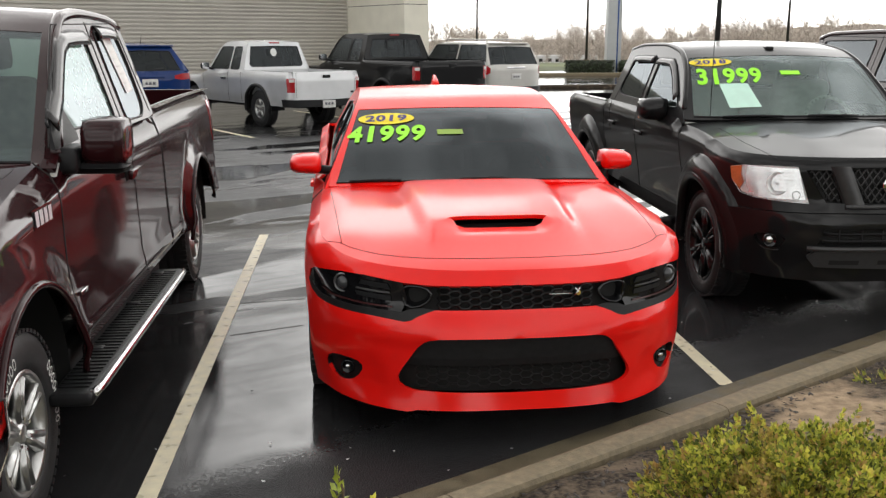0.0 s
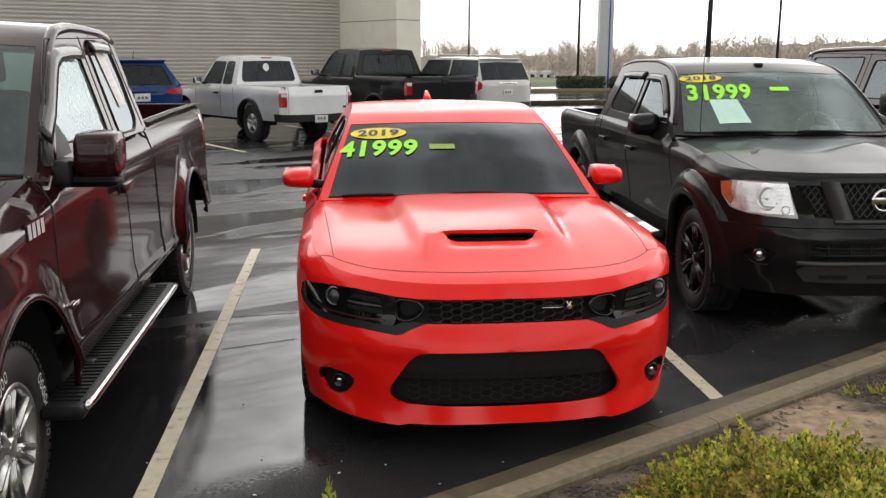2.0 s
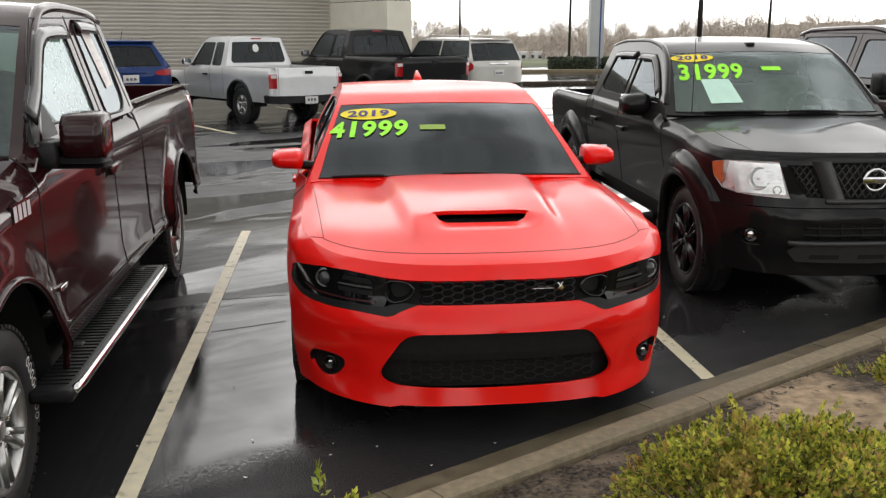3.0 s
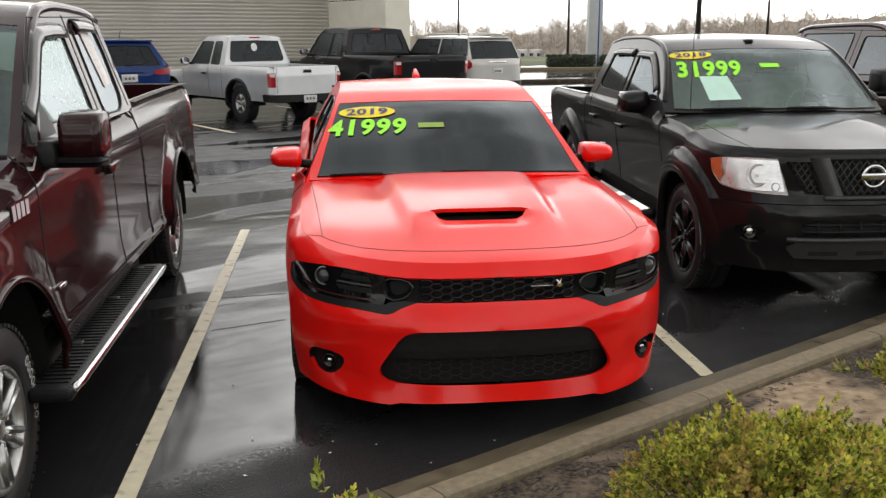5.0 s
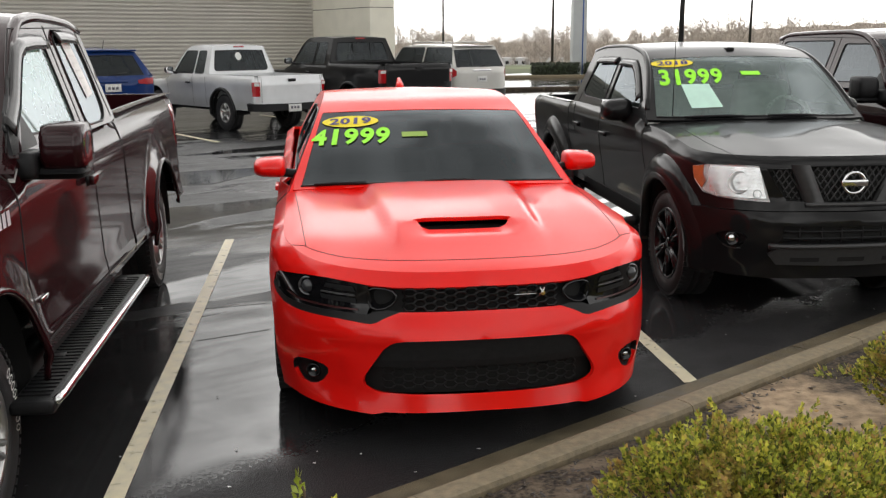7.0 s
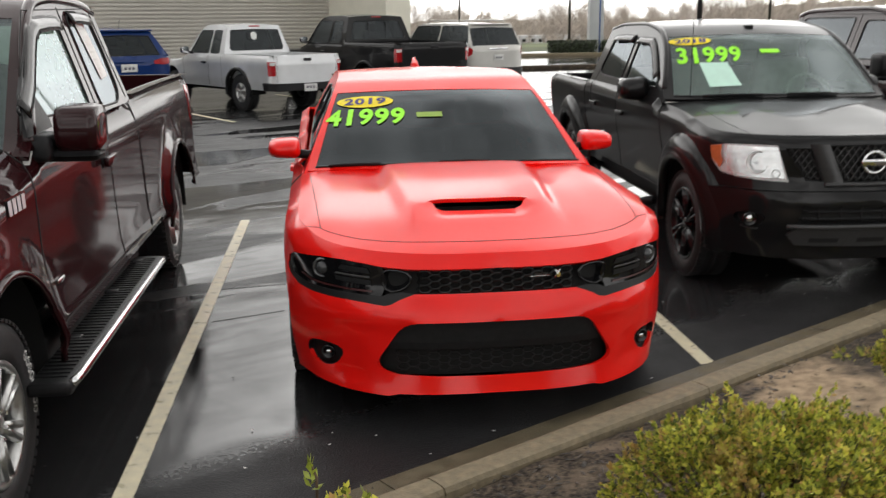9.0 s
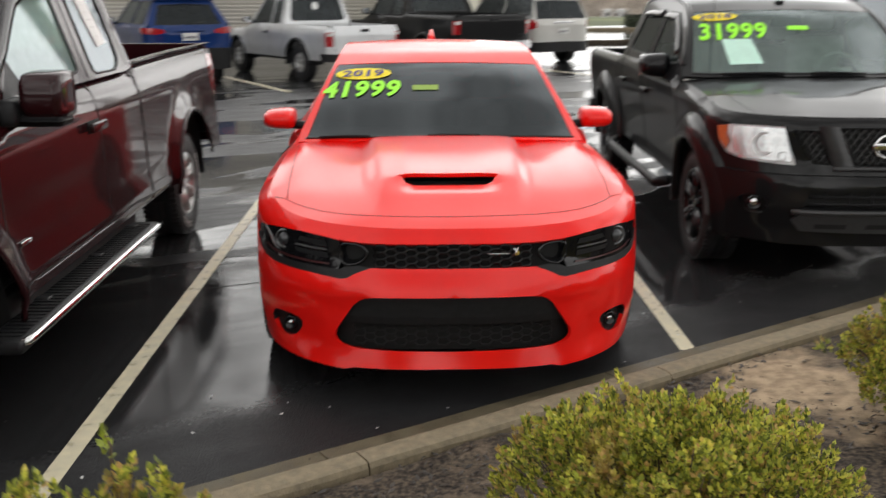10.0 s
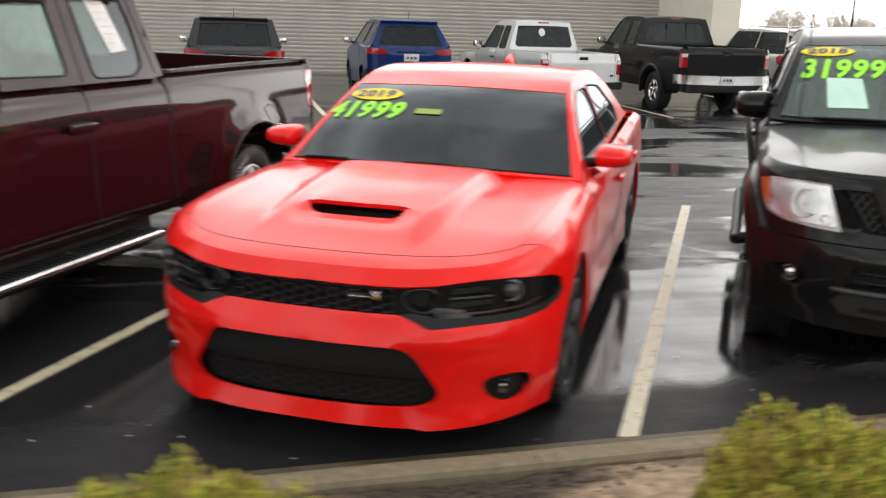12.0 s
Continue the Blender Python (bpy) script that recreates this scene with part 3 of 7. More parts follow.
def steering(parent, x, y, z, mat):
    bm = bmesh.new()
    R, r = .185, .016
    for i in range(32):
        a, b = 2 * math.pi * i / 32, 2 * math.pi * (i + 1) / 32
        tube([(R * math.cos(a), 0, R * math.sin(a)), (R * math.cos(b), 0, R * math.sin(b))], r, 6, bm)
    for a in (math.pi, 0, -math.pi / 2):
        tube([(.05 * math.cos(a), -.03, .05 * math.sin(a)), (R * math.cos(a), 0, R * math.sin(a))], .022, 6, bm)
    box(bm, -.075, .075, -.06, -.01, -.06, .06, .02)
    bmesh.ops.transform(bm, matrix=pose(x, y, z, -24, 0, 0), verts=bm.verts)
    part("steering_wheel", bm, mat, parent)


def vehicle(name, label, category, m, o, group="parked vehicles"):
    """A vehicle from its measures in o. Its y runs from nose to tail."""
    root = thing(name, label, category, m, group)
    sh, body = o["shell"], o["paint"]
    step = o.get("step", .07)
    # flanks, nose and tail
    regs = [dict(name="cut", poly=arch(y, z, r, sh), mat=None) for y, z, r in sh.arches] + o["regions"](sh)
    v, sets = panels(sh.outline(o["bottom"]), [r["poly"] for r in regs], step)
    main = sheet("body", v, sets[0], sh.wall, body, root, depth=.02)[0]
    for r, f in zip(regs, sets[1:]):
        if r["mat"] and f:
            sheet(r["name"], v, f, sh.wall, r["mat"], root, off=r.get("off", 0.0), depth=r.get("depth", .012), label=r.get("label", ""), split=r.get("split", False))
    for pts in o.get("seams", lambda sh: [])(sh):
        seam(root, pts, sh.wall)
    # top of the nose
    cowl = o["cowl"]
    edge = sh.deck_outline(lambda x: -1, cowl, cowl)
    xm = edge[-1][0]
    back = [(xm * (1 - i / 12), cowl(xm * (1 - i / 12))) for i in range(13)]
    hood_fn = lambda x, y, off=0: (x, y, sh.deck(x, y) + off)
    hregs = o.get("hood_regions", [])
    v, sets = panels(edge + back, [r["poly"] for r in hregs], o.get("hood_step", .06))
    sheet("hood", v, sets[0], hood_fn, body, root, depth=.02)
    for r, f in zip(hregs, sets[1:]):
        if r["mat"]:
            sheet(r["name"], v, f, hood_fn, r["mat"], root, off=r.get("off", 0), depth=r.get("depth", .01))
    for pts in o.get("hood_seams", []):
        seam(root, pts, hood_fn, .0017, split=True)
    # cabin
    zc, curv, xs, y0, y1 = o["roofline"], o["curv"], o["tumble"], o["glass_from"], o["roof_to"]
    top = lambda x, y, off=0: (x, y, zc(y - curv(y) * x * x) - o.get("crown", .03) * x * x + off)

    def edge_x(y):
        lo, hi = 0.0, sh.W
        for _ in range(30):
            mid = (lo + hi) / 2
            if mid < xs(top(mid, y)[2]):
                lo = mid
            else:
                hi = mid
        return lo
    c0 = curv(y0)
    xc = xs(zc(y0))
    base = [(xc * i / 14, y0 + c0 * (xc * i / 14) ** 2) for i in range(15)]
    ys = np.linspace(base[-1][1], y1, 26)[1:]
    rails = [(edge_x(y), y) for y in ys]
    endx = rails[-1][0]
    back = [(endx * (1 - i / 10), y1) for i in range(1, 11)]
    pill = o.get("pillar", .07)
    ytop, yr0 = o["shield_to"], o.get("rear_glass")
    wx0, wx1 = xc - pill * 1.15, edge_x(ytop + curv(ytop) * .36) - pill * .8
    shield = [(wx0 * i / 12, y0 + .03 + c0 * (wx0 * i / 12) ** 2) for i in range(13)] + [(wx1 * (1 - i / 12), ytop + curv(ytop) * (wx1 * (1 - i / 12)) ** 2) for i in range(13)]
    tregs = [shield]
    if yr0:
        a, b = yr0
        xa, xb = edge_x(a) - pill, edge_x(b) - pill
        tregs.append([(xa * i / 8, a + .0) for i in range(9)] + [(xb * (1 - i / 8), b) for i in range(9)])
    v, sets = panels(base + rails + back, tregs, step)
    sheet("roof", v, sets[0], top, body, root, depth=.025)
    wind = sheet("windshield", v, sets[1], top, o["front_glass"], root, off=-.003, depth=0)[0]
    sheet("headliner", v, sets[0], top, LINER if o.get("cabin_mat") else CABIN, root, off=-.035, depth=0)
    seam(root, [(x, y) for x, y in shield[:13]], top, .008, True, "windshield_seal", PLASTIC)
    if o.get("edge_r"):
        for f in (1, -1):
            line = [(f * x, y, top(x, y)[2] - o["edge_r"] * .55) for x, y in [(r[0] - .012, r[1]) for r in rails]]
            line += [(f * (endx - .05 - .06 * i), y1 - .004, top(endx - .05 - .06 * i, y1)[2] - o["edge_r"] * .85) for i in range(int(endx / .06))]
            part("roof_edge", tube(line, o["edge_r"], 8), body, root)
    if yr0:
        sheet("rear_window", v, sets[2], top, o.get("rear_glass_mat", o["side_glass"]), root, off=-.003, depth=0)
    # sides of the cabin
    belt = lambda y: sh.deck(sh.W - sh.roll, y) - .012
    side_fn = lambda y, z, off=0: (xs(z) + off, y, z)
    rail = [(base[-1][1], top(*base[-1])[2])] + [(y, top(x, y)[2]) for x, y in rails]
    rail = [p for p in rail if p[1] > belt(p[0])]
    lean = o.get("lean", lambda z: 0.0)
    low = [(y, belt(y)) for y in np.linspace(rail[0][0] - .02, y1 + (lean(belt(y1)) if o.get("rear_panel") else 0), 20)]
    v, sets = panels(low + rail[::-1], o["windows"], step)
    sheet("cabin_side", v, sets[0], side_fn, body, root, depth=.02, split=True)
    for k, f in enumerate(sets[1:]):
        sheet("side_window", v, f, side_fn, o.get("quarter_glass", o["side_glass"]) if k else o["side_glass"], root, off=-.004, depth=0, split=True)
    for w in o["windows"]:
        seam(root, list(w) + [w[0]], side_fn, .007, True, "window_seal", PLASTIC, off=.001)
    for pts in o.get("side_seams", []):
        seam(root, pts, side_fn)
    # upright rear of a pickup's cab or a wagon
    if o.get("rear_panel"):
        zr = [(x, top(x, y1)[2]) for x in np.linspace(endx, 0, 10)]
        zb = belt(y1)
        edge = [(x, zb) for x in np.linspace(0, xs(zb), 8)] + [(xs(z), z) for z in np.linspace(zb, zr[0][1], 8)[1:]] + zr[1:]
        back_fn = lambda x, z, off=0: (x, y1 + lean(z) - .02 * x * x + off, z)
        glassy = o["rear_panel"]
        v, sets = panels(edge, [glassy], step)
        bm_sets = [[f[::-1] for f in s] for s in sets]
        sheet("cab_back", v, bm_sets[0], back_fn, body, root, depth=.02)
        sheet("rear_window", v, bm_sets[1], back_fn, o.get("rear_glass_mat", o["side_glass"]), root, off=-.003, depth=0)
        seam(root, [p for p in glassy], back_fn, .01, True, "window_seal", PLASTIC)
    # boot lid
    if o.get("boot"):
        e = [sh.wall(s, sh.zt(s)) for s in np.linspace(0, sh.S, 240)]
        e = [(p[0], p[1]) for p in e if p[1] > o["boot"]]
        v, sets = panels([(0, o["boot"]), (e[0][0], o["boot"])] + e, [], .09)
        sheet("boot_lid", v, sets[0], hood_fn, body, root, depth=.02)
    # open bed
    if o.get("bed"):
        a, b, zf = o["bed"]
        wi = sh.W - sh.roll - .055
        rim_z = lambda y: sh.deck(sh.W - sh.roll, y)
        for sgn in (1, -1):
            bm = bmesh.new()
            for i in range(12):
                ya, yb = a + (b - a) * i / 12, a + (b - a) * (i + 1) / 12
                q = [(sgn * (sh.W - sh.roll + .004), ya, rim_z(ya) + .004), (sgn * (sh.W - sh.roll + .004), yb, rim_z(yb) + .004), (sgn * wi, yb, rim_z(yb) + .006), (sgn * wi, ya, rim_z(ya) + .006)]
                low_q = [(sgn * wi, ya, zf), (sgn * wi, yb, zf)]
                vs = [bm.verts.new(p) for p in (q if sgn > 0 else q[::-1])]
                bm.faces.new(vs)
                r4 = [bm.verts.new(p) for p in ((q[3], q[2], low_q[1], low_q[0]) if sgn > 0 else (q[2], q[3], low_q[0], low_q[1]))]
                bm.faces.new(r4)
            bmesh.ops.remove_doubles(bm, verts=bm.verts, dist=1e-4)
            part("bed_rail", bm, o.get("rail_mat", body), root, smooth=False)
        part("bed_floor", boxed(-wi, wi, a, b - .03, zf - .02, zf), o.get("bed_mat", PLASTIC), root, smooth=False)
        part("bed_front", boxed(-wi, wi, a, a + .03, zf - .02, rim_z(a) + .004), body, root, smooth=False)
        part("tailgate_inner", boxed(-wi, wi, b - .06, b - .03, zf - .02, rim_z(b) + .002, .008), body, root, smooth=False)
    # below and inside
    ya = [a[0] for a in sh.arches]
    part("underbody", boxed(-sh.W + .28, sh.W - .28, .25, sh.L - .2, o["under"], o["under"] + .35, .05), SEAM, root)
    for y, z, r in sh.arches:
        n = 20
        for sgn in (1, -1):
            bm = bmesh.new()
            ra = [bm.verts.new((sgn * (sh.W - .035), y + (r + .02) * math.cos(math.pi * (1.06 * i / n - .03)), z + (r + .02) * math.sin(math.pi * (1.06 * i / n - .03)))) for i in range(n + 1)]
            rb = [bm.verts.new((sgn * (sh.W - .36), y + (r + .02) * math.cos(math.pi * (1.06 * i / n - .03)), z + (r + .02) * math.sin(math.pi * (1.06 * i / n - .03)))) for i in range(n + 1)]
            for i in range(n):
                bm.faces.new((ra[i], ra[i + 1], rb[i + 1], rb[i]))
            bm.faces.new(rb)
            part("wheel_well", bm, SEAM, root)
    r, wd, rr, sp, mat, twin, let = o["wheels"]
    for y, z, _ in sh.arches:
        for f in (1, -1):
            wheel(root, f * (sh.W - wd / 2 - o.get("wheel_in", .02)), y, r, wd, rr, sp, mat, twin, let and f > 0, f)
    yc, zb = o["cabin_y"], o["seat_z"]
    if o.get("inner", True):
        cab = o.get("cabin_mat", CABIN)
        part("dashboard", boxed(-sh.W + .16, sh.W - .16, cowl(0) + .15, cowl(0) + .60, zb + .10, sh.deck(.3, cowl(0)) - .015, .06), cab, root)
        part("cabin_floor", boxed(-sh.W + .12, sh.W - .12, cowl(0) + .3, y1 - .1, zb - .35, zb - .3), SEAM, root)
        seat_row(root, yc, zb, (-.38, .38), cab, o.get("seat_back", .62))
        if o.get("rear_seats"):
            seat_row(root, o["rear_seats"], zb, (-.42, 0, .42), cab, o.get("seat_back", .62) - .12)
        steering(root, .38, yc - .62, zb + .34, cab)
        part("rear_view_mirror", boxed(-.11, .11, o["shield_to"] - .06, o["shield_to"] - .03, zc(o["shield_to"]) - .13, zc(o["shield_to"]) - .06, .012), CABIN, root)
    if o.get("mirror"):
        mirror_unit(root, *o["mirror"])
    for y, z, mat in o.get("handles", []):
        for f in (1, -1):
            p = sh.wall(sh.sy(y), z, .0)
            hl, hh, ho = o.get("handle_size", (.10, .017, .022))
            bm = boxed(-.012, .014, -hl, hl, -hh, hh, .008)
            bmesh.ops.transform(bm, matrix=pose(f * (p[0] + ho), p[1], z), verts=bm.verts)
            grip = part("door_handle", bm, mat, root)
            # black plate standing in for the shade in the recess behind the handle
            bm = boxed(-.004, .004, -hl * .7, hl * .8, -hh * 1.5, hh * 1.2, .003)
            bmesh.ops.transform(bm, matrix=pose(f * p[0], p[1], z), verts=bm.verts)
            part("handle_recess", bm, SEAM, grip)
    for wx in o.get("wipers", ()):
        pts = [(wx - o.get("wiper_len", .42) * t, y0 + o.get("wiper_at", .035) + .05 * math.sin(math.pi * t) * o.get("wiper_up", .3) + c0 * (wx - o.get("wiper_len", .42) * t) ** 2) for t in (0, .25, .5, .75, 1)]
        bm = tube([(x, y - .008, top(x, y)[2] + .012) for x, y in pts], .009, 6)
        part("wiper", bm, PLASTIC, root)
    return root, sh, top, wind


def blend(a, b, t):
    t = max(0.0, min(1.0, t))
    t = t * t * (3 - 2 * t)
    return a + (b - a) * t


def mouth_mesh(parent, name, half, z0, z1, fn, cell, mat, label="", bar=.0045):
    """A honeycomb of bars laid in an opening, each cell a six-sided loop."""
    bm = bmesh.new()
    dz = cell * .255
    rows = int((z1 - z0) / dz) + 1
    for j in range(rows):
        z = z0 + dz * (j + .5)
        n = int(2 * half(z) / (cell * 1.5)) + 1
        for i in range(-n, n + 1):
            x = (i + (.5 if j % 2 else 0)) * cell * 1.5
            hexa = [(x + cell * .5 * math.cos(math.pi / 3 * k), z + cell * .29 * 2 * .5 * math.sin(math.pi / 3 * k) * 1.0) for k in range(6)]
            if all(abs(p[0]) < half(p[1]) and z0 < p[1] < z1 for p in hexa):
                tube([fn(*p) for p in hexa + hexa[:1]], bar, 4, bm)
    return part(name, bm, mat, parent, label)


# ---- the red sedan ----
LAMPCHROME = shader("lamp_reflector", (0.16, 0.16, 0.165), 0.2, metal=0.6, noise_scale=30, noise_amount=0.2)
STRIPRED = shader("strip_red", (.05, .012, .012), .3)
MESHGLOSS = shader("grille_gloss", (0.0040, 0.0040, 0.0045), 0.16, spec=0.36)


def sedan_deck(x, y):
    z = keys(y, -.1, .70, 0, .728, .04, .765, .10, .797, .18, .826, .30, .857, .6, .915, 1.1, .965, 1.55, .985, 2.2, .985, 3.4, 1.02, 4.2, 1.06, 4.6, 1.07, 5.1, 1.02)
    a = abs(x)
    if y < 2.0:
        z -= .075 * (a / .95) ** 2.6
        bulge = blend(0, 1, (y - .22) / .45) * blend(1, 0, (y - 1.42) / .30)
        z += .034 * bulge * blend(1, 0, (a - (.30 + .06 * y)) / .075)
        z -= .012 * math.exp(-((a - .48) / .06) ** 2) * blend(0, 1, (y - .9) / .4)
        z += .018 * math.exp(-((a - .80) / .13) ** 2) * blend(0, 1, (y - .3) / .4)
        mid = blend(1, 0, (a - .17) / .13)
        if y < .575:
            z -= .024 * mid * blend(0, 1, (y - .40) / .15)
        else:
            z += .009 * mid * blend(1, 0, (y - .6) / .6)
    return z


def sedan_side(y, z):
    return .035 * blend(1, 0, (z - .12) / .25) + .03 * math.exp(-((z - .42) / .13) ** 2) * blend(0, 1, (y - 1.5) / .4) * blend(1, 0, (y - 3.6) / .4) + .02 * blend(0, 1, (z - .75) / .3)


def sedan_front(x, z, ny):
    if ny > 0:
        return .05 * blend(1, 0, (z - .15) / .3)
    a = abs(x)
    lip = -.026 * blend(1, 0, (z - .16) / .10)
    shelf = .05 * blend(0, 1, (z - .52) / .16)
    ledge = .024 * blend(1, 0, (z - .365) / .035) * blend(0, 1, (z - .215) / .03) * blend(0, 1, (a - .58) / .09)
    return ledge + lip + shelf + .02 - .022 * math.exp(-((z - .53) / .04) ** 2)


SED = Shell(5.04, .955, .80, 2.9, .45, 4.5, sedan_deck, .06, .07, sedan_side, sedan_front, [(.97, .35, .385), (4.02, .35, .385)], .012, .10, roll_front=.042)


def sedan_regions(sh):
    fx = sh.sx
    lamp = [(fx(.535), .752), (fx(.62), .764), (fx(.70), .772), (fx(.80), .770), (fx(.86), .758), (fx(.90) + .04, .742), (fx(.90) + .12, .715), (fx(.90) + .13, .68), (fx(.90) + .06, .645), (fx(.885), .628), (fx(.80), .624), (fx(.70), .623), (fx(.60), .621), (fx(.535), .618), (fx(.515), .68)]
    bezel = [(fx(.535), .618), (fx(.60), .621), (fx(.70), .623), (fx(.80), .624), (fx(.885), .628), (fx(.90) + .06, .645), (fx(.90) + .13, .68), (fx(.90) + .15, .66), (fx(.90) + .10, .625), (fx(.90) + .0, .602), (fx(.84), .594), (fx(.74), .593), (fx(.66), .592), (fx(.58), .586), (fx(.515), .580), (fx(.485), .587), (fx(.455), .604), (fx(.42), .618), (fx(.38), .632), (fx(.44), .640), (fx(.50), .632)]
    nose = [(0, .742), (fx(.30), .742), (fx(.42), .744), (fx(.535), .752), (fx(.515), .68), (fx(.535), .618), (fx(.50), .632), (fx(.44), .640), (fx(.38), .632), (fx(.25), .632), (0, .632)]
    intake = [(0, .514), (fx(.25), .514), (fx(.355), .512), (fx(.395), .506), (fx(.425), .492), (fx(.455), .465), (fx(.51), .385), (fx(.54), .338), (fx(.548), .312), (fx(.540), .289), (fx(.515), .273), (fx(.46), .264), (fx(.3), .258), (0, .254)]
    fog = chaikin([(fx(.684), .368), (fx(.868), .362), (fx(.866), .244), (fx(.752), .246)], 2)
    return [dict(name="headlight", poly=lamp, mat=SMOKE, off=-.004, depth=.05, split=True, label="smoked black headlight with clear projector"),
            dict(name="lamp_bezel", poly=bezel, mat=MOUTH, off=-.002, depth=.05, split=True, label="dull black bezel under the headlight"),
            dict(name="cut", poly=nose, mat=None), dict(name="cut", poly=intake, mat=None),
            dict(name="fog_lamp_pocket", poly=fog, mat=PLASTIC, off=-.030, depth=-.030, split=True)]


def red_sedan(m):
    o = dict(shell=SED, paint=RED, bottom=lambda s: keys(s, 0, .180, .46, .178, .50, .166, .70, .168, 1.0, .165, 1.25, .15, 1.5, .19, 5.6, .22), regions=sedan_regions, step=.045, hood_step=.035,
             cowl=lambda x: 1.50 + .25 * x * x, glass_from=1.485, shield_to=2.24, roof_to=4.72,
             roofline=lambda y: keys(y, 1.35, .93, 1.485, .99, 1.9, 1.215, 2.26, 1.385, 2.55, 1.455, 2.95, 1.48, 3.5, 1.465, 4.0, 1.375, 4.45, 1.20, 4.75, 1.06),
             curv=lambda y: keys(y, 1.4, .26, 2.3, .26, 3.0, 0, 3.6, -.1, 4.7, -.25), tumble=lambda z: .852 - .475 * (z - .98), crown=.05, pillar=.042,
             rear_glass=(4.15, 4.60), boot=4.68, front_glass=TINT, side_glass=TINT,
             windows=[rounded([(1.90, 1.02), (2.95, 1.03), (2.93, 1.36), (2.55, 1.36), (2.30, 1.28)], 1), rounded([(3.02, 1.03), (3.85, 1.06), (3.95, 1.16), (3.55, 1.34), (3.02, 1.37)], 1)],
             seams=lambda sh: [[(sh.sy(1.55), .24), (sh.sy(1.52), .6), (sh.sy(1.60), .95)], [(sh.sy(2.95), .24), (sh.sy(3.0), .97)], [(sh.sy(3.9), .75), (sh.sy(3.8), 1.0)], [(sh.sy(1.55), .24), (sh.sy(3.4), .24)]],
             hood_seams=[[(0, .208), (.15, .211), (.28, .222), (.40, .242), (.50, .272), (.60, .322), (.68, .385), (.74, .442), (.785, .50), (.84, .535)], [(.775, .49), (.785, .62), (.797, .85), (.815, 1.2), (.835, 1.6)]],
             hood_regions=[dict(name="hood_scoop", poly=[(0, .546), (.10, .547), (.175, .552), (.212, .575), (.252, .614), (.222, .619), (.12, .614), (0, .610)], mat=None)],
             under=.2, wheels=(.352, .25, .255, 5, DARKALLOY, .1, False), wheel_in=.004, cabin_y=2.7, seat_z=.62, rear_seats=3.6, handles=[(2.75, .82, RED), (3.75, .84, RED)],
             mirror=(.988, 1.95, 1.055, .195, .13, .20, RED, PLASTIC), wipers=(-.42, .22), wiper_len=.30, wiper_at=.022, wiper_up=.12, seat_back=.46)
    root, sh, top, wind = vehicle("sedan", "glossy red sports sedan with hood scoop and windshield price stickers", "car", m, o)
    fx, w = sh.sx, sh.wall
    # dark backs behind the openings
    for nm, hw, z0, z1, dep in (("upper_grille", .53, .58, .76, .06), ("lower_grille", .575, .24, .51, .075)):
        bm = bmesh.new()
        n = 24
        lo = [bm.verts.new(w(abs(fx(hw) * (2 * i / n - 1)), z0 + .0, -dep)) for i in range(n + 1)]
        hi = [bm.verts.new(w(abs(fx(hw) * (2 * i / n - 1)), z1, -dep)) for i in range(n + 1)]
        for vs in (lo, hi):
            for i, vv in enumerate(vs):
                if i < n / 2:
                    vv.co.x = -vv.co.x
        for i in range(n):
            bm.faces.new((lo[i], lo[i + 1], hi[i + 1], hi[i]))
        part(nm, bm, SEAM, root, "black recessed grille")

    def on(x, z, off):
        p = w(fx(abs(x)), z, off)
        return (math.copysign(p[0], x), p[1], p[2])
    mouth_mesh(root, "honeycomb_mesh", lambda z: .372 + (z - .63) * .35, .626, .744, lambda x, z: on(x, z, -.013), .064, MESHGLOSS, bar=.0078)
    mouth_mesh(root, "honeycomb_mesh", lambda z: .50, .258, .375, lambda x, z: on(x, z, -.054), .066, SEAM, bar=.005)
    # smooth upper bar of the lower mouth
    bm = bmesh.new()
    n = 24
    for z0, z1, oa, ob2 in ((.375, .41, -.03, -.022), (.41, .520, -.022, -.03)):
        lo = [bm.verts.new(on(.545 * (2 * i / n - 1) * (1 if z0 < .39 else .96), z0, oa)) for i in range(n + 1)]
        hi = [bm.verts.new(on((.545 * (.96 if z0 < .39 else .80)) * (2 * i / n - 1), z1, ob2)) for i in range(n + 1)]
        for i in range(n):
            bm.faces.new((lo[i], lo[i + 1], hi[i + 1], hi[i]))
    part("bumper_bar", bm, MOUTH, root)
    # funnels beside the grille, lamp bowls and strips
    for f in (1, -1):
        ring = chaikin([(f * .535, .742), (f * .425, .738), (f * .385, .695), (f * .430, .646), (f * .515, .630), (f * .548, .686)], 1)
        cx, cz = sum(p[0] for p in ring) / len(ring), sum(p[1] for p in ring) / len(ring)
        bm = bmesh.new()
        rows = [[bm.verts.new(on(cx + (x - cx) * k, cz + (z - cz) * k, d)) for x, z in ring] for k, d in ((1.0, -.008), (.93, .002), (.84, -.006), (.64, -.042))]
        for r0, r1 in zip(rows, rows[1:]):
            for i in range(len(ring)):
                j = (i + 1) % len(ring)
                bm.faces.new((r0[i], r0[j], r1[j], r1[i]))
        bmesh.ops.recalc_face_normals(bm, faces=bm.faces)
        funnel = part("intake_funnel", bm, GLOSSBLACK, root, "glossy black air intake funnel")
        bm = bmesh.new()
        bm.faces.new([bm.verts.new(on(cx + (x - cx) * .68, cz + (z - cz) * .66, -.041)) for x, z in ring])
        part("intake_duct", bm, SEAM, funnel)
        bowl = Vector(on(f * .80, .716, -.012))
        bm = bmesh.new()
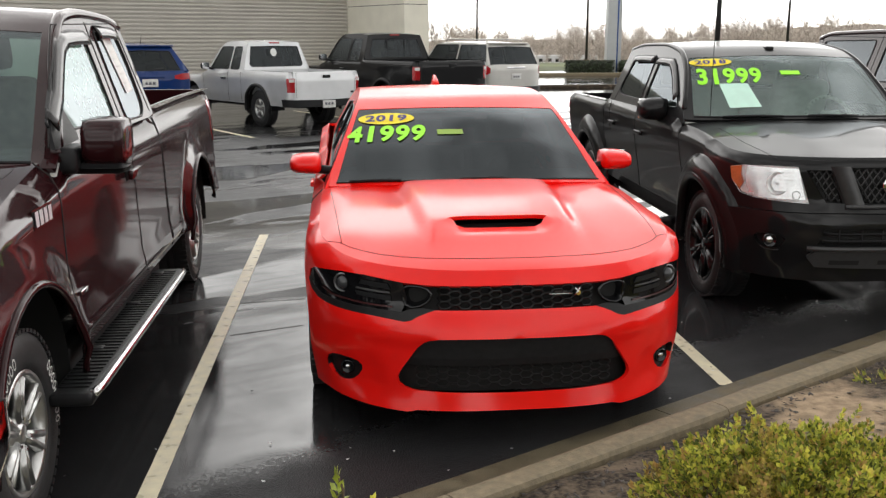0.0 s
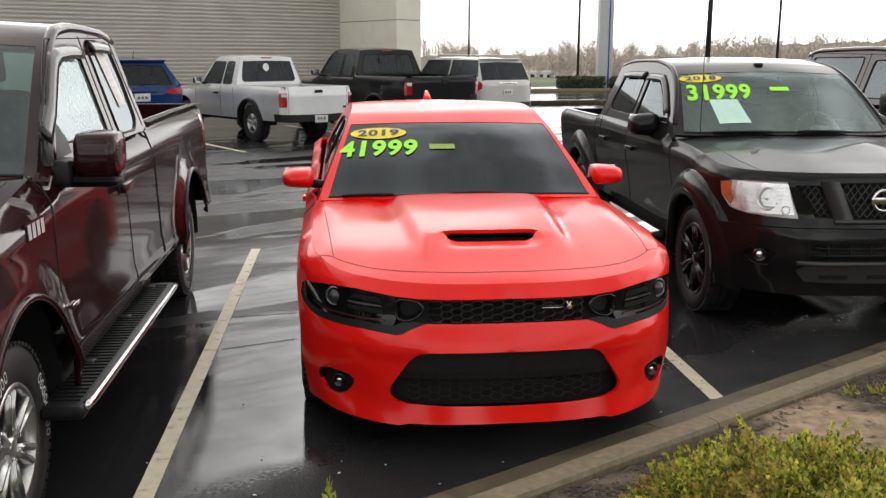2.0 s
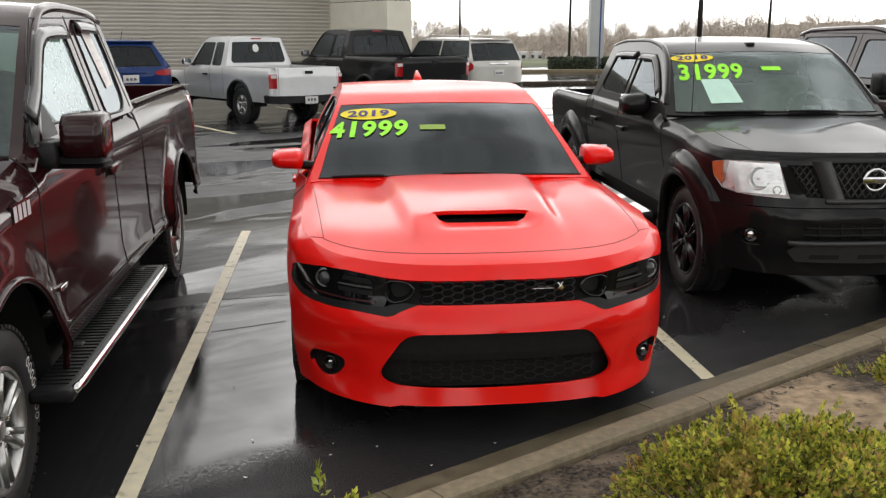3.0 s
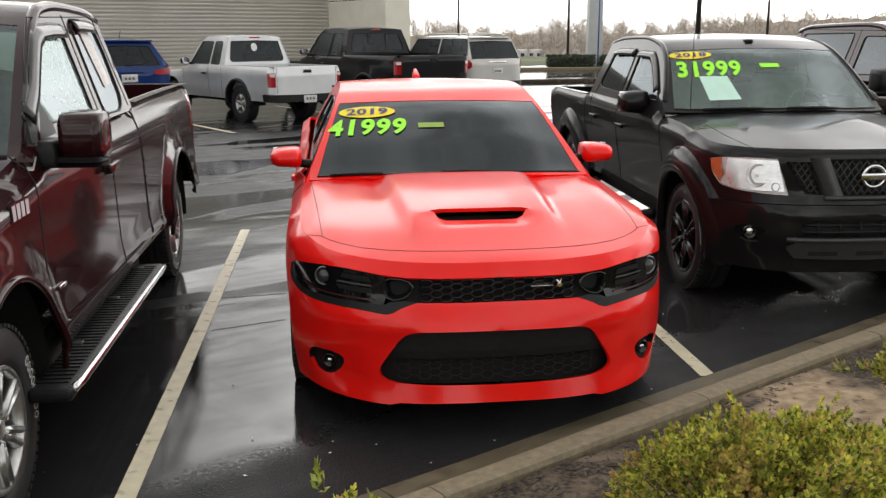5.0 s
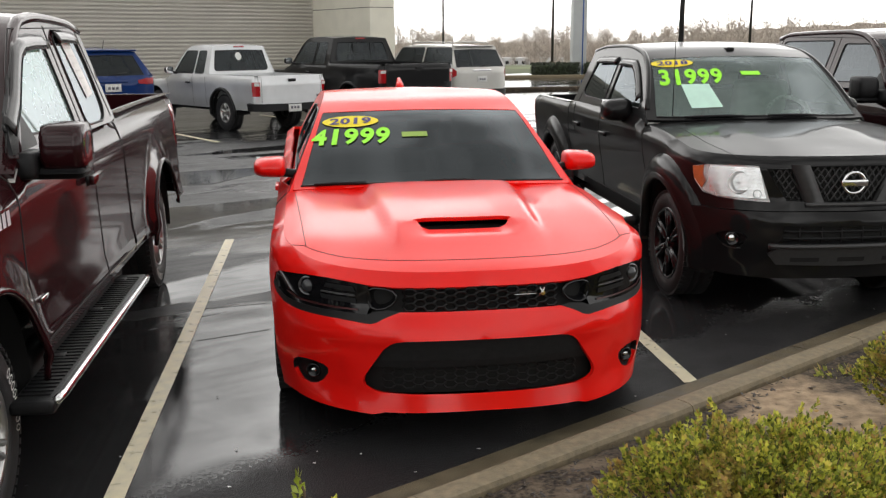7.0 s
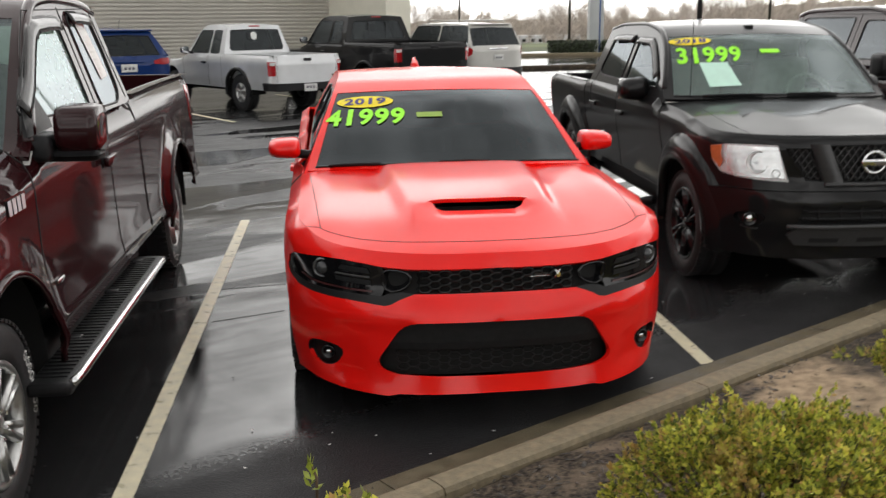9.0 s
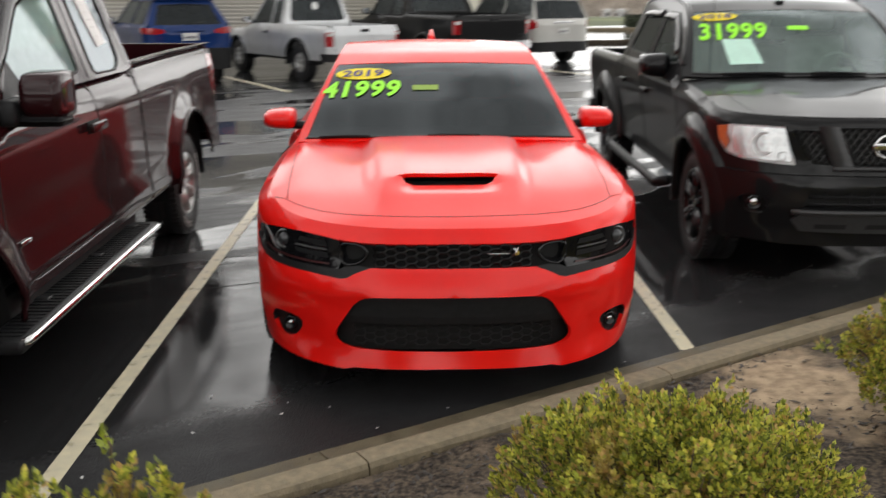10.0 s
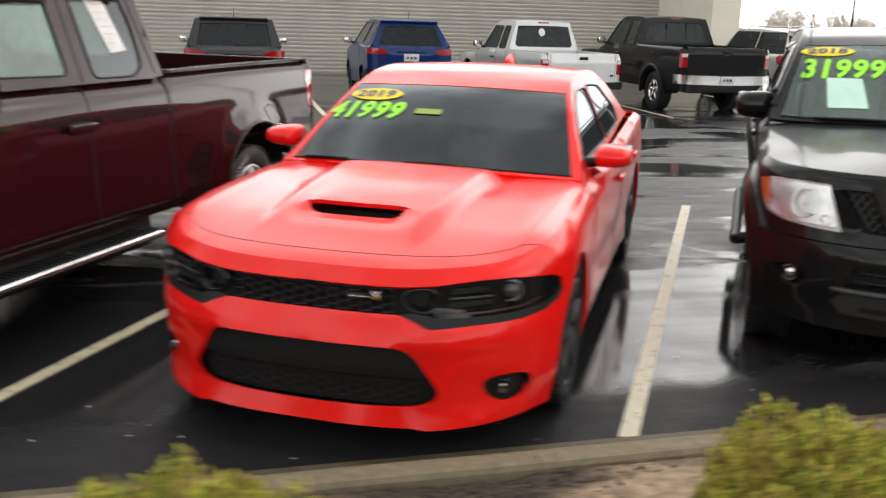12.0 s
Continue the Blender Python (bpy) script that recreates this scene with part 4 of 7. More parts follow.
        lathe(bm, [(.047, -.006), (.046, .012), (.040, .016), (.036, .004)], 28, m=Matrix.Translation(bowl) @ pose(0, 0, 0, 0, 0, -90 + f * 22))
        part("lamp_bowl", bm, LAMPCHROME, root)
        bm = bmesh.new()
        bmesh.ops.create_uvsphere(bm, u_segments=20, v_segments=12, radius=.034, matrix=Matrix.Translation(bowl))
        part("projector_lamp", bm, LENSGREY, root, "clear round projector lens")
        for quad, mat in (([(.585, .664), (.735, .674), (.742, .694), (.588, .688)], LAMPGREY), ([(.590, .697), (.742, .703), (.735, .712), (.592, .706)], LAMPCHROME),
                          ([(.588, .716), (.725, .728), (.715, .748), (.60, .742)], LAMPGREY), ([(.575, .634), (.70, .637), (.84, .643), (.885, .664), (.872, .668), (.835, .652), (.70, .645), (.578, .642)], STRIPRED)):
            decal("lamp_insert", [(f * x, z) for x, z in quad], [tuple(range(len(quad)))], lambda a, b: on(a, b, .002), mat, root)
        p = Vector(on(f * .790, .308, -.022))
        bm = bmesh.new()
        lathe(bm, [(.036, -.01), (.034, .012), (.027, .016), (.025, .004), (.001, .0)], 28, m=Matrix.Translation(p) @ pose(0, 0, 0, 0, 0, -90 + f * 18))
        fog = part("fog_lamp", bm, GLOSSBLACK, root)
        bm = bmesh.new()
        bmesh.ops.create_uvsphere(bm, u_segments=18, v_segments=10, radius=.015, matrix=Matrix.Translation(p + Vector((f * .002, -.004, 0))) @ Matrix.Diagonal((1, .5, .8, 1)))
        part("fog_lens", bm, CHROME, fog)
    # small badge on the grille
    v, f = letters("IIIIII IIII", .018, .0006)
    decal("badge", v, f, lambda a, b: on(.205 + a * 1.25, .704 + b * .75, .004), CHROME, root, "small chrome script badge drawn as bars")
    part("badge_line", tube([on(x, .6955, .003) for x in (.15, .19, .23, .262)], .0022, 5), CHROME, root)
    bm = bmesh.new()
    for a0, a1 in ((.270, .298), (.298, .274)):
        tube([on(a0, .686, .004), on((a0 + a1) / 2, .704, .009), on(a1, .722, .004)], .0036, 5, bm)
    emblem = part("emblem", bm, CHROME, root, "tiny yellow and chrome emblem")
    bm = bmesh.new()
    bmesh.ops.create_uvsphere(bm, u_segments=12, v_segments=8, radius=.010, matrix=Matrix.Translation(on(.290, .697, .006)) @ Matrix.Diagonal((1, .4, 1.1, 1)))
    part("emblem_dot", bm, shader("dull_gold", (.55, .40, .08), .35, metal=.4), emblem)
    # scoop duct
    bm = bmesh.new()
    box(bm, -.22, .22, .50, .72, .82, .835)
    box(bm, -.22, .22, .70, .72, .80, .90)
    part("scoop_duct", bm, SEAM, root, smooth=False)
    # aerial fin on the roof
    bm = bmesh.new()
    prof = [(3.62, 1.45), (3.70, 1.49), (3.80, 1.525), (3.83, 1.525), (3.86, 1.42)]
    vs = [[bm.verts.new((x * (1 - .7 * (z - 1.42) / .105), y, z)) for y, z in prof] for x in (-.035, .035)]
    for i in range(len(prof)):
        j = (i + 1) % len(prof)
        bm.faces.new((vs[0][i], vs[0][j], vs[1][j], vs[1][i]))
    bm.faces.new(vs[0][::-1])
    bm.faces.new(vs[1])
    part("aerial_fin", bm, RED, root)
    stickers(root, wind, top, o["curv"], ("2019", -.475, 2.108, .178, .062), ("41999", -.480, 1.950, .490, .160), (-.085, 1.955, .080, .024, LIMEDULL), None)
    return root


def stickers(root, wind, top, curv, year, price, strip, paper):
    """Year oval, price and a small strip laid on a windshield; y grows up the glass."""
    def on(x0, y0, lift):
        def place(a, b):
            x = x0 + a
            y = y0 + b + curv(y0) * x * x
            p = top(x, y)
            return (p[0], p[1] - lift * .5, p[2] + lift)
        return place

    def words(text, name, x0, y0, w, h, lift, mat, label, fat, slant=0.0):
        n = len(text)
        for i, ch in enumerate(text):
            v, f = letters(ch, 1.0, fat)
            xs_, ys_ = [p[0] for p in v], [p[1] for p in v]
            cx, cy = (min(xs_) + max(xs_)) / 2, (min(ys_) + max(ys_)) / 2
            sx = w / n / (.50 if ch == "1" else .56)
            sy = h / (max(ys_) - min(ys_))
            decal(name, [((p[0] - cx) * sx + (i + .5 - n / 2) * w / n + slant * (p[1] - cy) * sy, (p[1] - cy) * sy) for p in v], f, on(x0, y0, lift), mat, wind, label)
    t, x0, y0, a, b = year
    v, f = ellipse(a, b)
    decal("year_sticker", v, f, on(x0, y0, .003), YELLOW, wind, "yellow oval sticker with the year " + t)
    words(t, "year_digit", x0, y0, a * 1.50, b * 1.12, .006, NAVY, "dark blue digit of the year " + t, .036, .12)
    t, x0, y0, w, h = price
    words(t, "price_digit", x0, y0, w, h, .004, LIME, "lime green digit of the price " + t, .036, .15)
    x0, y0, a, b, mat = strip
    quad = [(0, 1, 2, 3)]
    decal("label_strip", [(-a, -b), (a, -b), (a, b), (-a, b)], quad, on(x0, y0, .003), mat, wind, "small blank yellow-green label")
    if paper:
        x0, y0, a, b = paper
        decal("window_paper", [(-a, -b), (a * 1.15, -b), (a * .85, b), (-a * 1.1, b)], quad, on(x0, y0, .003), MINT, wind, "pale mint sheet of paper on the windshield")


red_sedan(pose(.075, .56, 0, 0, 0, 1.6))


# ---- pickups ----
def lean_side(y, z):
    return .075 * blend(1, 0, (z - .45) / .62) + .012 * blend(0, 1, (z - 1.05) / .3)


def bar_front(depth=.05):
    return lambda x, z, ny: .0 if ny > 0 else depth * blend(1, 0, (z - .35) / .3)


def big_side(y, z):
    """Flank of the full-size pickup: a leaning shoulder over an upright door that tucks in, and a rolled-out sill."""
    return .055 * blend(0, 1, (z - 1.16) / .25) * (1 + 1.3 * blend(1, 0, (y - 1.25) / .4)) + .040 * max(0, z - .66) - .020 * blend(1, 0, (z - .56) / .12) + .03 * blend(1, 0, (z - .45) / .12)


def truck_side(y, z):
    return .03 * blend(1, 0, (z - .45) / .25) + .012 * math.exp(-((z - .78) / .10) ** 2) + .012 * blend(0, 1, (z - 1.05) / .3)


MIRRORLAMP = shader("lamp_mirror", (0.95, 0.95, 0.95), 0.22, metal=0.85, noise_scale=24, noise_amount=0.12)
LAMPSHELL = shader("lamp_shell", (0.98, 0.98, 0.98), 0.30, metal=0.0, noise_scale=18, noise_amount=0.06)
LENSCOVER = glass("lamp_cover", (0.95, 0.96, 0.96), ior=1.40, mist_sheen=.10, mist_sheen_color=(1, 1, 1))
GRILLEGREY = shader("grille_strut_grey", (0.036, 0.036, 0.037), 0.32, spec=0.40, noise_scale=40, noise_amount=0.12)
LAMPRIM = shader("reflector_grey", (0.90, 0.91, 0.91), 0.30, metal=0.15, noise_scale=30, noise_amount=0.15)
VISOR = shader("smoked_visor", (0.02, 0.019, 0.019), 0.15, spec=0.35)


def visor(root, f, tumble, pts, wide):
    """A bowed rain visor over the upper edge of a side window."""
    bm = bmesh.new()
    pts = dense(pts, .06, closed=False)
    rings = []
    for i, p in enumerate(pts):
        a, b = pts[max(0, i - 1)], pts[min(len(pts) - 1, i + 1)]
        ln = math.hypot(b[0] - a[0], b[1] - a[1])
        ny, nz = (b[1] - a[1]) / ln, -(b[0] - a[0]) / ln
        ring = []
        for t, off in ((0, .004), (.25, .020), (.6, .030), (1, .026), (1, .020), (.3, .008)):
            y, z = p[0] + ny * wide * t, p[1] + nz * wide * t
            ring.append(bm.verts.new((f * (tumble(z) + off), y, z)))
        rings.append(ring)
    for a, b in zip(rings, rings[1:]):
        for k in range(6):
            bm.faces.new((a[k], b[k], b[(k + 1) % 6], a[(k + 1) % 6]))
    bm.faces.new(rings[0])
    bm.faces.new(rings[-1][::-1])
    bmesh.ops.recalc_face_normals(bm, faces=bm.faces)
    part("window_visor", bm, VISOR, root, "smoked plastic rain visor")


def big_pickup(name, label, m, paint_mat, glass_mat, crew=0.0, drop=0.0, group="parked vehicles"):
    """A full-size pickup with step bars; crew lengthens its cab, drop lowers its roof."""
    c = crew + .28

    def deck(x, y):
        z = keys(y, 0, 1.14, .25, 1.19, 1.0, 1.265, 1.42, 1.315, 1.8, 1.345, 2.1, 1.36, 3.30 + c, 1.36, 3.40 + c, 1.385, 4.6 + c, 1.395, 5.97, 1.39)
        if y < 1.8:
            z -= .06 * (abs(x) / 1.0) ** 3 * blend(1, 0, (y - 1.3) / .5)
            z += .03 * blend(1, 0, (abs(x) - .5) / .12) * blend(0, 1, (y - .2) / .5)
        return z
    sh = Shell(5.97, 1.015, .45, 4.0, .12, 7, deck, .05, .07, big_side, bar_front(), [(.95, .42, .53), (4.79, .42, .55)], .045, .10)

    def regions(sh):
        fx, rx = sh.sx, sh.sr
        lamp = [(fx(.62), 1.06), (fx(.9), 1.06), (fx(.98) + .12, 1.05), (fx(.98) + .12, .82), (fx(.9), .80), (fx(.66), .80)]
        grille = [(0, 1.04), (fx(.6), 1.04), (fx(.64), .78), (fx(.55), .72), (0, .72)]
        bump = [(0, .70), (fx(.9), .70), (fx(.98) + .25, .70), (fx(.98) + .25, .48), (fx(.9), .44), (0, .44)]
        tail = chaikin([(sh.S - .0 - (sh.S - rx(.88)), 1.30), (rx(.985) - .17, 1.31), (rx(.985) - .15, .97), (rx(.90), .95)], 1)
        rb = [(sh.S, .70), (rx(.93), .70), (rx(.93), .62), (sh.S, .62)]
        return [dict(name="headlight", poly=lamp, mat=CLEARLAMP, split=True), dict(name="grille", poly=grille, mat=GLOSSBLACK, off=-.03, depth=-.03),
                dict(name="front_bumper", poly=bump, mat=CHROME, off=.02, depth=.03), dict(name="taillight", poly=tail, mat=TAILRED, off=.004, split=True, label="red taillight lens"),
                dict(name="rear_bumper", poly=rb, mat=PLASTIC, off=.025, depth=.04)]
    side_w = [rounded([(1.62, 1.46), (1.85, 1.42), (2.73, 1.40), (2.70, 1.83 - drop), (2.28, 1.83 - drop), (2.10, 1.75)], 1), rounded([(2.95, 1.375), (3.06 + c, 1.37), (3.16 + c, 1.43), (3.15 + c, 1.68), (3.10 + c, 1.85 - drop), (2.91, 1.86 - drop)], 1)]
    o = dict(shell=sh, paint=paint_mat, bottom=lambda s: keys(s, 0, .46, 1.2, .46, 1.6, .50, 5.5, .50, 6.1, .54, 7.5, .56), regions=regions, cowl=lambda x: 1.44 + .22 * x * x, glass_from=1.40, shield_to=2.16, roof_to=3.26 + c,
             roofline=lambda y: keys(y, 1.3, 1.28, 1.40, 1.33, 2.18, 1.88 - drop * .6, 2.42, 1.965 - drop, 2.75, 1.985 - drop, 3.0 + c, 1.968 - drop, 3.26 + c, 1.925 - drop), curv=lambda y: keys(y, 1.4, .20, 2.2, .14, 2.8, 0),
             tumble=lambda z: .962 - .29 * (z - 1.35), crown=.05, pillar=.085, rear_panel=[(0, 1.46), (.60, 1.46), (.64, 1.52), (.58, 1.84), (.52, 1.86), (0, 1.86)], lean=lambda z: .10 * (1.95 - z) / .6,
             front_glass=TINT if crew else SHIELDGLASS, side_glass=glass_mat, quarter_glass=glass_mat if crew else QUARTERGLASS, edge_r=.030, windows=side_w, step=.07,
             seams=lambda sh: [[(sh.sy(1.52), .55), (sh.sy(1.50), .9), (sh.sy(1.54), 1.32)], [(sh.sy(2.84), .55), (sh.sy(2.84), 1.36)], [(sh.sy(3.36 + c), .52), (sh.sy(3.36 + c), 1.38)], [(sh.sy(3.385 + c), .52), (sh.sy(3.385 + c), 1.38)],
                               [(sh.sy(1.52), .57), (sh.sy(3.36), .57)]],
             side_seams=[[(2.84, 1.36), (2.81, 1.90 - drop)], [(1.56, 1.38), (2.02, 1.74), (2.22, 1.88 - drop), (3.16 + c, 1.90 - drop), (3.23 + c, 1.6), (3.28 + c, 1.38)]],
             hood_seams=[[(0, .12), (.5, .13), (.75, .20)], [(.75, .2), (.80, .9), (.83, 1.5)]],
             bed=(3.42 + c, 5.94, .85), bed_mat=PLASTIC, under=.42, wheels=(.388, .275, .235, 6, ALLOY, .13, True), wheel_in=.03, cabin_y=2.65, seat_z=1.0, cabin_mat=CABINGREY,
             handle_size=(.115, .025, .034), handles=[(2.725, 1.115, paint_mat)] + ([(3.25 + c, 1.15, paint_mat)] if crew else []), mirror=(1.125, 1.80, 1.378, .19, .205, .19, PLASTIC if crew else paint_mat, PLASTIC, True), wipers=(-.3, .35))
    root, sh, top, wind = vehicle(name, label, "pickup truck", m, o, group)
    w = sh.wall
    for f in (1, -1):
        # step bar
        bm = boxed(f * 1.06 - .085, f * 1.06 + .085, 1.20, 3.32, .385, .44, .018)
        bar = part("running_board", bm, PLASTIC, root, "black ribbed running board with a bright edge")
        bm = bmesh.new()
        for i in range(44):
            y = 1.28 + i * .045
            box(bm, f * 1.06 - .07, f * 1.06 + .055, y, y + .018, .44, .446)
        part("tread_strip", bm, PLASTIC, bar, smooth=False)
        part("bright_edge", tube([(f * 1.142, 1.24, .43), (f * 1.152, 1.34, .425), (f * 1.152, 3.24, .425), (f * 1.142, 3.32, .42)], .018, 8), CHROME, bar, "bright metal edge")
        part("sill_cover", boxed(min(f * .90, f * .985), max(f * .90, f * .985), 1.50, 3.40, .30, .54, .02), SEAM, root)
        for y in (1.75, 2.5, 3.15):
            part("bracket", boxed(min(f * .70, f * 1.05), max(f * .70, f * 1.05), y, y + .06, .42, .45, .008), PLASTIC, bar)
        # rain visors
        if not crew:
            visor(root, f, o["tumble"], [(1.66, 1.50), (1.85, 1.60), (2.06, 1.745), (2.16, 1.81), (2.28, 1.85 - drop), (2.46, 1.86 - drop), (2.70, 1.86 - drop)], .075)
            visor(root, f, o["tumble"], [(2.94, 1.885 - drop), (3.12, 1.885 - drop), (3.34, 1.875 - drop)], .07)
        # black sail panel between pillar and window
        bm = bmesh.new()
        sail = [(1.60, 1.365), (1.96, 1.372), (1.965, 1.405), (1.84, 1.60), (1.72, 1.53), (1.63, 1.43)]
        outer = [bm.verts.new((f * (o["tumble"](z) + .011), y, z)) for y, z in sail]
        inner = [bm.verts.new((f * (o["tumble"](z) - .006), y, z)) for y, z in sail]
        bm.faces.new(outer)
        bm.faces.new(inner[::-1])
        for i in range(len(sail)):
            j = (i + 1) % len(sail)
            bm.faces.new((outer[i], inner[i], inner[j], outer[j]))
        bmesh.ops.recalc_face_normals(bm, faces=bm.faces)
        part("mirror_sail", bm, PLASTIC, root, smooth=False)
        # badge on the fender
        on = lambda a, b, lift=.006: (lambda p: (f * p[0], p[1], p[2]))(w(sh.sy(1.28 + (a if f > 0 else -a)), 1.145 + b, lift))
        bm = bmesh.new()
        v4 = [bm.verts.new(on(a, b, .003)) for a, b in ((-.12, -.035), (.11, -.035), (.12, .04), (-.11, .04))]
        bm.faces.new(v4 if f > 0 else v4[::-1])
        part("fender_badge", bm, GLOSSBLACK, root)
        for k in range(4):
            bm = bmesh.new()
            c4 = [bm.verts.new(on(a, b, .007)) for a, b in ((-.105 + k * .053, -.026), (-.066 + k * .053, -.026), (-.060 + k * .053, .032), (-.099 + k * .053, .032))]
            bm.faces.new(c4 if f > 0 else c4[::-1])
            part("badge_bar", bm, BADGE, root)
        p = w(sh.sy(1.62), .75, .006)
        part("door_emblem", boxed(f * p[0] - .004, f * p[0] + .006, p[1] - .01, p[1] + .09, .735, .755, .003), CHROME, root)
        # arch lips
        for y, r in ((.95, .522), (4.79, .542)):
            lip = [(y + r * math.cos(math.pi * i / 24), .42 + r * math.sin(math.pi * i / 24)) for i in range(3 if y > 2 else 0, 25)]
            part("arch_trim", tube([(lambda q: (f * q[0], q[1], q[2]))(w(sh.sy(a), b, .002)) for a, b in lip], .016, 6), paint_mat, root)
    return root


def maroon_pickup(m):
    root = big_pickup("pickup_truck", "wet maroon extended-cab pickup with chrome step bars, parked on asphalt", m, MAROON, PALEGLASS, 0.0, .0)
    # sheet of paper in the rear quarter window
    bm = bmesh.new()
    corner = [(3.04, 1.845), (3.21, 1.845), (3.325, 1.525), (3.165, 1.510)]
    front = [bm.verts.new((.962 - .29 * (z - 1.35) + .002, y, z)) for y, z in corner]
    rear = [bm.verts.new((.962 - .29 * (z - 1.35) + .000, y, z)) for y, z in corner]
    bm.faces.new(front[::-1])
    bm.faces.new(rear)
    for i in range(4):
        bm.faces.new((front[i], front[(i + 1) % 4], rear[(i + 1) % 4], rear[i]))
    sheet_ob = part("window_sheet", bm, PAPER, root, "white price sheet on the rear quarter window", smooth=False)
    for k, (t, a, b) in enumerate(((.07, .12, .6), (.16, .2, .8), (.30, .15, .85), (.42, .15, .7), (.55, .15, .85), (.68, .15, .75), (.84, .2, .6))):
        bm = bmesh.new()
        at = lambda u, v: (3.04 + .17 * u + .12 * v, 1.845 - .325 * v)
        bm.faces.new([bm.verts.new((.962 - .29 * (z - 1.35) + .004, y, z)) for y, z in (at(a, t), at(b, t), at(b, t + .025), at(a, t + .025))])
        part("text_bar", bm, PLATE, sheet_ob, smooth=False)


maroon_pickup(pose(-2.815, -1.0, 0, 0, 0, .9))
big_pickup("pickup_truck", "maroon crew-cab pickup with grey tinted windows, parked beside a black pickup", pose(5.37, 3.0, 0, 0, 0, 0), MAROON, SMOKEGLASS, .60, .06)


def mid_pickup(m):
    """The black crew-cab pickup."""
    def deck(x, y):
        z = keys(y, 0, 1.065, .12, 1.095, .6, 1.155, 1.15, 1.215, 1.4, 1.225, 1.8, 1.23, 3.78, 1.24, 3.90, 1.205, 5.58, 1.19)
        if y < 1.6:
            z -= .05 * (abs(x) / .9) ** 3
            z += .006 * blend(1, 0, (abs(x) - .36) / .20) * blend(0, 1, (y - .1) / .5)
        return z

    def front(x, z, ny):
        return 0 if ny > 0 else .04 * blend(0, 1, (z - .70) / .10) + .05 * blend(1, 0, (z - .38) / .2)
    sh = Shell(5.58, .925, .60, 2.9, .10, 7, deck, .05, .07, lean_side, front, [(.90, .40, .455), (4.45, .40, .455)], .045, .10)

    def regions(sh):
        fx, rx = sh.sx, sh.sr
        lamp = [(fx(.60), 1.03), (fx(.75), 1.03), (fx(.86), 1.02), (fx(.88) + .06, 1.0), (fx(.88) + .05, .92), (fx(.87), .84), (fx(.80), .815), (fx(.66), .805), (fx(.52), .80)]
        grille = [(0, 1.03), (fx(.285), 1.03), (fx(.175), .80), (0, .795)]
        vent = [(fx(.40), 1.015), (fx(.555), 1.012), (fx(.42), .81), (fx(.30), .805)]
        bump = [(0, .745), (fx(.3), .748), (fx(.60), .745), (fx(.86), .74), (fx(.88) + .12, .73), (fx(.88) + .18, .45), (fx(.88) + .12, .335), (fx(.86), .315), (0, .312)]
        skid = [(0, .515), (fx(.47), .515), (fx(.52), .47), (fx(.47), .405), (0, .395)]
        lowv = [(0, .655), (fx(.43), .655), (fx(.47), .545), (0, .54)]
        fog = chaikin([(fx(.63), .60), (fx(.76), .61), (fx(.80), .57), (fx(.76), .515), (fx(.66), .51)], 1)
        tail = [(rx(.84), 1.15), (rx(.915) - .05, 1.15), (rx(.915) - .05, .85), (rx(.84), .85)]
        rb = [(sh.S, .62), (rx(.9) - .15, .62), (rx(.9) - .15, .46), (sh.S, .44)]
        return [dict(name="headlight", poly=lamp, mat=LAMPSHELL, off=-.008, depth=-.014, split=True, label="clear headlight with bright reflector"),
                dict(name="turn_signal", poly=[(fx(.862), 1.016), (fx(.88) + .058, .998), (fx(.88) + .048, .92), (fx(.872), .86), (fx(.855), .91), (fx(.865), .96)], mat=AMBER, off=.007, split=True, label="amber turn signal lens"),
                dict(name="grille", poly=grille, mat=SEAM, off=-.05, depth=-.05),
                dict(name="side_grille", poly=vent, mat=SEAM, off=-.05, depth=-.05, split=True), dict(name="front_bumper", poly=bump, mat=BLACKP, off=.035, depth=.05),
                dict(name="skid_plate", poly=skid, mat=SKID, off=.06, depth=.04), dict(name="bumper_grille", poly=lowv, mat=SEAM, off=-.01, depth=-.045),
                dict(name="fog_lamp_pocket", poly=fog, mat=PLASTIC, off=.01, depth=-.03, split=True),
                dict(name="taillight", poly=tail, mat=TAILRED, off=.004, split=True), dict(name="rear_bumper", poly=rb, mat=PLASTIC, off=.05, depth=.06)]
    side_w = [rounded([(1.72, 1.285), (2.66, 1.275), (2.64, 1.64), (2.25, 1.64), (2.02, 1.53)], 1), rounded([(2.76, 1.285), (3.46, 1.295), (3.56, 1.35), (3.40, 1.64), (2.76, 1.65)], 1)]
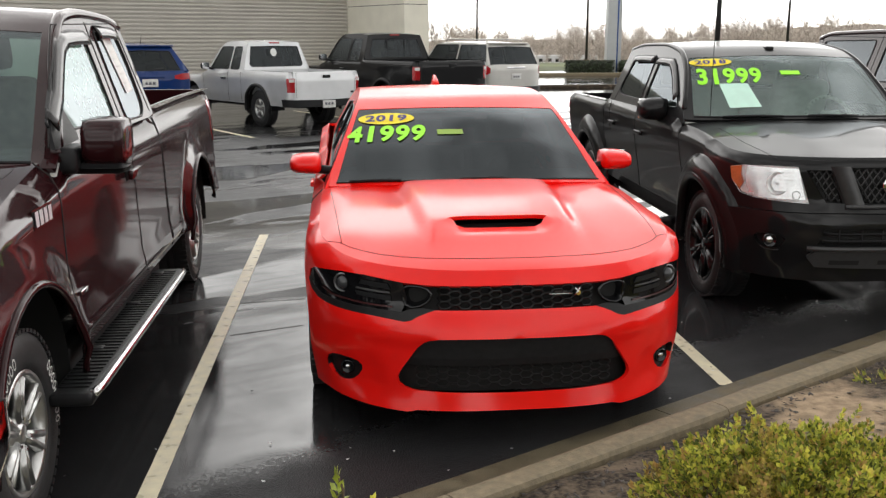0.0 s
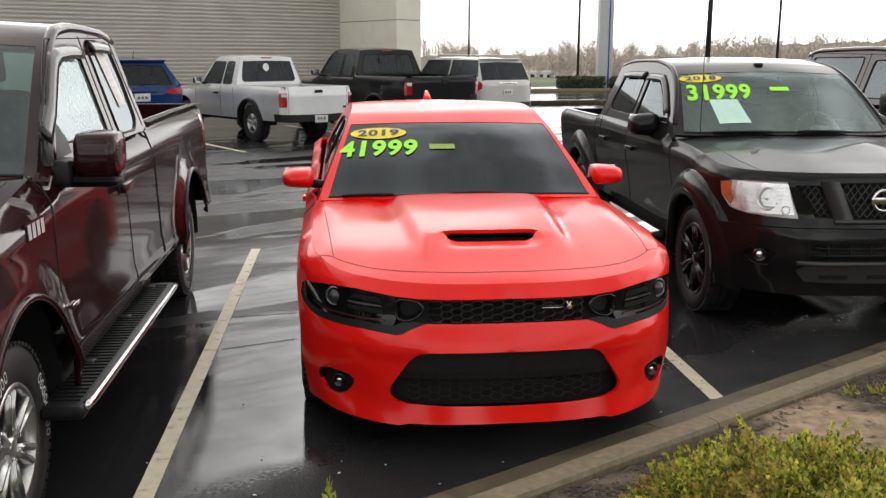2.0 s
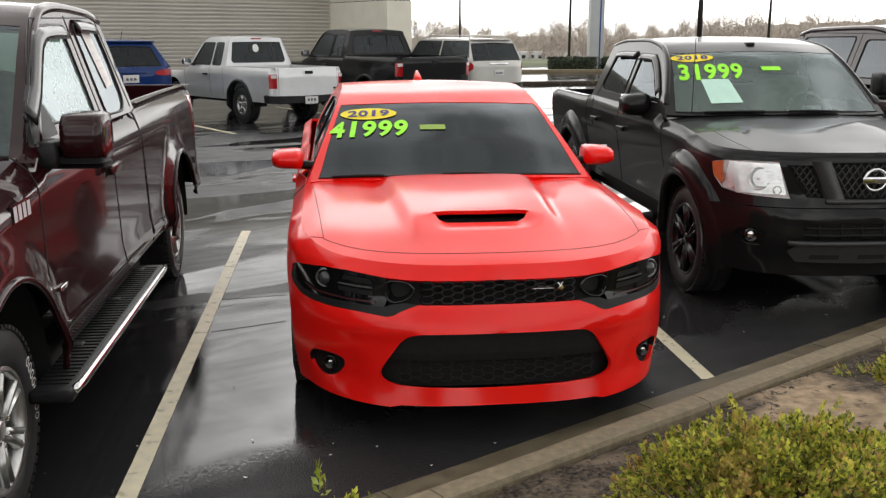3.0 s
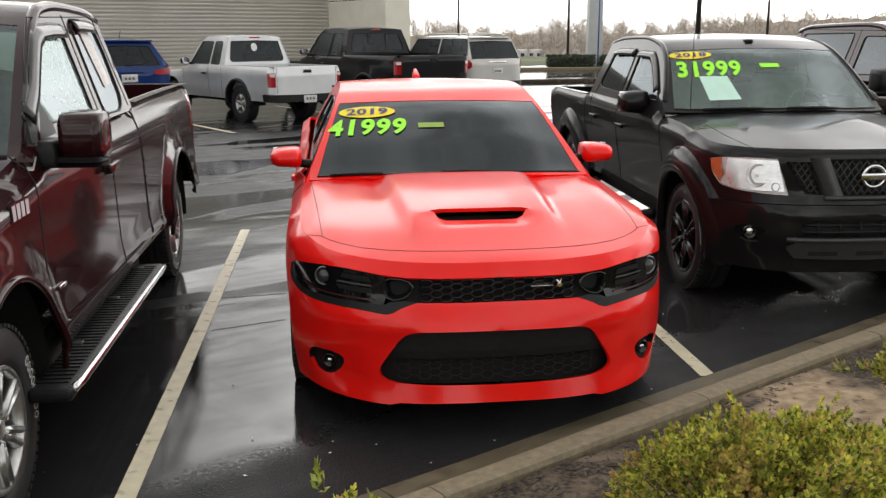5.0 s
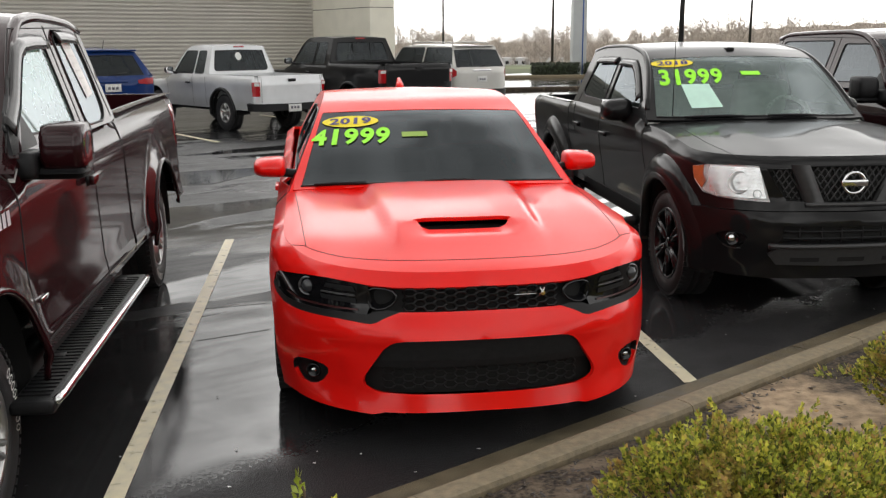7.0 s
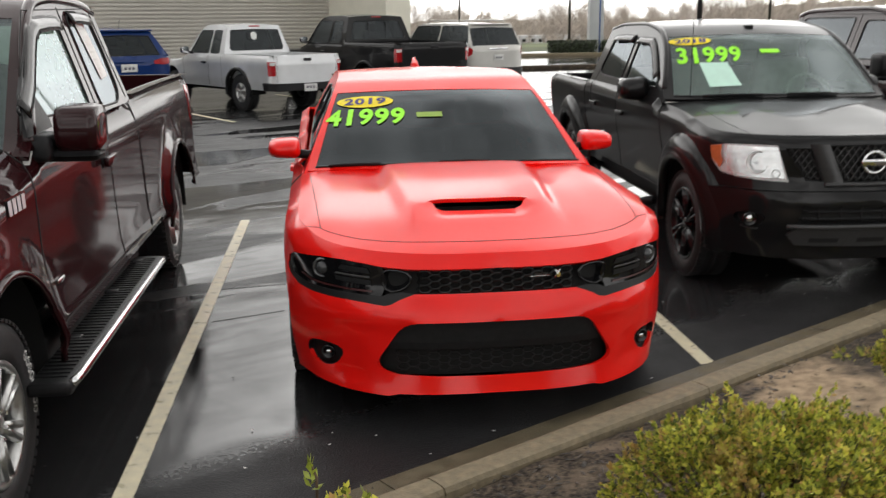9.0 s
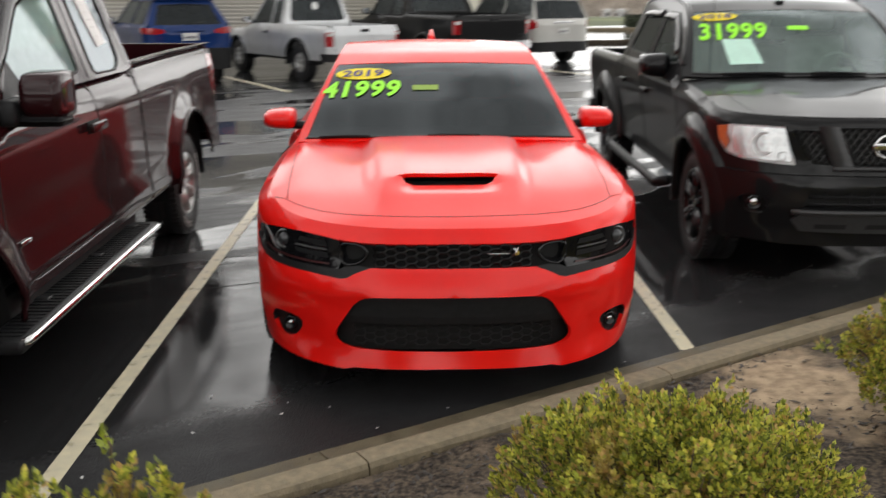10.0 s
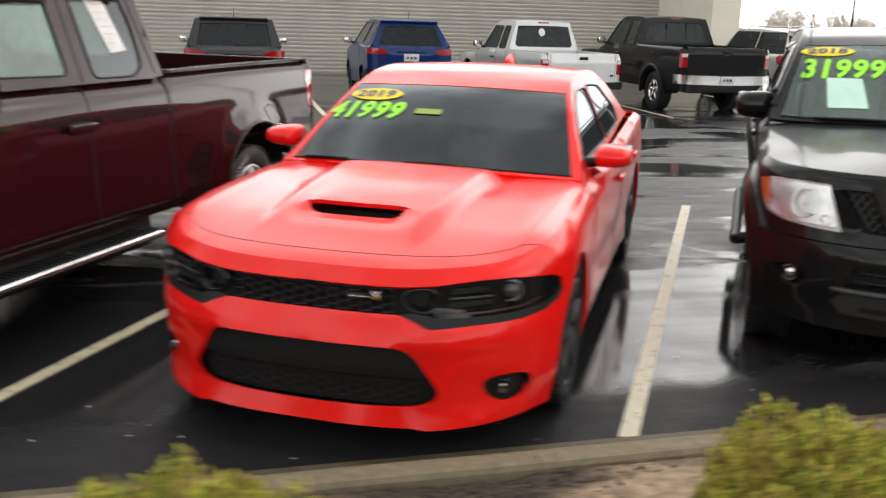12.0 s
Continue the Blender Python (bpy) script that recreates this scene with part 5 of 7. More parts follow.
    o = dict(shell=sh, paint=BLACKP, bottom=lambda s: keys(s, 0, .30, .80, .30, 1.0, .33, 1.2, .42, 1.6, .46, 6, .47), regions=regions, cowl=lambda x: 1.25 + .36 * x * x, glass_from=1.23, shield_to=1.94, roof_to=3.66,
             roofline=lambda y: keys(y, 1.15, 1.19, 1.23, 1.235, 1.96, 1.692, 2.2, 1.757, 2.7, 1.797, 3.3, 1.788, 3.66, 1.745), curv=lambda y: keys(y, 1.2, .36, 1.95, .2, 2.6, 0),
             tumble=lambda z: .875 - .36 * (z - 1.23), crown=.06, pillar=.062, rear_panel=[(0, 1.33), (.58, 1.33), (.54, 1.63), (0, 1.64)], lean=lambda z: .14 * (1.74 - z) / .5,
             front_glass=MIDGLASS, side_glass=SIDEGLASS, edge_r=.022, rear_glass_mat=TINT, windows=side_w, step=.06, hood_step=.05,
             seams=lambda sh: [[(sh.sy(1.42), .52), (sh.sy(1.40), .8), (sh.sy(1.46), 1.17)], [(sh.sy(2.68), .52), (sh.sy(2.67), 1.2)], [(sh.sy(3.55), .95), (sh.sy(3.60), 1.22)], [(sh.sy(3.82), .5), (sh.sy(3.82), 1.22)], [(sh.sy(1.42), .53), (sh.sy(3.6), .53)]],
             side_seams=[[(2.67, 1.21), (2.66, 1.64)], [(3.6, 1.24), (3.46, 1.62)]],
             hood_seams=[[(0, .05), (.5, .07), (.70, .13)], [(.70, .13), (.74, .6), (.75, 1.1)]],
             bed=(3.86, 5.55, .75), under=.27, wheels=(.378, .25, .258, 6, DARKALLOY, .12, False), wheel_in=.02, cabin_y=2.35, seat_z=.85, rear_seats=3.25, cabin_mat=CABINGREY,
             handles=[(2.50, 1.02, BLACKP), (3.42, 1.03, BLACKP)], mirror=(.965, 1.98, 1.258, .24, .195, .16, BLACKP, BLACKP, False, .03), wipers=(-.2, .4), wiper_at=.018, wiper_up=.12)
    root, sh, top, wind = vehicle("pickup_truck", "black crew-cab pickup with beaded rain and price stickers, on wet asphalt", "pickup truck", m, o)
    w = sh.wall

    def on(x, z, off):
        p = w(sh.sx(abs(x)), z, off)
        return (math.copysign(p[0], x), p[1], p[2])
    # reflector bowls, added sky-catching steps and clear cover of the headlights
    for f in (1, -1):
        for x, z, r, fat in ((.705, .918, .066, .014), (.600, .850, .026, .010)):
            c = Vector(on(f * x, z, -.004))
            bm = bmesh.new()
            lathe(bm, [(r * 1.04, -.012), (r * 1.02, fat), (r * .90, fat * .8), (r * .62, -.004), (r * .30, -.016), (.001, -.018)], 32, m=Matrix.Translation(c) @ pose(0, 0, 0, 0, 0, -90 + f * 20) @ Matrix.Diagonal((1, 1, 1.08, 1)))
            bowl = part("reflector_bowl", bm, LAMPRIM, root)
            bm = bmesh.new()
            bmesh.ops.create_uvsphere(bm, u_segments=16, v_segments=10, radius=r * .18, matrix=Matrix.Translation(c + Vector((0, .002, 0))))
            part("bulb", bm, CHROME, bowl)
        bm = bmesh.new()
        steps = 8
        for k in range(steps):                # mirror steps added to catch the sky and brighten the lamp, leaning back
            za, zb = .822 + .196 * k / steps, .822 + .196 * (k + 1) / steps
            lo, hi = [], []
            for i in range(13):
                t = i / 12
                xa = .545 + .052 * (k + .5) / steps
                x = xa + (keys(za, .80, .80, .85, .84, .93, .85, 1.02, .84) - xa) * t
                lo.append(bm.verts.new(on(f * x, za, .003)))
                hi.append(bm.verts.new(on(f * x, zb, -.0045)))
            for i in range(12):
                bm.faces.new((lo[i], lo[i + 1], hi[i + 1], hi[i]))
        bmesh.ops.recalc_face_normals(bm, faces=bm.faces)
        part("reflector_step", bm, MIRRORLAMP, root, smooth=False)
        quad = [(.60, 1.026), (.75, 1.027), (.86, 1.017), (.868, .93), (.855, .845), (.80, .818), (.66, .808), (.525, .803)]
        decal("lamp_cover", [(f * a, b) for a, b in quad], [tuple(range(len(quad)))], lambda a, b: on(a, b, .014), LENSCOVER, root, "clear plastic lamp cover")
    # swollen fender flares round the arches
    for f in (1, -1):
        for ya, za, ra in sh.arches:
            bm = bmesh.new()
            rows = []
            for i in range(37):
                a = math.pi * (-.06 + 1.12 * i / 36)
                row = []
                for out, lift in ((-.004, -.02), (0, .022), (.012, .034), (.05, .046), (.10, .042), (.135, .029), (.158, .013), (.172, -.004)):
                    q = w(sh.sy(ya + (ra + out) * math.cos(a)), za + (ra + out) * math.sin(a), lift)
                    row.append(bm.verts.new((f * q[0], q[1], q[2])))
                rows.append(row)
            for r0, r1 in zip(rows, rows[1:]):
                for k in range(7):
                    c4 = (r0[k], r0[k + 1], r1[k + 1], r1[k])
                    bm.faces.new(c4)
            bmesh.ops.recalc_face_normals(bm, faces=bm.faces[:])
            part("fender_flare", bm, BLACKP, root)
    # grille bars, struts and ring
    for f in (1, -1):
        bm = bmesh.new()
        lo, hi, n = [], [], 6
        for i in range(n + 1):
            z = .795 + (1.04 - .795) * i / n
            xi = .178 + .112 * i / n
            lo.append((bm.verts.new(on(f * xi, z, .012)), bm.verts.new(on(f * (xi + .115), z, .012)), bm.verts.new(on(f * (xi - .01), z, -.03)), bm.verts.new(on(f * (xi + .125), z, -.03))))
        for a, b in zip(lo, lo[1:]):
            for i, j in ((0, 1), (2, 0), (1, 3)):
                bm.faces.new((a[i], a[j], b[j], b[i]))
        bmesh.ops.recalc_face_normals(bm, faces=bm.faces)
        part("grille_strut", bm, GRILLEGREY, root)
        mesh = bmesh.new()
        for k in range(-3, 8):
            for d in (1, -1):
                pts = [(f * (.36 + .045 * k + d * (z - .91) * .7), z) for z in np.linspace(.81, 1.01, 12)]
                pts = [p for p in pts if .305 + (p[1] - .81) * .47 < abs(p[0]) < .415 + (p[1] - .81) * .68]
                if len(pts) > 1:
                    tube([on(p[0], p[1], -.025) for p in pts], .0045, 4, mesh)
        part("grille_mesh", mesh, GRILLEGREY, root)
        p = Vector(on(f * .715, .558, .03))
        bm = bmesh.new()
        lathe(bm, [(.046, -.01), (.044, .014), (.037, .018), (.035, .006), (.001, .002)], 28, m=Matrix.Translation(p) @ pose(0, 0, 0, 0, 0, -90 + f * 14))
        fog = part("fog_lamp", bm, GLOSSBLACK, root)
        bm = bmesh.new()
        bmesh.ops.create_uvsphere(bm, u_segments=18, v_segments=10, radius=.031, matrix=Matrix.Translation(p) @ Matrix.Diagonal((1, .5, 1, 1)))
        part("fog_lens", bm, CHROME, fog)
        visor(root, f, o["tumble"], [(1.80, 1.385), (2.00, 1.53), (2.12, 1.60), (2.25, 1.655), (2.45, 1.66), (2.64, 1.66)], .06)
        visor(root, f, o["tumble"], [(2.77, 1.67), (3.1, 1.67), (3.38, 1.66)], .06)
        bm = tube([(f * .93, 1.48, .44), (f * 1.0, 1.6, .40), (f * 1.0, 3.5, .40), (f * .93, 3.62, .44)], .038, 10)
        part("running_board", bm, PLASTIC, root, "black tubular side step")
        for y in (.90, 4.45):
            lip = [(y + .475 * math.cos(math.pi * i / 24), .40 + .475 * math.sin(math.pi * i / 24)) for i in range(-1, 26)]
            part("fender_flare", tube([(lambda q: (f * q[0], q[1], q[2]))(w(sh.sy(a), b, .004)) for a, b in lip], .040, 10), BLACKP, root)
    part("grille_foot", tube([on(x, .785, .006) for x in np.linspace(-.30, .30, 13)], .017, 8), GRILLEGREY, root)
    mesh = bmesh.new()
    for k in range(-8, 9):
        for d in (1, -1):
            pts = [(.05 * k + d * (z - .91) * .7, z) for z in np.linspace(.80, 1.025, 12)]
            pts = [p for p in pts if abs(p[0]) < .175 + (p[1] - .80) * .47]
            if len(pts) > 1:
                tube([on(p[0], p[1], -.025) for p in pts], .005, 4, mesh)
    part("grille_mesh", mesh, GRILLEGREY, root)
    mesh = bmesh.new()
    for z in (.575, .620):
        tube([on(x, z, .010) for x in np.linspace(-.43, .43, 16)], .008, 5, mesh)
    for x in (-.34, -.20, -.07, .07, .20, .34):
        tube([on(x, z, .012) for z in (.545, .60, .655)], .006, 5, mesh)
    part("bumper_slats", mesh, PLASTIC, root)
    part("bumper_step", tube([on(x, .528, .052) for x in np.linspace(-.52, .52, 20)], .017, 8), GRILLEGREY, root, "grey step along the bumper")
    for f in (1, -1):
        part("fog_trim", tube([on(f * x, z, .037) for x, z in ((.762, .512), (.74, .499), (.70, .496), (.672, .500))], .0035, 6), GRILLEGREY, root)
    for x in (-.30, 0, .30):
        bm = bmesh.new()
        for i in range(6):
            xa, xb = x - .09 + .03 * i, x - .06 + .03 * i
            bm.faces.new([bm.verts.new(on(q, z, .063)) for q, z in ((xa, .425), (xb, .425), (xb, .455), (xa, .455))])
        bmesh.ops.remove_doubles(bm, verts=bm.verts, dist=1e-4)
        part("skid_slot", bm, SEAM, root, smooth=False)
    c = Vector(on(0.001, .925, .012))
    bm = bmesh.new()
    ring = [(c.x + .072 * math.cos(a), c.y - .012, c.z + .066 * math.sin(a)) for a in [2 * math.pi * i / 32 for i in range(33)]]
    tube(ring, .011, 8, bm)
    box(bm, c.x - .088, c.x + .088, c.y - .026, c.y - .004, c.z - .021, c.z + .021, .005)
    part("emblem", bm, CHROME, root, "round chrome emblem with a crossbar, no lettering")
    part("roof_aerial_base", boxed(-.032, .032, 2.06, 2.14, 1.722, 1.752, .012), PLASTIC, root)
    part("aerial", tube([(-.70, 1.42, 1.20), (-.68, 1.48, 1.80)], .0032, 5), PLASTIC, root)
    stickers(root, wind, top, o["curv"], ("2018", -.545, 1.852, .160, .050), ("31999", -.455, 1.678, .490, .165), (.02, 1.70, .078, .022, LIME), (-.435, 1.475, .105, .115))
    return root


mid_pickup(pose(2.69, 2.15, 0, 0, 0, -.3))


def far_pickup(name, label, m, paint_mat, L, W, z_hood, z_belt, z_rail, z_roof, cab, bed0, tail_mat, wh, glass_mat, rear, ext_window, step_bumper, slider=False):
    """A pickup seen mostly from behind: cab = cowl, roof front, cab rear."""
    y0, y1, y2 = cab

    def deck(x, y):
        return keys(y, 0, z_hood - .12, .4, z_hood - .03, y0, z_hood, y0 + .4, z_belt, y2, z_belt + .01, bed0 - .02, z_belt + .01, bed0 + .04, z_rail, L, z_rail) - (.05 * (abs(x) / W) ** 3 if y < y0 else 0)
    r = wh[0]
    sh = Shell(L, W, .4, 3.6, .10, 7, deck, .05, .07, truck_side, bar_front(), [(.9, r + .02, r + .09), (L - 1.28, r + .02, r + .09)], .03, .09)

    def regions(sh):
        rx = sh.sr
        c = W - .045
        tail = [(rx(c - .09), z_rail - .12), (rx(c) - .08, z_rail - .12), (rx(c) - .08, z_rail - .40), (rx(c - .09), z_rail - .40)]
        rb = [(sh.S, z_rail - .56), (rx(c) - .2, z_rail - .54), (rx(c) - .2, z_rail - .72), (sh.S, z_rail - .74)]
        clear = [(rx(c - .08), z_rail - .135), (rx(c) - .02, z_rail - .135), (rx(c) - .02, z_rail - .195), (rx(c - .08), z_rail - .195)]
        fx = sh.sx
        lamp = [(fx(W * .65), z_hood - .17), (fx(W * .95), z_hood - .17), (fx(W * .95), z_hood - .36), (fx(W * .65), z_hood - .36)]
        return [dict(name="taillight", poly=tail, mat=tail_mat, off=.006, split=True, label="red taillight lens"), dict(name="reverse_lens", poly=clear, mat=PLATE, off=.008, split=True), dict(name="rear_bumper", poly=rb, mat=step_bumper, off=.07, depth=.08),
                dict(name="headlight", poly=lamp, mat=CLEARLAMP, split=True)]
    z1 = z_roof - .10
    dm = (y1 + y2) / 2
    wins = [rounded([(y0 + .42, z_belt + .03), (dm, z_belt + .03), (dm, z1 - .04), (y1 + .06, z1 - .04)], 1)]
    if ext_window:
        wins.append(rounded([(dm + .08, z_belt + .03), (y2 - .10, z_belt + .03), (y2 - .16, z1 - .04), (dm + .08, z1 - .04)], 1))
    o = dict(shell=sh, paint=paint_mat, bottom=lambda s: .46, regions=regions, cowl=lambda x: y0 + .02 + .2 * x * x, glass_from=y0, shield_to=y1, roof_to=y2, roofline=lambda y: keys(y, y0 - .1, z_hood - .05, y0, z_hood, y1 + .02, z_roof - .08, y1 + .25, z_roof - .01, (y1 + y2) / 2 + .2, z_roof, y2, z_roof - .03),
             curv=lambda y: keys(y, y0, .25, y1, .15, y1 + .5, 0), tumble=lambda z: (W - .05) - .34 * (z - z_belt), crown=.05, pillar=.08, lean=lambda z: .10 * (z_roof - z) / .5,
             rear_panel=rear, front_glass=glass_mat, side_glass=glass_mat, rear_glass_mat=FARGLASS, windows=wins, step=.1, hood_step=.12,
             seams=lambda sh: [[(sh.sy(bed0), .5), (sh.sy(bed0), z_belt)], [(sh.sy(dm + .04), .5), (sh.sy(dm + .04), z_belt)], [(sh.sy(y0 + .15), .5), (sh.sy(y0 + .15), z_belt - .05)], [(sh.sr(W - .17), z_rail - .52), (sh.sr(W - .17), z_rail - .02)]],
             bed=(bed0 + .05, L - .02, z_rail - .5), under=.42, wheels=wh, wheel_in=.03, cabin_y=dm - .1, seat_z=z_belt - .38, handles=[(dm - .12, z_belt - .16, GLOSSBLACK)],
             mirror=(W + .13, y0 + .5, z_belt + .09, .18, .16, .12, PLASTIC, PLASTIC))
    root, sh, top, wind = vehicle(name, label, "pickup truck", m, o)
    if slider:
        for x in (-.24, .24):
            part("window_divider", boxed(x - .012, x + .012, y2 + .045, y2 + .075, z_belt + .11, z_roof - .17, .006, m=pose(0, 0, 0)), PLASTIC, root)
    part("tailgate_spot", boxed(-W * .72 - .04, -W * .72 + .04, L + .004, L + .012, z_rail - .44, z_rail - .40, .003), PLASTIC, root)
    part("tailgate_handle", boxed(-.09, .09, L + .0, L + .02, z_rail - .12, z_rail - .06, .006), PLASTIC, root)
    part("third_brake_light", boxed(-.13, .13, y2 - .03, y2 + .02, z_roof - .075, z_roof - .045, .006), TAILRED, root)
    pl = part("number_plate", boxed(-.155, .155, L + .085, L + .092, z_rail - .72, z_rail - .57, .003), PLATE, root, "white number plate with its characters drawn as bars")
    for i in range(3):
        part("plate_bar", boxed(-.10 + i * .075, -.05 + i * .075, L + .092, L + .095, z_rail - .66, z_rail - .61), INK, pl)
    for f in (1, -1):
        lip = [(L - 1.28 + (r + .10) * math.cos(math.pi * i / 20), r + .02 + (r + .10) * math.sin(math.pi * i / 20)) for i in range(-1, 22)]
        part("fender_flare", tube([(lambda q: (f * q[0], q[1], q[2]))(sh.wall(sh.sy(a), b, .004)) for a, b in lip], .04, 6), PLASTIC, root)
    return root


TURN = 210
silver = far_pickup("pickup_truck", "silver extended-cab pickup with black fender flares, parked facing the building", pose(*row(6.41, 19.95), 0, 0, TURN + 6), SILVER, 5.15, .88, 1.05, 1.13, 1.15, 1.78,
                    (1.30, 2.0, 3.12), 3.17, TAILRED, (.375, .25, .20, 5, ALLOY, 0, False), FARGLASS, [(0, 1.22), (.62, 1.22), (.66, 1.27), (.58, 1.64), (0, 1.65)], True, PLASTIC)
bm = bmesh.new()
ring, face = ellipse(.075, .085)
bm.faces.new([bm.verts.new((.05 + a, 3.12 + .10 * (1.78 - 1.52 - b) / .5 + .012, 1.52 + b)) for a, b in ring][::-1])
part("window_decal", bm, PAPER, silver, "small round white decal on the rear window", smooth=False)
far_pickup("pickup_truck", "black full-size pickup with red taillights, parked facing the building", pose(*row(9.75, 20.25), 0, 0, TURN + 1), BLACKP, 5.8, .99, 1.18, 1.28, 1.34, 1.95,
           (1.45, 2.15, 3.45), 3.5, TAILRED, (.40, .27, .22, 5, CHROME, 0, False), FARGLASS, [(0, 1.38), (.70, 1.38), (.74, 1.44), (.62, 1.80), (0, 1.81)], True, CHROME, True)


def far_wagon(name, label, m, paint_mat, L, W, z_belt, z_roof, cab, tail, wh, rails=False, tuck=.32, wrap=0.0, low=.58):
    """A wagon seen mostly from behind; tail = x0, x1, z0, z1 of its lamps."""
    y0, y1 = cab

    def deck(x, y):
        return keys(y, 0, z_belt - .22, .3, z_belt - .12, y0, z_belt - .03, y0 + .5, z_belt, L, z_belt + .03) - (.05 * (abs(x) / W) ** 3 if y < y0 else 0)
    r = wh[0]
    sh = Shell(L, W, .5, 3.2, .22, 5, deck, .05, .07, truck_side, bar_front(), [(.85, r + .02, r + .07), (L - .95, r + .02, r + .07)], .02, .09)
    tx0, tx1, tz0, tz1 = tail

    def regions(sh):
        rx = sh.sr
        t = chaikin([(rx(tx0), tz1 - .02), (rx(tx1) - .16, tz1), (rx(tx1) - .16, tz0 + .04), (rx(tx0), tz0)], 1)
        rb = [(sh.S, low), (rx(W * .93) - .3, low - .02), (rx(W * .93) - .3, .3), (sh.S, .3)]
        return [dict(name="taillight", poly=t, mat=TAILRED, off=.008, split=True, label="red taillight lens"), dict(name="rear_bumper", poly=rb, mat=PLASTIC, off=.03, depth=.04)]
    ye = L - .38
    z1 = z_roof - .09
    o = dict(shell=sh, paint=paint_mat, bottom=lambda s: .32, regions=regions, cowl=lambda x: y0 + .02 + .2 * x * x, glass_from=y0, shield_to=y1, roof_to=ye,
             roofline=lambda y: keys(y, y0 - .1, z_belt - .08, y0, z_belt - .04, y1 + .02, z_roof - .08, y1 + .3, z_roof - .01, (y1 + ye) / 2, z_roof, ye, z_roof - .05), curv=lambda y: keys(y, y0, .25, y1, .15, y1 + .5, 0),
             tumble=lambda z: (W - .05) - tuck * (z - z_belt), crown=.05 + .15 * (tuck - .32), pillar=.08, lean=lambda z: .32 * (z_roof - z) / (z_roof - z_belt), rear_panel=chaikin([(0, z_belt + .02), (W * (.74 + wrap), z_belt + .03), (W * (.66 + wrap - .35 * (tuck - .32)), z_roof - .16), (0, z_roof - .14)], 0),
             front_glass=FARGLASS, side_glass=FARGLASS, windows=[rounded([(y0 + .45, z_belt + .03), ((y1 + ye) / 2, z_belt + .03), ((y1 + ye) / 2, z1), (y1 + .1, z1)], 1), rounded([((y1 + ye) / 2 + .08, z_belt + .03), (ye - .02 + wrap * 2.2, z_belt + .04), (ye - .08 + wrap * .9, z1), ((y1 + ye) / 2 + .08, z1)], 1)],
             step=.1, hood_step=.12, seams=lambda sh: [[(sh.sy((y1 + ye) / 2 + .04), .4), (sh.sy((y1 + ye) / 2 + .04), z_belt)]], under=.3, wheels=wh, wheel_in=.03, cabin_y=y1 + .5, seat_z=z_belt - .35, rear_seats=y1 + 1.4,
             mirror=(W + .11, y0 + .5, z_belt + .06, .18, .14, .12, paint_mat, PLASTIC))
    root, sh, top, wind = vehicle(name, label, "car", m, o)
    part("roof_spoiler", boxed(-W * .68, W * .68, ye - .12, ye + .10, z_roof - .07, z_roof - .035, .012), paint_mat, root)
    part("rear_wiper", tube([(0, L - .02, z_belt + .05), (-.30, L - .06, z_belt + .08)], .01, 5), PLASTIC, root)
    pz = tz0 - .04
    pl = part("number_plate", boxed(-.155, .155, L + .01, L + .02, pz - .075, pz + .075, .003), PLATE, root, "white number plate with its characters drawn as bars")
    for i in range(3):
        part("plate_bar", boxed(-.10 + i * .075, -.05 + i * .075, L + .02, L + .023, pz - .03, pz + .02), INK, pl)
    part("tailgate_trim", boxed(-.30, .30, L - .01, L + .012, tz1 - .10, tz1 - .05, .008), CHROME if rails else paint_mat, root)
    part("aerial", tube([(0, ye - .1, z_roof - .04), (0, ye + .02, z_roof + .14)], .006, 5), PLASTIC, root)
    if rails:
        for f in (1, -1):
            part("roof_rail", tube([(f * W * .64, y1 + .4, z_roof - .02), (f * W * .64, y1 + .5, z_roof + .05), (f * W * .64, ye - .2, z_roof + .04), (f * W * .64, ye - .1, z_roof - .03)], .018, 6), PEARL, root)
    return root


far_wagon("wagon", "pale silver full-size wagon with roof rails, parked facing the building", pose(*row(13.68, 21.6), 0, 0, TURN), PEARL, 4.6, .93, 1.12, 1.74, (1.15, 1.85), (.80, .93, .88, 1.14), (.39, .26, .22, 5, ALLOY, 0, False), True, wrap=.10)
far_wagon("small_wagon", "bright blue compact wagon with red taillights, parked facing the building", pose(*row(3.70, 20.1), 0, 0, TURN), BLUE, 4.1, .88, 1.16, 1.72, (1.05, 1.75), (.50, .88, 1.00, 1.15), (.34, .21, .2, 5, DARKALLOY, 0, False), tuck=.52, low=.74)
far_wagon("wagon", "charcoal wagon with red taillights, parked facing the building", pose(*row(.2, 19.6), 0, 0, TURN), DARKGREY, 4.5, .92, 1.12, 1.70, (1.1, 1.8), (.55, .92, .92, 1.08), (.36, .22, .2, 5, ALLOY, 0, False))


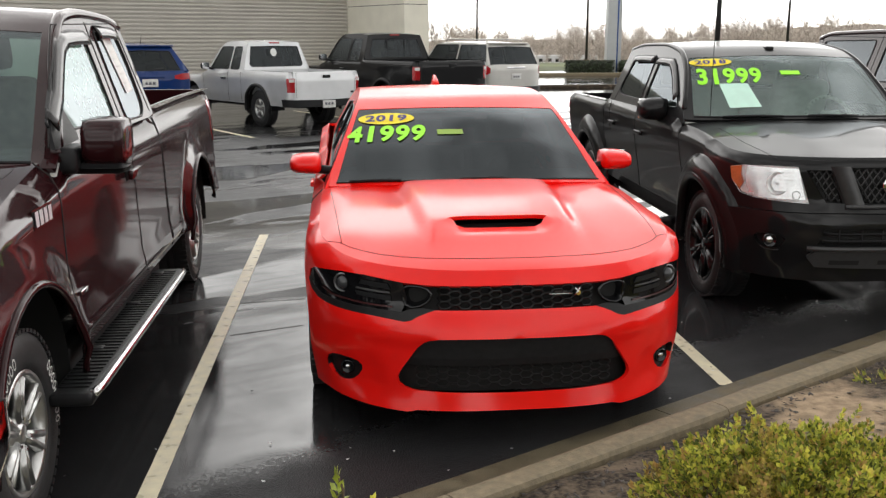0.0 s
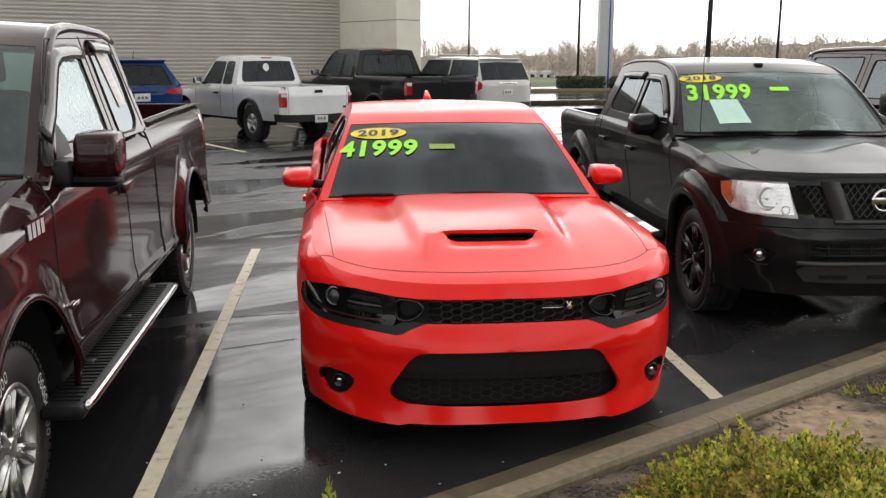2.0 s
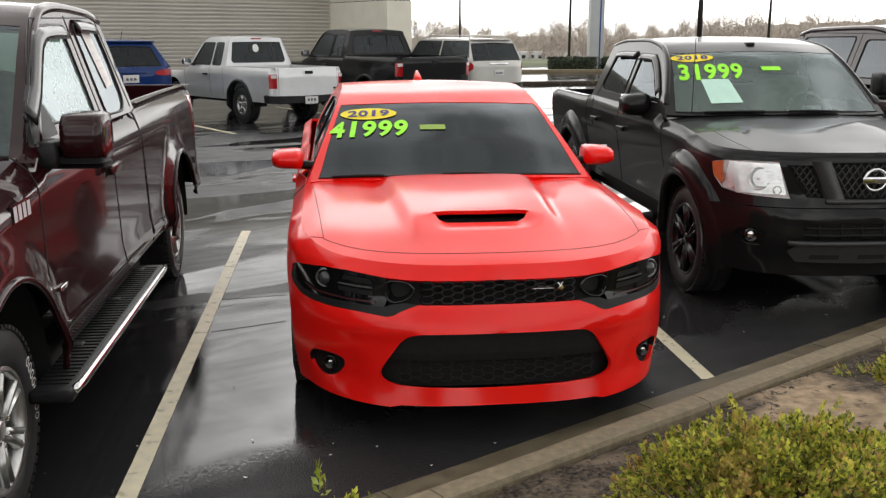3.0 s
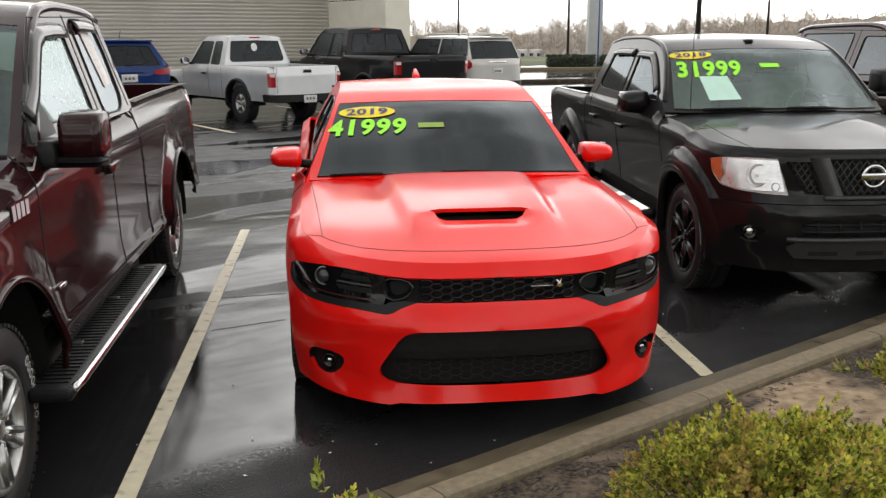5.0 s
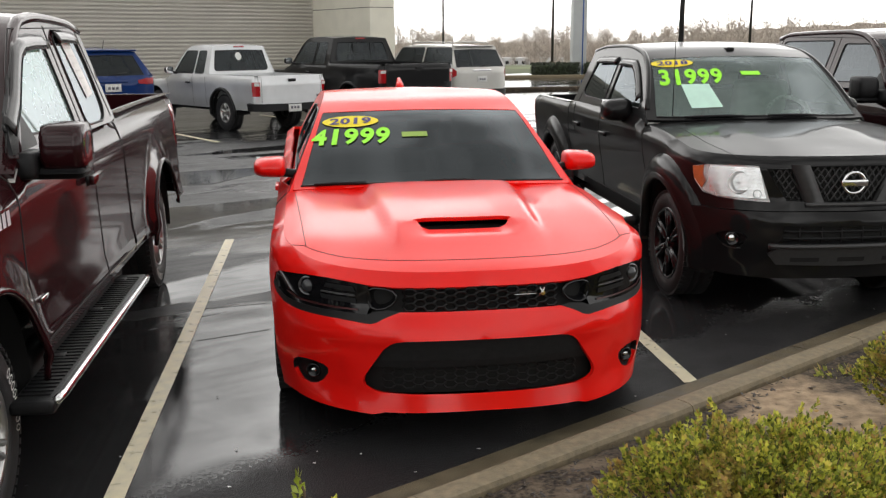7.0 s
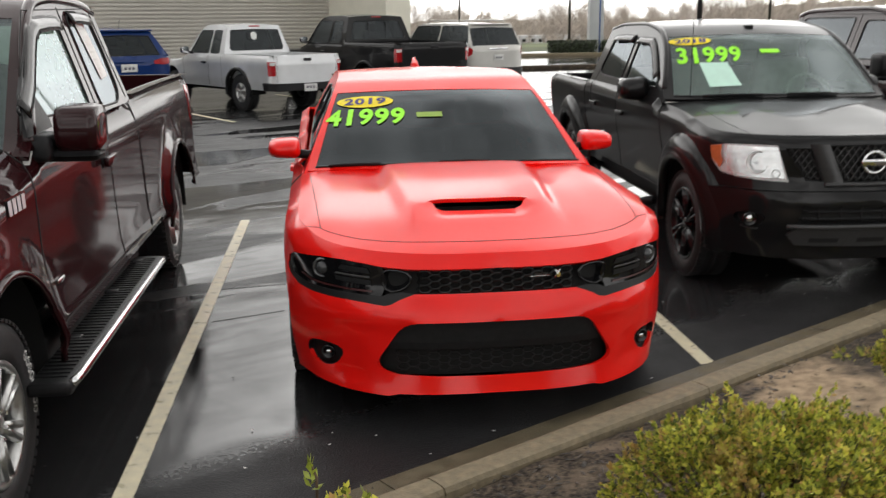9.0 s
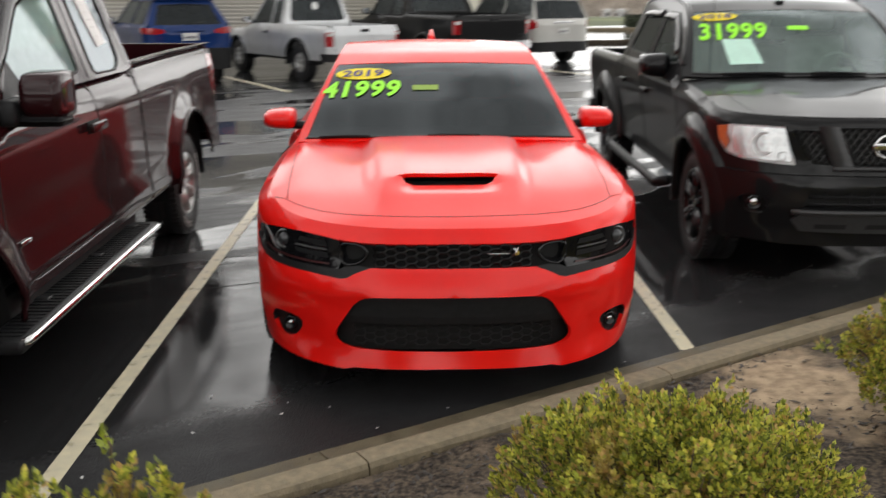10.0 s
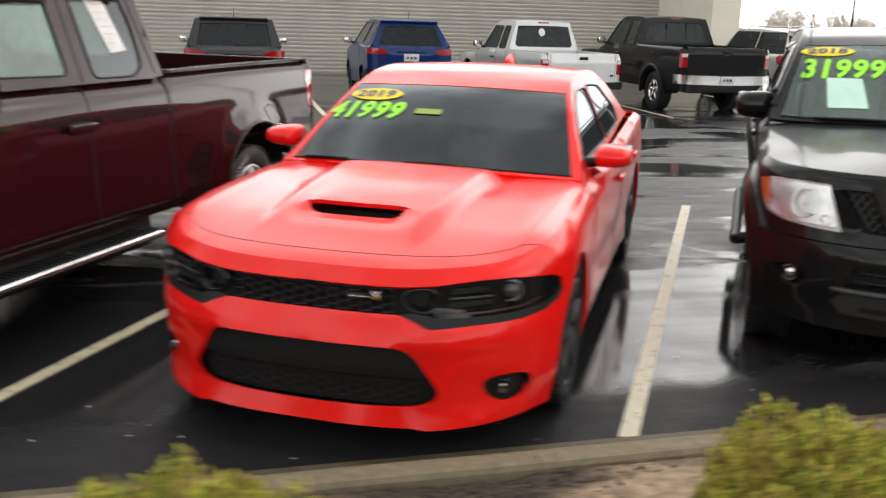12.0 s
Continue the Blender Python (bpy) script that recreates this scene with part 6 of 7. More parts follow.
# ---- ground, kerb, lines, building ----
def wet_asphalt():
    m = bpy.data.materials.new("wet_asphalt")
    m.use_nodes = True
    nt = m.node_tree
    b = nt.nodes["Principled BSDF"]
    tc = nt.nodes.new("ShaderNodeTexCoord")

    def noise_node(scale, detail=6, dist=0.0):
        n = nt.nodes.new("ShaderNodeTexNoise")
        n.inputs["Scale"].default_value, n.inputs["Detail"].default_value, n.inputs["Distortion"].default_value = scale, detail, dist
        nt.links.new(tc.outputs["Object"], n.inputs["Vector"])
        return n.outputs[0]

    def ramp(src, a, b2, c, d):
        r = nt.nodes.new("ShaderNodeMapRange")
        r.inputs[1].default_value, r.inputs[2].default_value, r.inputs[3].default_value, r.inputs[4].default_value = a, b2, c, d
        nt.links.new(src, r.inputs[0])
        return r.outputs[0]

    def mixed(f, c0, c1):
        x = nt.nodes.new("ShaderNodeMix")
        x.data_type = "RGBA"
        nt.links.new(f, x.inputs[0])
        x.inputs[6].default_value, x.inputs[7].default_value = (*c0, 1), (*c1, 1)
        return x.outputs[2]
    # standing water lies in the bays, away from the kerb, and in patches over the aisle
    sep = nt.nodes.new("ShaderNodeSeparateXYZ")
    nt.links.new(tc.outputs["Object"], sep.inputs[0])

    def calc(op, p, q):
        n = nt.nodes.new("ShaderNodeMath")
        n.operation = op
        for i, c in enumerate((p, q)):
            if isinstance(c, (int, float)):
                n.inputs[i].default_value = c
            else:
                nt.links.new(c, n.inputs[i])
        return n.outputs[0]
    away = calc("SUBTRACT", calc("MULTIPLY", sep.outputs[1], UX), calc("MULTIPLY", sep.outputs[0], UY))
    edge = calc("ADD", calc("ADD", away, calc("MULTIPLY", noise_node(1.3, 5, .4), 1.1)), calc("MULTIPLY", noise_node(48, 3), .34))
    bays = ramp(edge, 1.58, 1.86, 0, 1)
    along = calc("ADD", calc("MULTIPLY", sep.outputs[0], UX), calc("MULTIPLY", sep.outputs[1], UY))
    drawn = nt.nodes.new("ShaderNodeCombineXYZ")          # runs of water drawn out along the rows
    nt.links.new(calc("MULTIPLY", along, .34), drawn.inputs[0])
    nt.links.new(calc("MULTIPLY", away, 1.15), drawn.inputs[1])
    runs = nt.nodes.new("ShaderNodeTexNoise")
    runs.inputs["Scale"].default_value, runs.inputs["Detail"].default_value, runs.inputs["Distortion"].default_value = 1.0, 8, .8
    nt.links.new(drawn.outputs[0], runs.inputs["Vector"])
    patch = ramp(runs.outputs[0], .47, .53, 0, 1)
    fade = calc("MULTIPLY", ramp(away, 2.2, 3.6, 0, 1), ramp(away, 13, 17, 1, .15))
    dry = calc("MULTIPLY", fade, calc("SUBTRACT", 1.0, patch))
    wet = calc("MULTIPLY", bays, calc("SUBTRACT", 1.0, calc("MULTIPLY", dry, .72)))
    fine = nt.nodes.new("ShaderNodeTexNoise")             # narrow ragged streaks inside the runs
    stretch = nt.nodes.new("ShaderNodeVectorMath")
    stretch.operation = "MULTIPLY"
    stretch.inputs[1].default_value = (2.2, 4.5, 1)
    nt.links.new(drawn.outputs[0], stretch.inputs[0])
    nt.links.new(stretch.outputs[0], fine.inputs["Vector"])
    fine.inputs["Scale"].default_value, fine.inputs["Detail"].default_value, fine.inputs["Distortion"].default_value = 1.0, 9, 1.4
    streak = calc("ADD", calc("MULTIPLY", ramp(fine.outputs[0], .44, .54, -.42, .10), ramp(away, 1.6, 3.4, .25, 1)), 1.0)
    film = calc("MULTIPLY", calc("MULTIPLY", ramp(runs.outputs[0], .40, .60, .70, 1.14), ramp(noise_node(2.4, 8, .8), .36, .62, .68, 1.2)), streak)
    nt.links.new(calc("MULTIPLY", ramp(wet, 0, 1, .25, .44), film), b.inputs["Specular IOR Level"])
    nt.links.new(mixed(noise_node(90, 4), (.008, .008, .009), (.034, .034, .035)), b.inputs["Base Color"])
    nt.links.new(ramp(wet, 0, 1, .50, .06), b.inputs["Roughness"])
    b.inputs["IOR"].default_value = 1.40
    vor = nt.nodes.new("ShaderNodeTexVoronoi")
    vor.inputs["Scale"].default_value = 130
    nt.links.new(tc.outputs["Object"], vor.inputs["Vector"])
    bp = nt.nodes.new("ShaderNodeBump")
    bp.inputs["Distance"].default_value = .004
    nt.links.new(ramp(wet, 0, 1, .5, .03), bp.inputs["Strength"])
    nt.links.new(vor.outputs["Distance"], bp.inputs["Height"])
    b2 = nt.nodes.new("ShaderNodeBump")
    b2.inputs["Distance"].default_value, b2.inputs["Strength"].default_value = .02, .05
    nt.links.new(noise_node(3.0, 3), b2.inputs["Height"])
    nt.links.new(bp.outputs[0], b2.inputs["Normal"])
    nt.links.new(b2.outputs[0], b.inputs["Normal"])
    return m


ASPHALT = wet_asphalt()
GUTTER = shader("wet_gutter", (.122, .102, .065), .55, spec=.3, noise_scale=9, noise_amount=.34, bump=.4, bump_scale=140, rough_var=.2)
CONCRETE = shader("kerb_concrete", (.215, .176, .116), .75, spec=.3, noise_scale=26, noise_amount=.26, bump=.4, bump_scale=120, rough_var=.15)
LINE = shader("line_paint", (.66, .60, .42), .4, noise_scale=14, noise_amount=.16, bump=.3, bump_scale=200, rough_var=.2)


def bed_material():
    """Dark mulch with patches of bare tan earth."""
    m = shader("mulch_soil", (.05, .04, .035), .8, spec=.2, noise_scale=8, noise_amount=.6, bump=.55, bump_scale=70)
    nt = m.node_tree
    b = nt.nodes["Principled BSDF"]
    tc = nt.nodes.new("ShaderNodeTexCoord")

    def noise_node(scale, detail):
        n = nt.nodes.new("ShaderNodeTexNoise")
        n.inputs["Scale"].default_value, n.inputs["Detail"].default_value = scale, detail
        nt.links.new(tc.outputs["Object"], n.inputs["Vector"])
        return n.outputs[0]

    def ramp(src, lo, hi):
        r = nt.nodes.new("ShaderNodeMapRange")
        r.inputs[1].default_value, r.inputs[2].default_value = lo, hi
        nt.links.new(src, r.inputs[0])
        return r.outputs[0]

    def mixed(f, c0, c1):
        x = nt.nodes.new("ShaderNodeMix")
        x.data_type = "RGBA"
        nt.links.new(f, x.inputs[0])
        for s, c in ((6, c0), (7, c1)):
            if isinstance(c, tuple):
                x.inputs[s].default_value = (*c, 1)
            else:
                nt.links.new(c, x.inputs[s])
        return x.outputs[2]
    mulch = mixed(ramp(noise_node(46, 8), .38, .70), (.014, .011, .009), (.115, .088, .062))
    mulch = mixed(ramp(noise_node(5, 7), .54, .70), mulch, (.16, .122, .085))
    earth = mixed(ramp(noise_node(14, 6), .35, .65), (.21, .155, .10), (.40, .30, .195))
    dist = nt.nodes.new("ShaderNodeVectorMath")
    dist.operation = "DISTANCE"
    nt.links.new(tc.outputs["Object"], dist.inputs[0])
    dist.inputs[1].default_value = (1.70, .48, .13)
    add = nt.nodes.new("ShaderNodeMath")
    add.operation = "MULTIPLY_ADD"
    add.inputs[1].default_value = 1.5
    nt.links.new(noise_node(3.2, 6), add.inputs[0])
    nt.links.new(dist.outputs["Value"], add.inputs[2])
    bare = ramp(add.outputs[0], 1.24, 0.96)
    nt.links.new(mixed(bare, mulch, earth), b.inputs["Base Color"])
    return m


SOIL = bed_material()
GRASS = shader("far_grass", (.10, .12, .04), .9, noise_scale=.15, noise_amount=.4)
SIDING = shader("metal_siding", (.50, .475, .425), .45, metal=.0, noise_scale=1.5, noise_amount=.06)
STUCCO = shader("cream_panel", (.74, .71, .60), .7, noise_scale=2, noise_amount=.05, bump=.1, bump_scale=150)
POLE = shader("dark_pole", (.03, .028, .028), .5, noise_scale=5, noise_amount=.2)
PYLON = shader("pale_pylon", (.50, .52, .52), .45, noise_scale=2, noise_amount=.06)
BLUESTRIPE = shader("blue_stripe", (.03, .12, .45), .4)


def far_z(x, y):
    """The land falls away beyond the lot."""
    d = math.hypot(x, y)
    return 0 if d < 60 else -4.6 * blend(0, 1, (d - 60) / 130)


bm = bmesh.new()
rings = [0, 4, 9, 16, 26, 40, 55, 62, 75, 95, 120, 150, 200, 300, 600, 1500, 4000]
prev = None
for r in rings:
    ring = [bm.verts.new((r * math.cos(2 * math.pi * i / 48), r * math.sin(2 * math.pi * i / 48), far_z(r, 0))) for i in range(48)] if r else [bm.verts.new((0, 0, 0))]
    if prev:
        for i in range(48):
            if len(prev) == 1:
                bm.faces.new((prev[0], ring[i], ring[(i + 1) % 48]))
            else:
                bm.faces.new((prev[i], ring[i], ring[(i + 1) % 48], prev[(i + 1) % 48]))
    prev = ring
ground = part("ground", bm, ASPHALT, None)
tagged(ground, "wet black asphalt car park with puddles", "ground", kind="structure")

# kerb along the row: k runs along it, w across towards the planting bed
K0 = Vector((-.285, .169, 0))
KD, KW = Vector((.848, .530, 0)), Vector((.530, -.848, 0))


def kerb_at(k, w, z):
    return K0 + KD * k + KW * w + Vector((0, 0, z))


kerb = thing("kerb", "weathered concrete kerb with gutter along the planting bed", "kerb", kind="structure")
k = -12.6
while k < 16:
    n = 1.55
    for nm, mat, prof in (("gutter_slab", GUTTER, [(-.060, .005), (.05, .007), (.19, .013), (.222, .02), (.222, -.05), (-.060, -.05)]),
                          ("kerb_stone", CONCRETE, [(.224, -.05), (.226, .02), (.236, .08), (.250, .128), (.264, .146), (.284, .152), (.352, .152), (.370, .147), (.380, .128), (.382, -.05)])):
        bm = bmesh.new()
        cuts = 10
        lines = []
        for c in range(cuts + 1):
            kk = k + .003 + (n - .006) * c / cuts
            lines.append([bm.verts.new(kerb_at(kk, w + .004 * noise.noise(Vector((kk * 2, w * 9, 5))), z + (.004 * noise.noise(Vector((kk * 1.5, w * 6, 1))) if z > 0 else 0))) for w, z in prof])
        for a, b in zip(lines, lines[1:]):
            for i in range(len(prof)):
                j = (i + 1) % len(prof)
                bm.faces.new((a[i], b[i], b[j], a[j]))
        bm.faces.new(lines[0])
        bm.faces.new(lines[-1][::-1])
        bmesh.ops.recalc_face_normals(bm, faces=bm.faces)
        part(nm, bm, mat, kerb, smooth=False)
    k += n

def bed_z(k, w):
    return .118 + .095 * min(1, (w - .38) / 1.5) + .025 * noise.noise(Vector((k * 1.3, w * 1.3, 0))) + .014 * noise.noise(Vector((k * 7, w * 7, 3)))


bm = bmesh.new()
cols, rows_n = 160, 44
grid = [[None] * (rows_n + 1) for _ in range(cols + 1)]
for i in range(cols + 1):
    for j in range(rows_n + 1):
        k, w = -9 + 22 * i / cols, .378 + 6 * (j / rows_n) ** 1.4
        h = bed_z(k, w)
        grid[i][j] = bm.verts.new(kerb_at(k, w, h if j else h - .02))
for i in range(cols):
    for j in range(rows_n):
        bm.faces.new((grid[i][j], grid[i][j + 1], grid[i + 1][j + 1], grid[i + 1][j]))
bmesh.ops.recalc_face_normals(bm, faces=bm.faces)
tagged(part("planting_bed", bm, SOIL), "dark mulch and bare tan soil bed behind the kerb", "planting bed", kind="structure")


def stripe(x0, y0, x1, y1, w=.085, z=.004):
    d = Vector((x1 - x0, y1 - y0, 0)).normalized()
    q = Vector((d.y, -d.x, 0)) * w / 2
    bm = bmesh.new()
    n = max(2, int(math.hypot(x1 - x0, y1 - y0) / .1))
    rows_v = []
    for i in range(n + 1):
        p = Vector((x0 + (x1 - x0) * i / n, y0 + (y1 - y0) * i / n, z))
        e = .004 * noise.noise(p * 9)
        rows_v.append((bm.verts.new(p - q * (1 + e * 10)), bm.verts.new(p + q * (1 - e * 10))))
    for a, b in zip(rows_v, rows_v[1:]):
        bm.faces.new((a[0], a[1], b[1], b[0]))
    return tagged(part("parking_line", bm, LINE, None, smooth=False), "worn pale yellow painted parking line on wet asphalt", "parking line", "parking lines", "structure")


stripe(-1.490, -.42, -1.572, 5.45)
stripe(1.318, 1.235, 1.225, 6.98)
stripe(4.12, 2.9, 4.05, 8.6)
stripe(-4.25, -2.0, -4.35, 3.9)
for uu in (1.75, 4.9, 8.5, 12.15):
    a, b = row(uu, 13.9), row(uu, 19.6)
    stripe(a.x, a.y, b.x, b.y, .10)

# building: ribbed metal wall and the cream pier at its end
WALL_N, PIER_U, PIER_N = 26.1, 13.7, 22.5
bm = bmesh.new()
u0, u1 = -34, PIER_U
prof = []
z = 0.0
while z < 4.7:
    prof += [(z, 0), (z + .046, 0), (z + .056, .055), (z + .104, .055)]
    z += .118
va = [bm.verts.new(row(u0, WALL_N - d, zz)) for zz, d in prof]
vb = [bm.verts.new(row(u1, WALL_N - d, zz)) for zz, d in prof]
for i in range(len(prof) - 1):
    bm.faces.new((va[i], vb[i], vb[i + 1], va[i + 1]))
siding = part("ribbed_siding", bm, SIDING, None, smooth=False)
bld = thing("building", "grey ribbed metal building with a cream panel pier", "building", kind="structure")
siding.parent = bld
bm = bmesh.new()
c = [row(u0, WALL_N + .01), row(u1, WALL_N + .01), row(u1, WALL_N + 20), row(u0, WALL_N + 20)]
lo = [bm.verts.new(p) for p in c]
hi = [bm.verts.new(p + Vector((0, 0, 4.82))) for p in c]
for i in range(4):
    bm.faces.new((lo[i], lo[(i + 1) % 4], hi[(i + 1) % 4], hi[i]))
bm.faces.new(hi)
part("building_core", bm, STUCCO, bld, smooth=False)
for z0, z1 in ((0, 2.83), (2.85, 5.1)):
    bm = bmesh.new()
    c = [row(PIER_U, PIER_N), row(PIER_U + .9, PIER_N), row(PIER_U + .9, WALL_N + 20), row(PIER_U, WALL_N + 20)]
    lo = [bm.verts.new(p + Vector((0, 0, z0))) for p in c]
    hi = [bm.verts.new(p + Vector((0, 0, z1))) for p in c]
    for i in range(4):
        bm.faces.new((lo[i], lo[(i + 1) % 4], hi[(i + 1) % 4], hi[i]))
    bm.faces.new(hi)
    bm.faces.new(lo[::-1])
    part("pier_panel", bm, STUCCO, bld, smooth=False)
bm = bmesh.new()
c = [row(PIER_U + .02, PIER_N + .02), row(PIER_U + .88, PIER_N + .02), row(PIER_U + .88, WALL_N), row(PIER_U + .02, WALL_N)]
lo = [bm.verts.new(p) for p in c]
hi = [bm.verts.new(p + Vector((0, 0, 5.05))) for p in c]
for i in range(4):
    bm.faces.new((lo[i], lo[(i + 1) % 4], hi[(i + 1) % 4], hi[i]))
part("pier_joint", bm, SEAM, bld, smooth=False)

# joints in the paving and small litter
for a, b in (((-1.69, 3.03), (-1.05, 3.155)), ((-1.46, 2.33), (-1.02, 2.515)), ((-3.2, 8.6), (.9, 10.9)), ((-4.2, 10.6), (2.5, 14.3))):
    pts = [Vector((a[0] + (b[0] - a[0]) * i / 12, a[1] + (b[1] - a[1]) * i / 12 + .002 * math.sin(i * 1.7), .001)) for i in range(13)]
    bm = bmesh.new()
    side = [(bm.verts.new(p + Vector((0, -.005, .001))), bm.verts.new(p + Vector((0, .005, .001)))) for p in pts]
    for p, q in zip(side, side[1:]):
        bm.faces.new((p[0], q[0], q[1], p[1]))
    tagged(part("paving_joint", bm, SEAM, None, smooth=False), "thin dark crack in the wet asphalt", "crack", "paving cracks", "structure")
rnd = random.Random(8)
bm, bm2 = bmesh.new(), bmesh.new()
for i in range(130):
    k, w = rnd.uniform(-2, 6), -abs(rnd.gauss(0, .9)) - .02
    p = kerb_at(k, w, .006)
    s, a = rnd.uniform(.005, .013), rnd.uniform(0, 6.28)
    d, e = Vector((math.cos(a), math.sin(a), .25)) * s, Vector((-math.sin(a), math.cos(a), .1)) * s * .6
    t = bm if rnd.random() < .45 else bm2
    t.faces.new([t.verts.new(p + v) for v in (d, e, -d * .8 + Vector((0, 0, .004)), -e)])
tagged(part("petal_litter", bm, PAPER, None, smooth=False), "tiny pale petals scattered on wet asphalt", "litter", kind="stuff")
tagged(part("leaf_litter", bm2, SEAM, None, smooth=False), "tiny dark leaf scraps scattered on wet asphalt", "litter", kind="stuff")
CHIP = shader("mulch_chip", (.034, .026, .020), .6, noise_scale=20, noise_amount=.5, spread=.8)
bm = bmesh.new()
for i in range(6500):
    k, w = rnd.uniform(-2.5, 6.5), .40 + abs(rnd.gauss(0, .8))
    p = kerb_at(k, w, 0)
    if (p - Vector((1.70, .48, 0))).length < .34 + .3 * noise.noise(p * 2.5) and rnd.random() < .93:
        continue
    p.z = bed_z(k, w) + .004
    s, a = rnd.choice((.006, .009, .012, .018, .026)) * rnd.uniform(.8, 1.2), rnd.uniform(0, 6.28)
    d, e = Vector((math.cos(a), math.sin(a), rnd.uniform(-.25, .25))) * s, Vector((-math.sin(a), math.cos(a), rnd.uniform(-.2, .2))) * s * rnd.uniform(.15, .45)
    up = Vector((0, 0, .003))
    q = [bm.verts.new(p + v) for v in (d, e, -d, -e)]
    r = bm.verts.new(p + up)
    for j in range(4):
        bm.faces.new((q[j], q[(j + 1) % 4], r))
tagged(part("mulch_chips", bm, CHIP, None, smooth=False), "dark shredded bark mulch behind the kerb", "mulch", kind="stuff")


# ---- far things ----
HEDGE = shader("hedge_leaf", (.030, .042, .018), .8, noise_scale=6, noise_amount=.5, spread=.5)
# distance haze is painted into these two pale wood colours
HAZED_BARK = shader("winter_wood", (.50, .44, .38), .9, noise_scale=.6, noise_amount=.3, spread=.4)
HAZED_WOODS = shader("winter_woods", (.45, .39, .33), .95, noise_scale=.35, noise_amount=.5)
WHITE = shader("trailer_white", (.75, .75, .74), .4, noise_scale=1, noise_amount=.05)

# field beyond the lot
bm = bmesh.new()
rows_v = []
for j, d in enumerate((0, 3, 8, 16, 30, 50, 80, 120, 170, 260, 420)):
    line = []
    for i in range(25):
        p = row(17 + i * 8 - 20, 0) + Vector((-UY, UX, 0)) * (38 + d)
        line.append(bm.verts.new((p.x, p.y, far_z(p.x, p.y) + (.10 if j else -.02) + .03 * noise.noise(p * .3))))
    rows_v.append(line)
for a, b in zip(rows_v, rows_v[1:]):
    for i in range(24):
        bm.faces.new((a[i], a[i + 1], b[i + 1], b[i]))
tagged(part("grass_field", bm, GRASS), "dull green and brown winter grass beyond the car park", "grass", kind="stuff")

# bare winter woods along the skyline
random.seed(11)
bm = bmesh.new()


def twig(a, b, r0, r1):
    d = (b - a).normalized()
    s = d.orthogonal().normalized()
    t = d.cross(s)
    lo = [bm.verts.new(a + (s * math.cos(k * 2.094) + t * math.sin(k * 2.094)) * r0) for k in range(3)]
    hi = [bm.verts.new(b + (s * math.cos(k * 2.094) + t * math.sin(k * 2.094)) * r1) for k in range(3)]
    for k in range(3):
        bm.faces.new((lo[k], lo[(k + 1) % 3], hi[(k + 1) % 3], hi[k]))


for i in range(880):
    az = radians(random.uniform(1.5, 47))
    d = random.uniform(165, 250)
    base = Vector((d * math.sin(az), d * math.cos(az), -4.6))
    tall = random.uniform(.75, 1.15) * (8.3 + 3.0 * noise.noise(Vector((az * 9, 0, 0))) + 2.5 * blend(0, 1, (az - .33) / .15)) * d / 190
    top_p = base + Vector((random.uniform(-.6, .6), 0, tall))
    tall *= .95
    twig(base, base.lerp(top_p, .92), .12, .02)
    for k in range(34):
        h = random.uniform(.25, .80)
        a = base.lerp(top_p, h)
        ang = random.uniform(0, 6.28)
        ln = tall * random.uniform(.10, .26)
        b = a + Vector((math.cos(ang) * ln * .8, math.sin(ang) * ln * .8, ln * random.uniform(.5, 1.0)))
        twig(a, b, .042, .016)
        for q in range(2):
            c = a.lerp(b, random.uniform(.3, .9))
            e = c + Vector((random.uniform(-1, 1), random.uniform(-1, 1), random.uniform(.1, .9))) * ln * .6
            twig(c, e, .024, .010)
tagged(part("bare_trees", bm, HAZED_BARK, None, smooth=False), "leafless brown winter trees along the skyline", "trees", kind="stuff")
bm = bmesh.new()
for d0, hh in ((262, 5.7), (238, 4.4), (205, 3.2), (180, 2.0)):
    prev = None
    for i in range(420):
        az = radians(-1 + 52 * i / 419)
        d = d0 + 5 * noise.noise(Vector((az * 40, d0, 0)))
        h = hh * (1 + .35 * noise.noise(Vector((az * 14, d0, 1))) + .14 * noise.noise(Vector((az * 110, d0, 2))) + .06 * random.random()) + 4.0 * blend(0, 1, (az - .34) / .12) * (d0 > 230)
        p = Vector((d * math.sin(az), d * math.cos(az), 0))
        q = p * (1 - 3 / d)
        cur = (bm.verts.new((q.x, q.y, -5)), bm.verts.new((p.x, p.y, -4.6 + h * .6)), bm.verts.new((p.x * 1.01, p.y * 1.01, -4.6 + h)), bm.verts.new((p.x * 1.03, p.y * 1.03, -5)))
        if prev:
            for k in range(3):
                bm.faces.new((prev[k], cur[k], cur[k + 1], prev[k + 1]))
        prev = cur
tagged(part("woodland", bm, HAZED_WOODS, None, smooth=False), "dense brown winter woodland in the distance", "woods", kind="stuff")


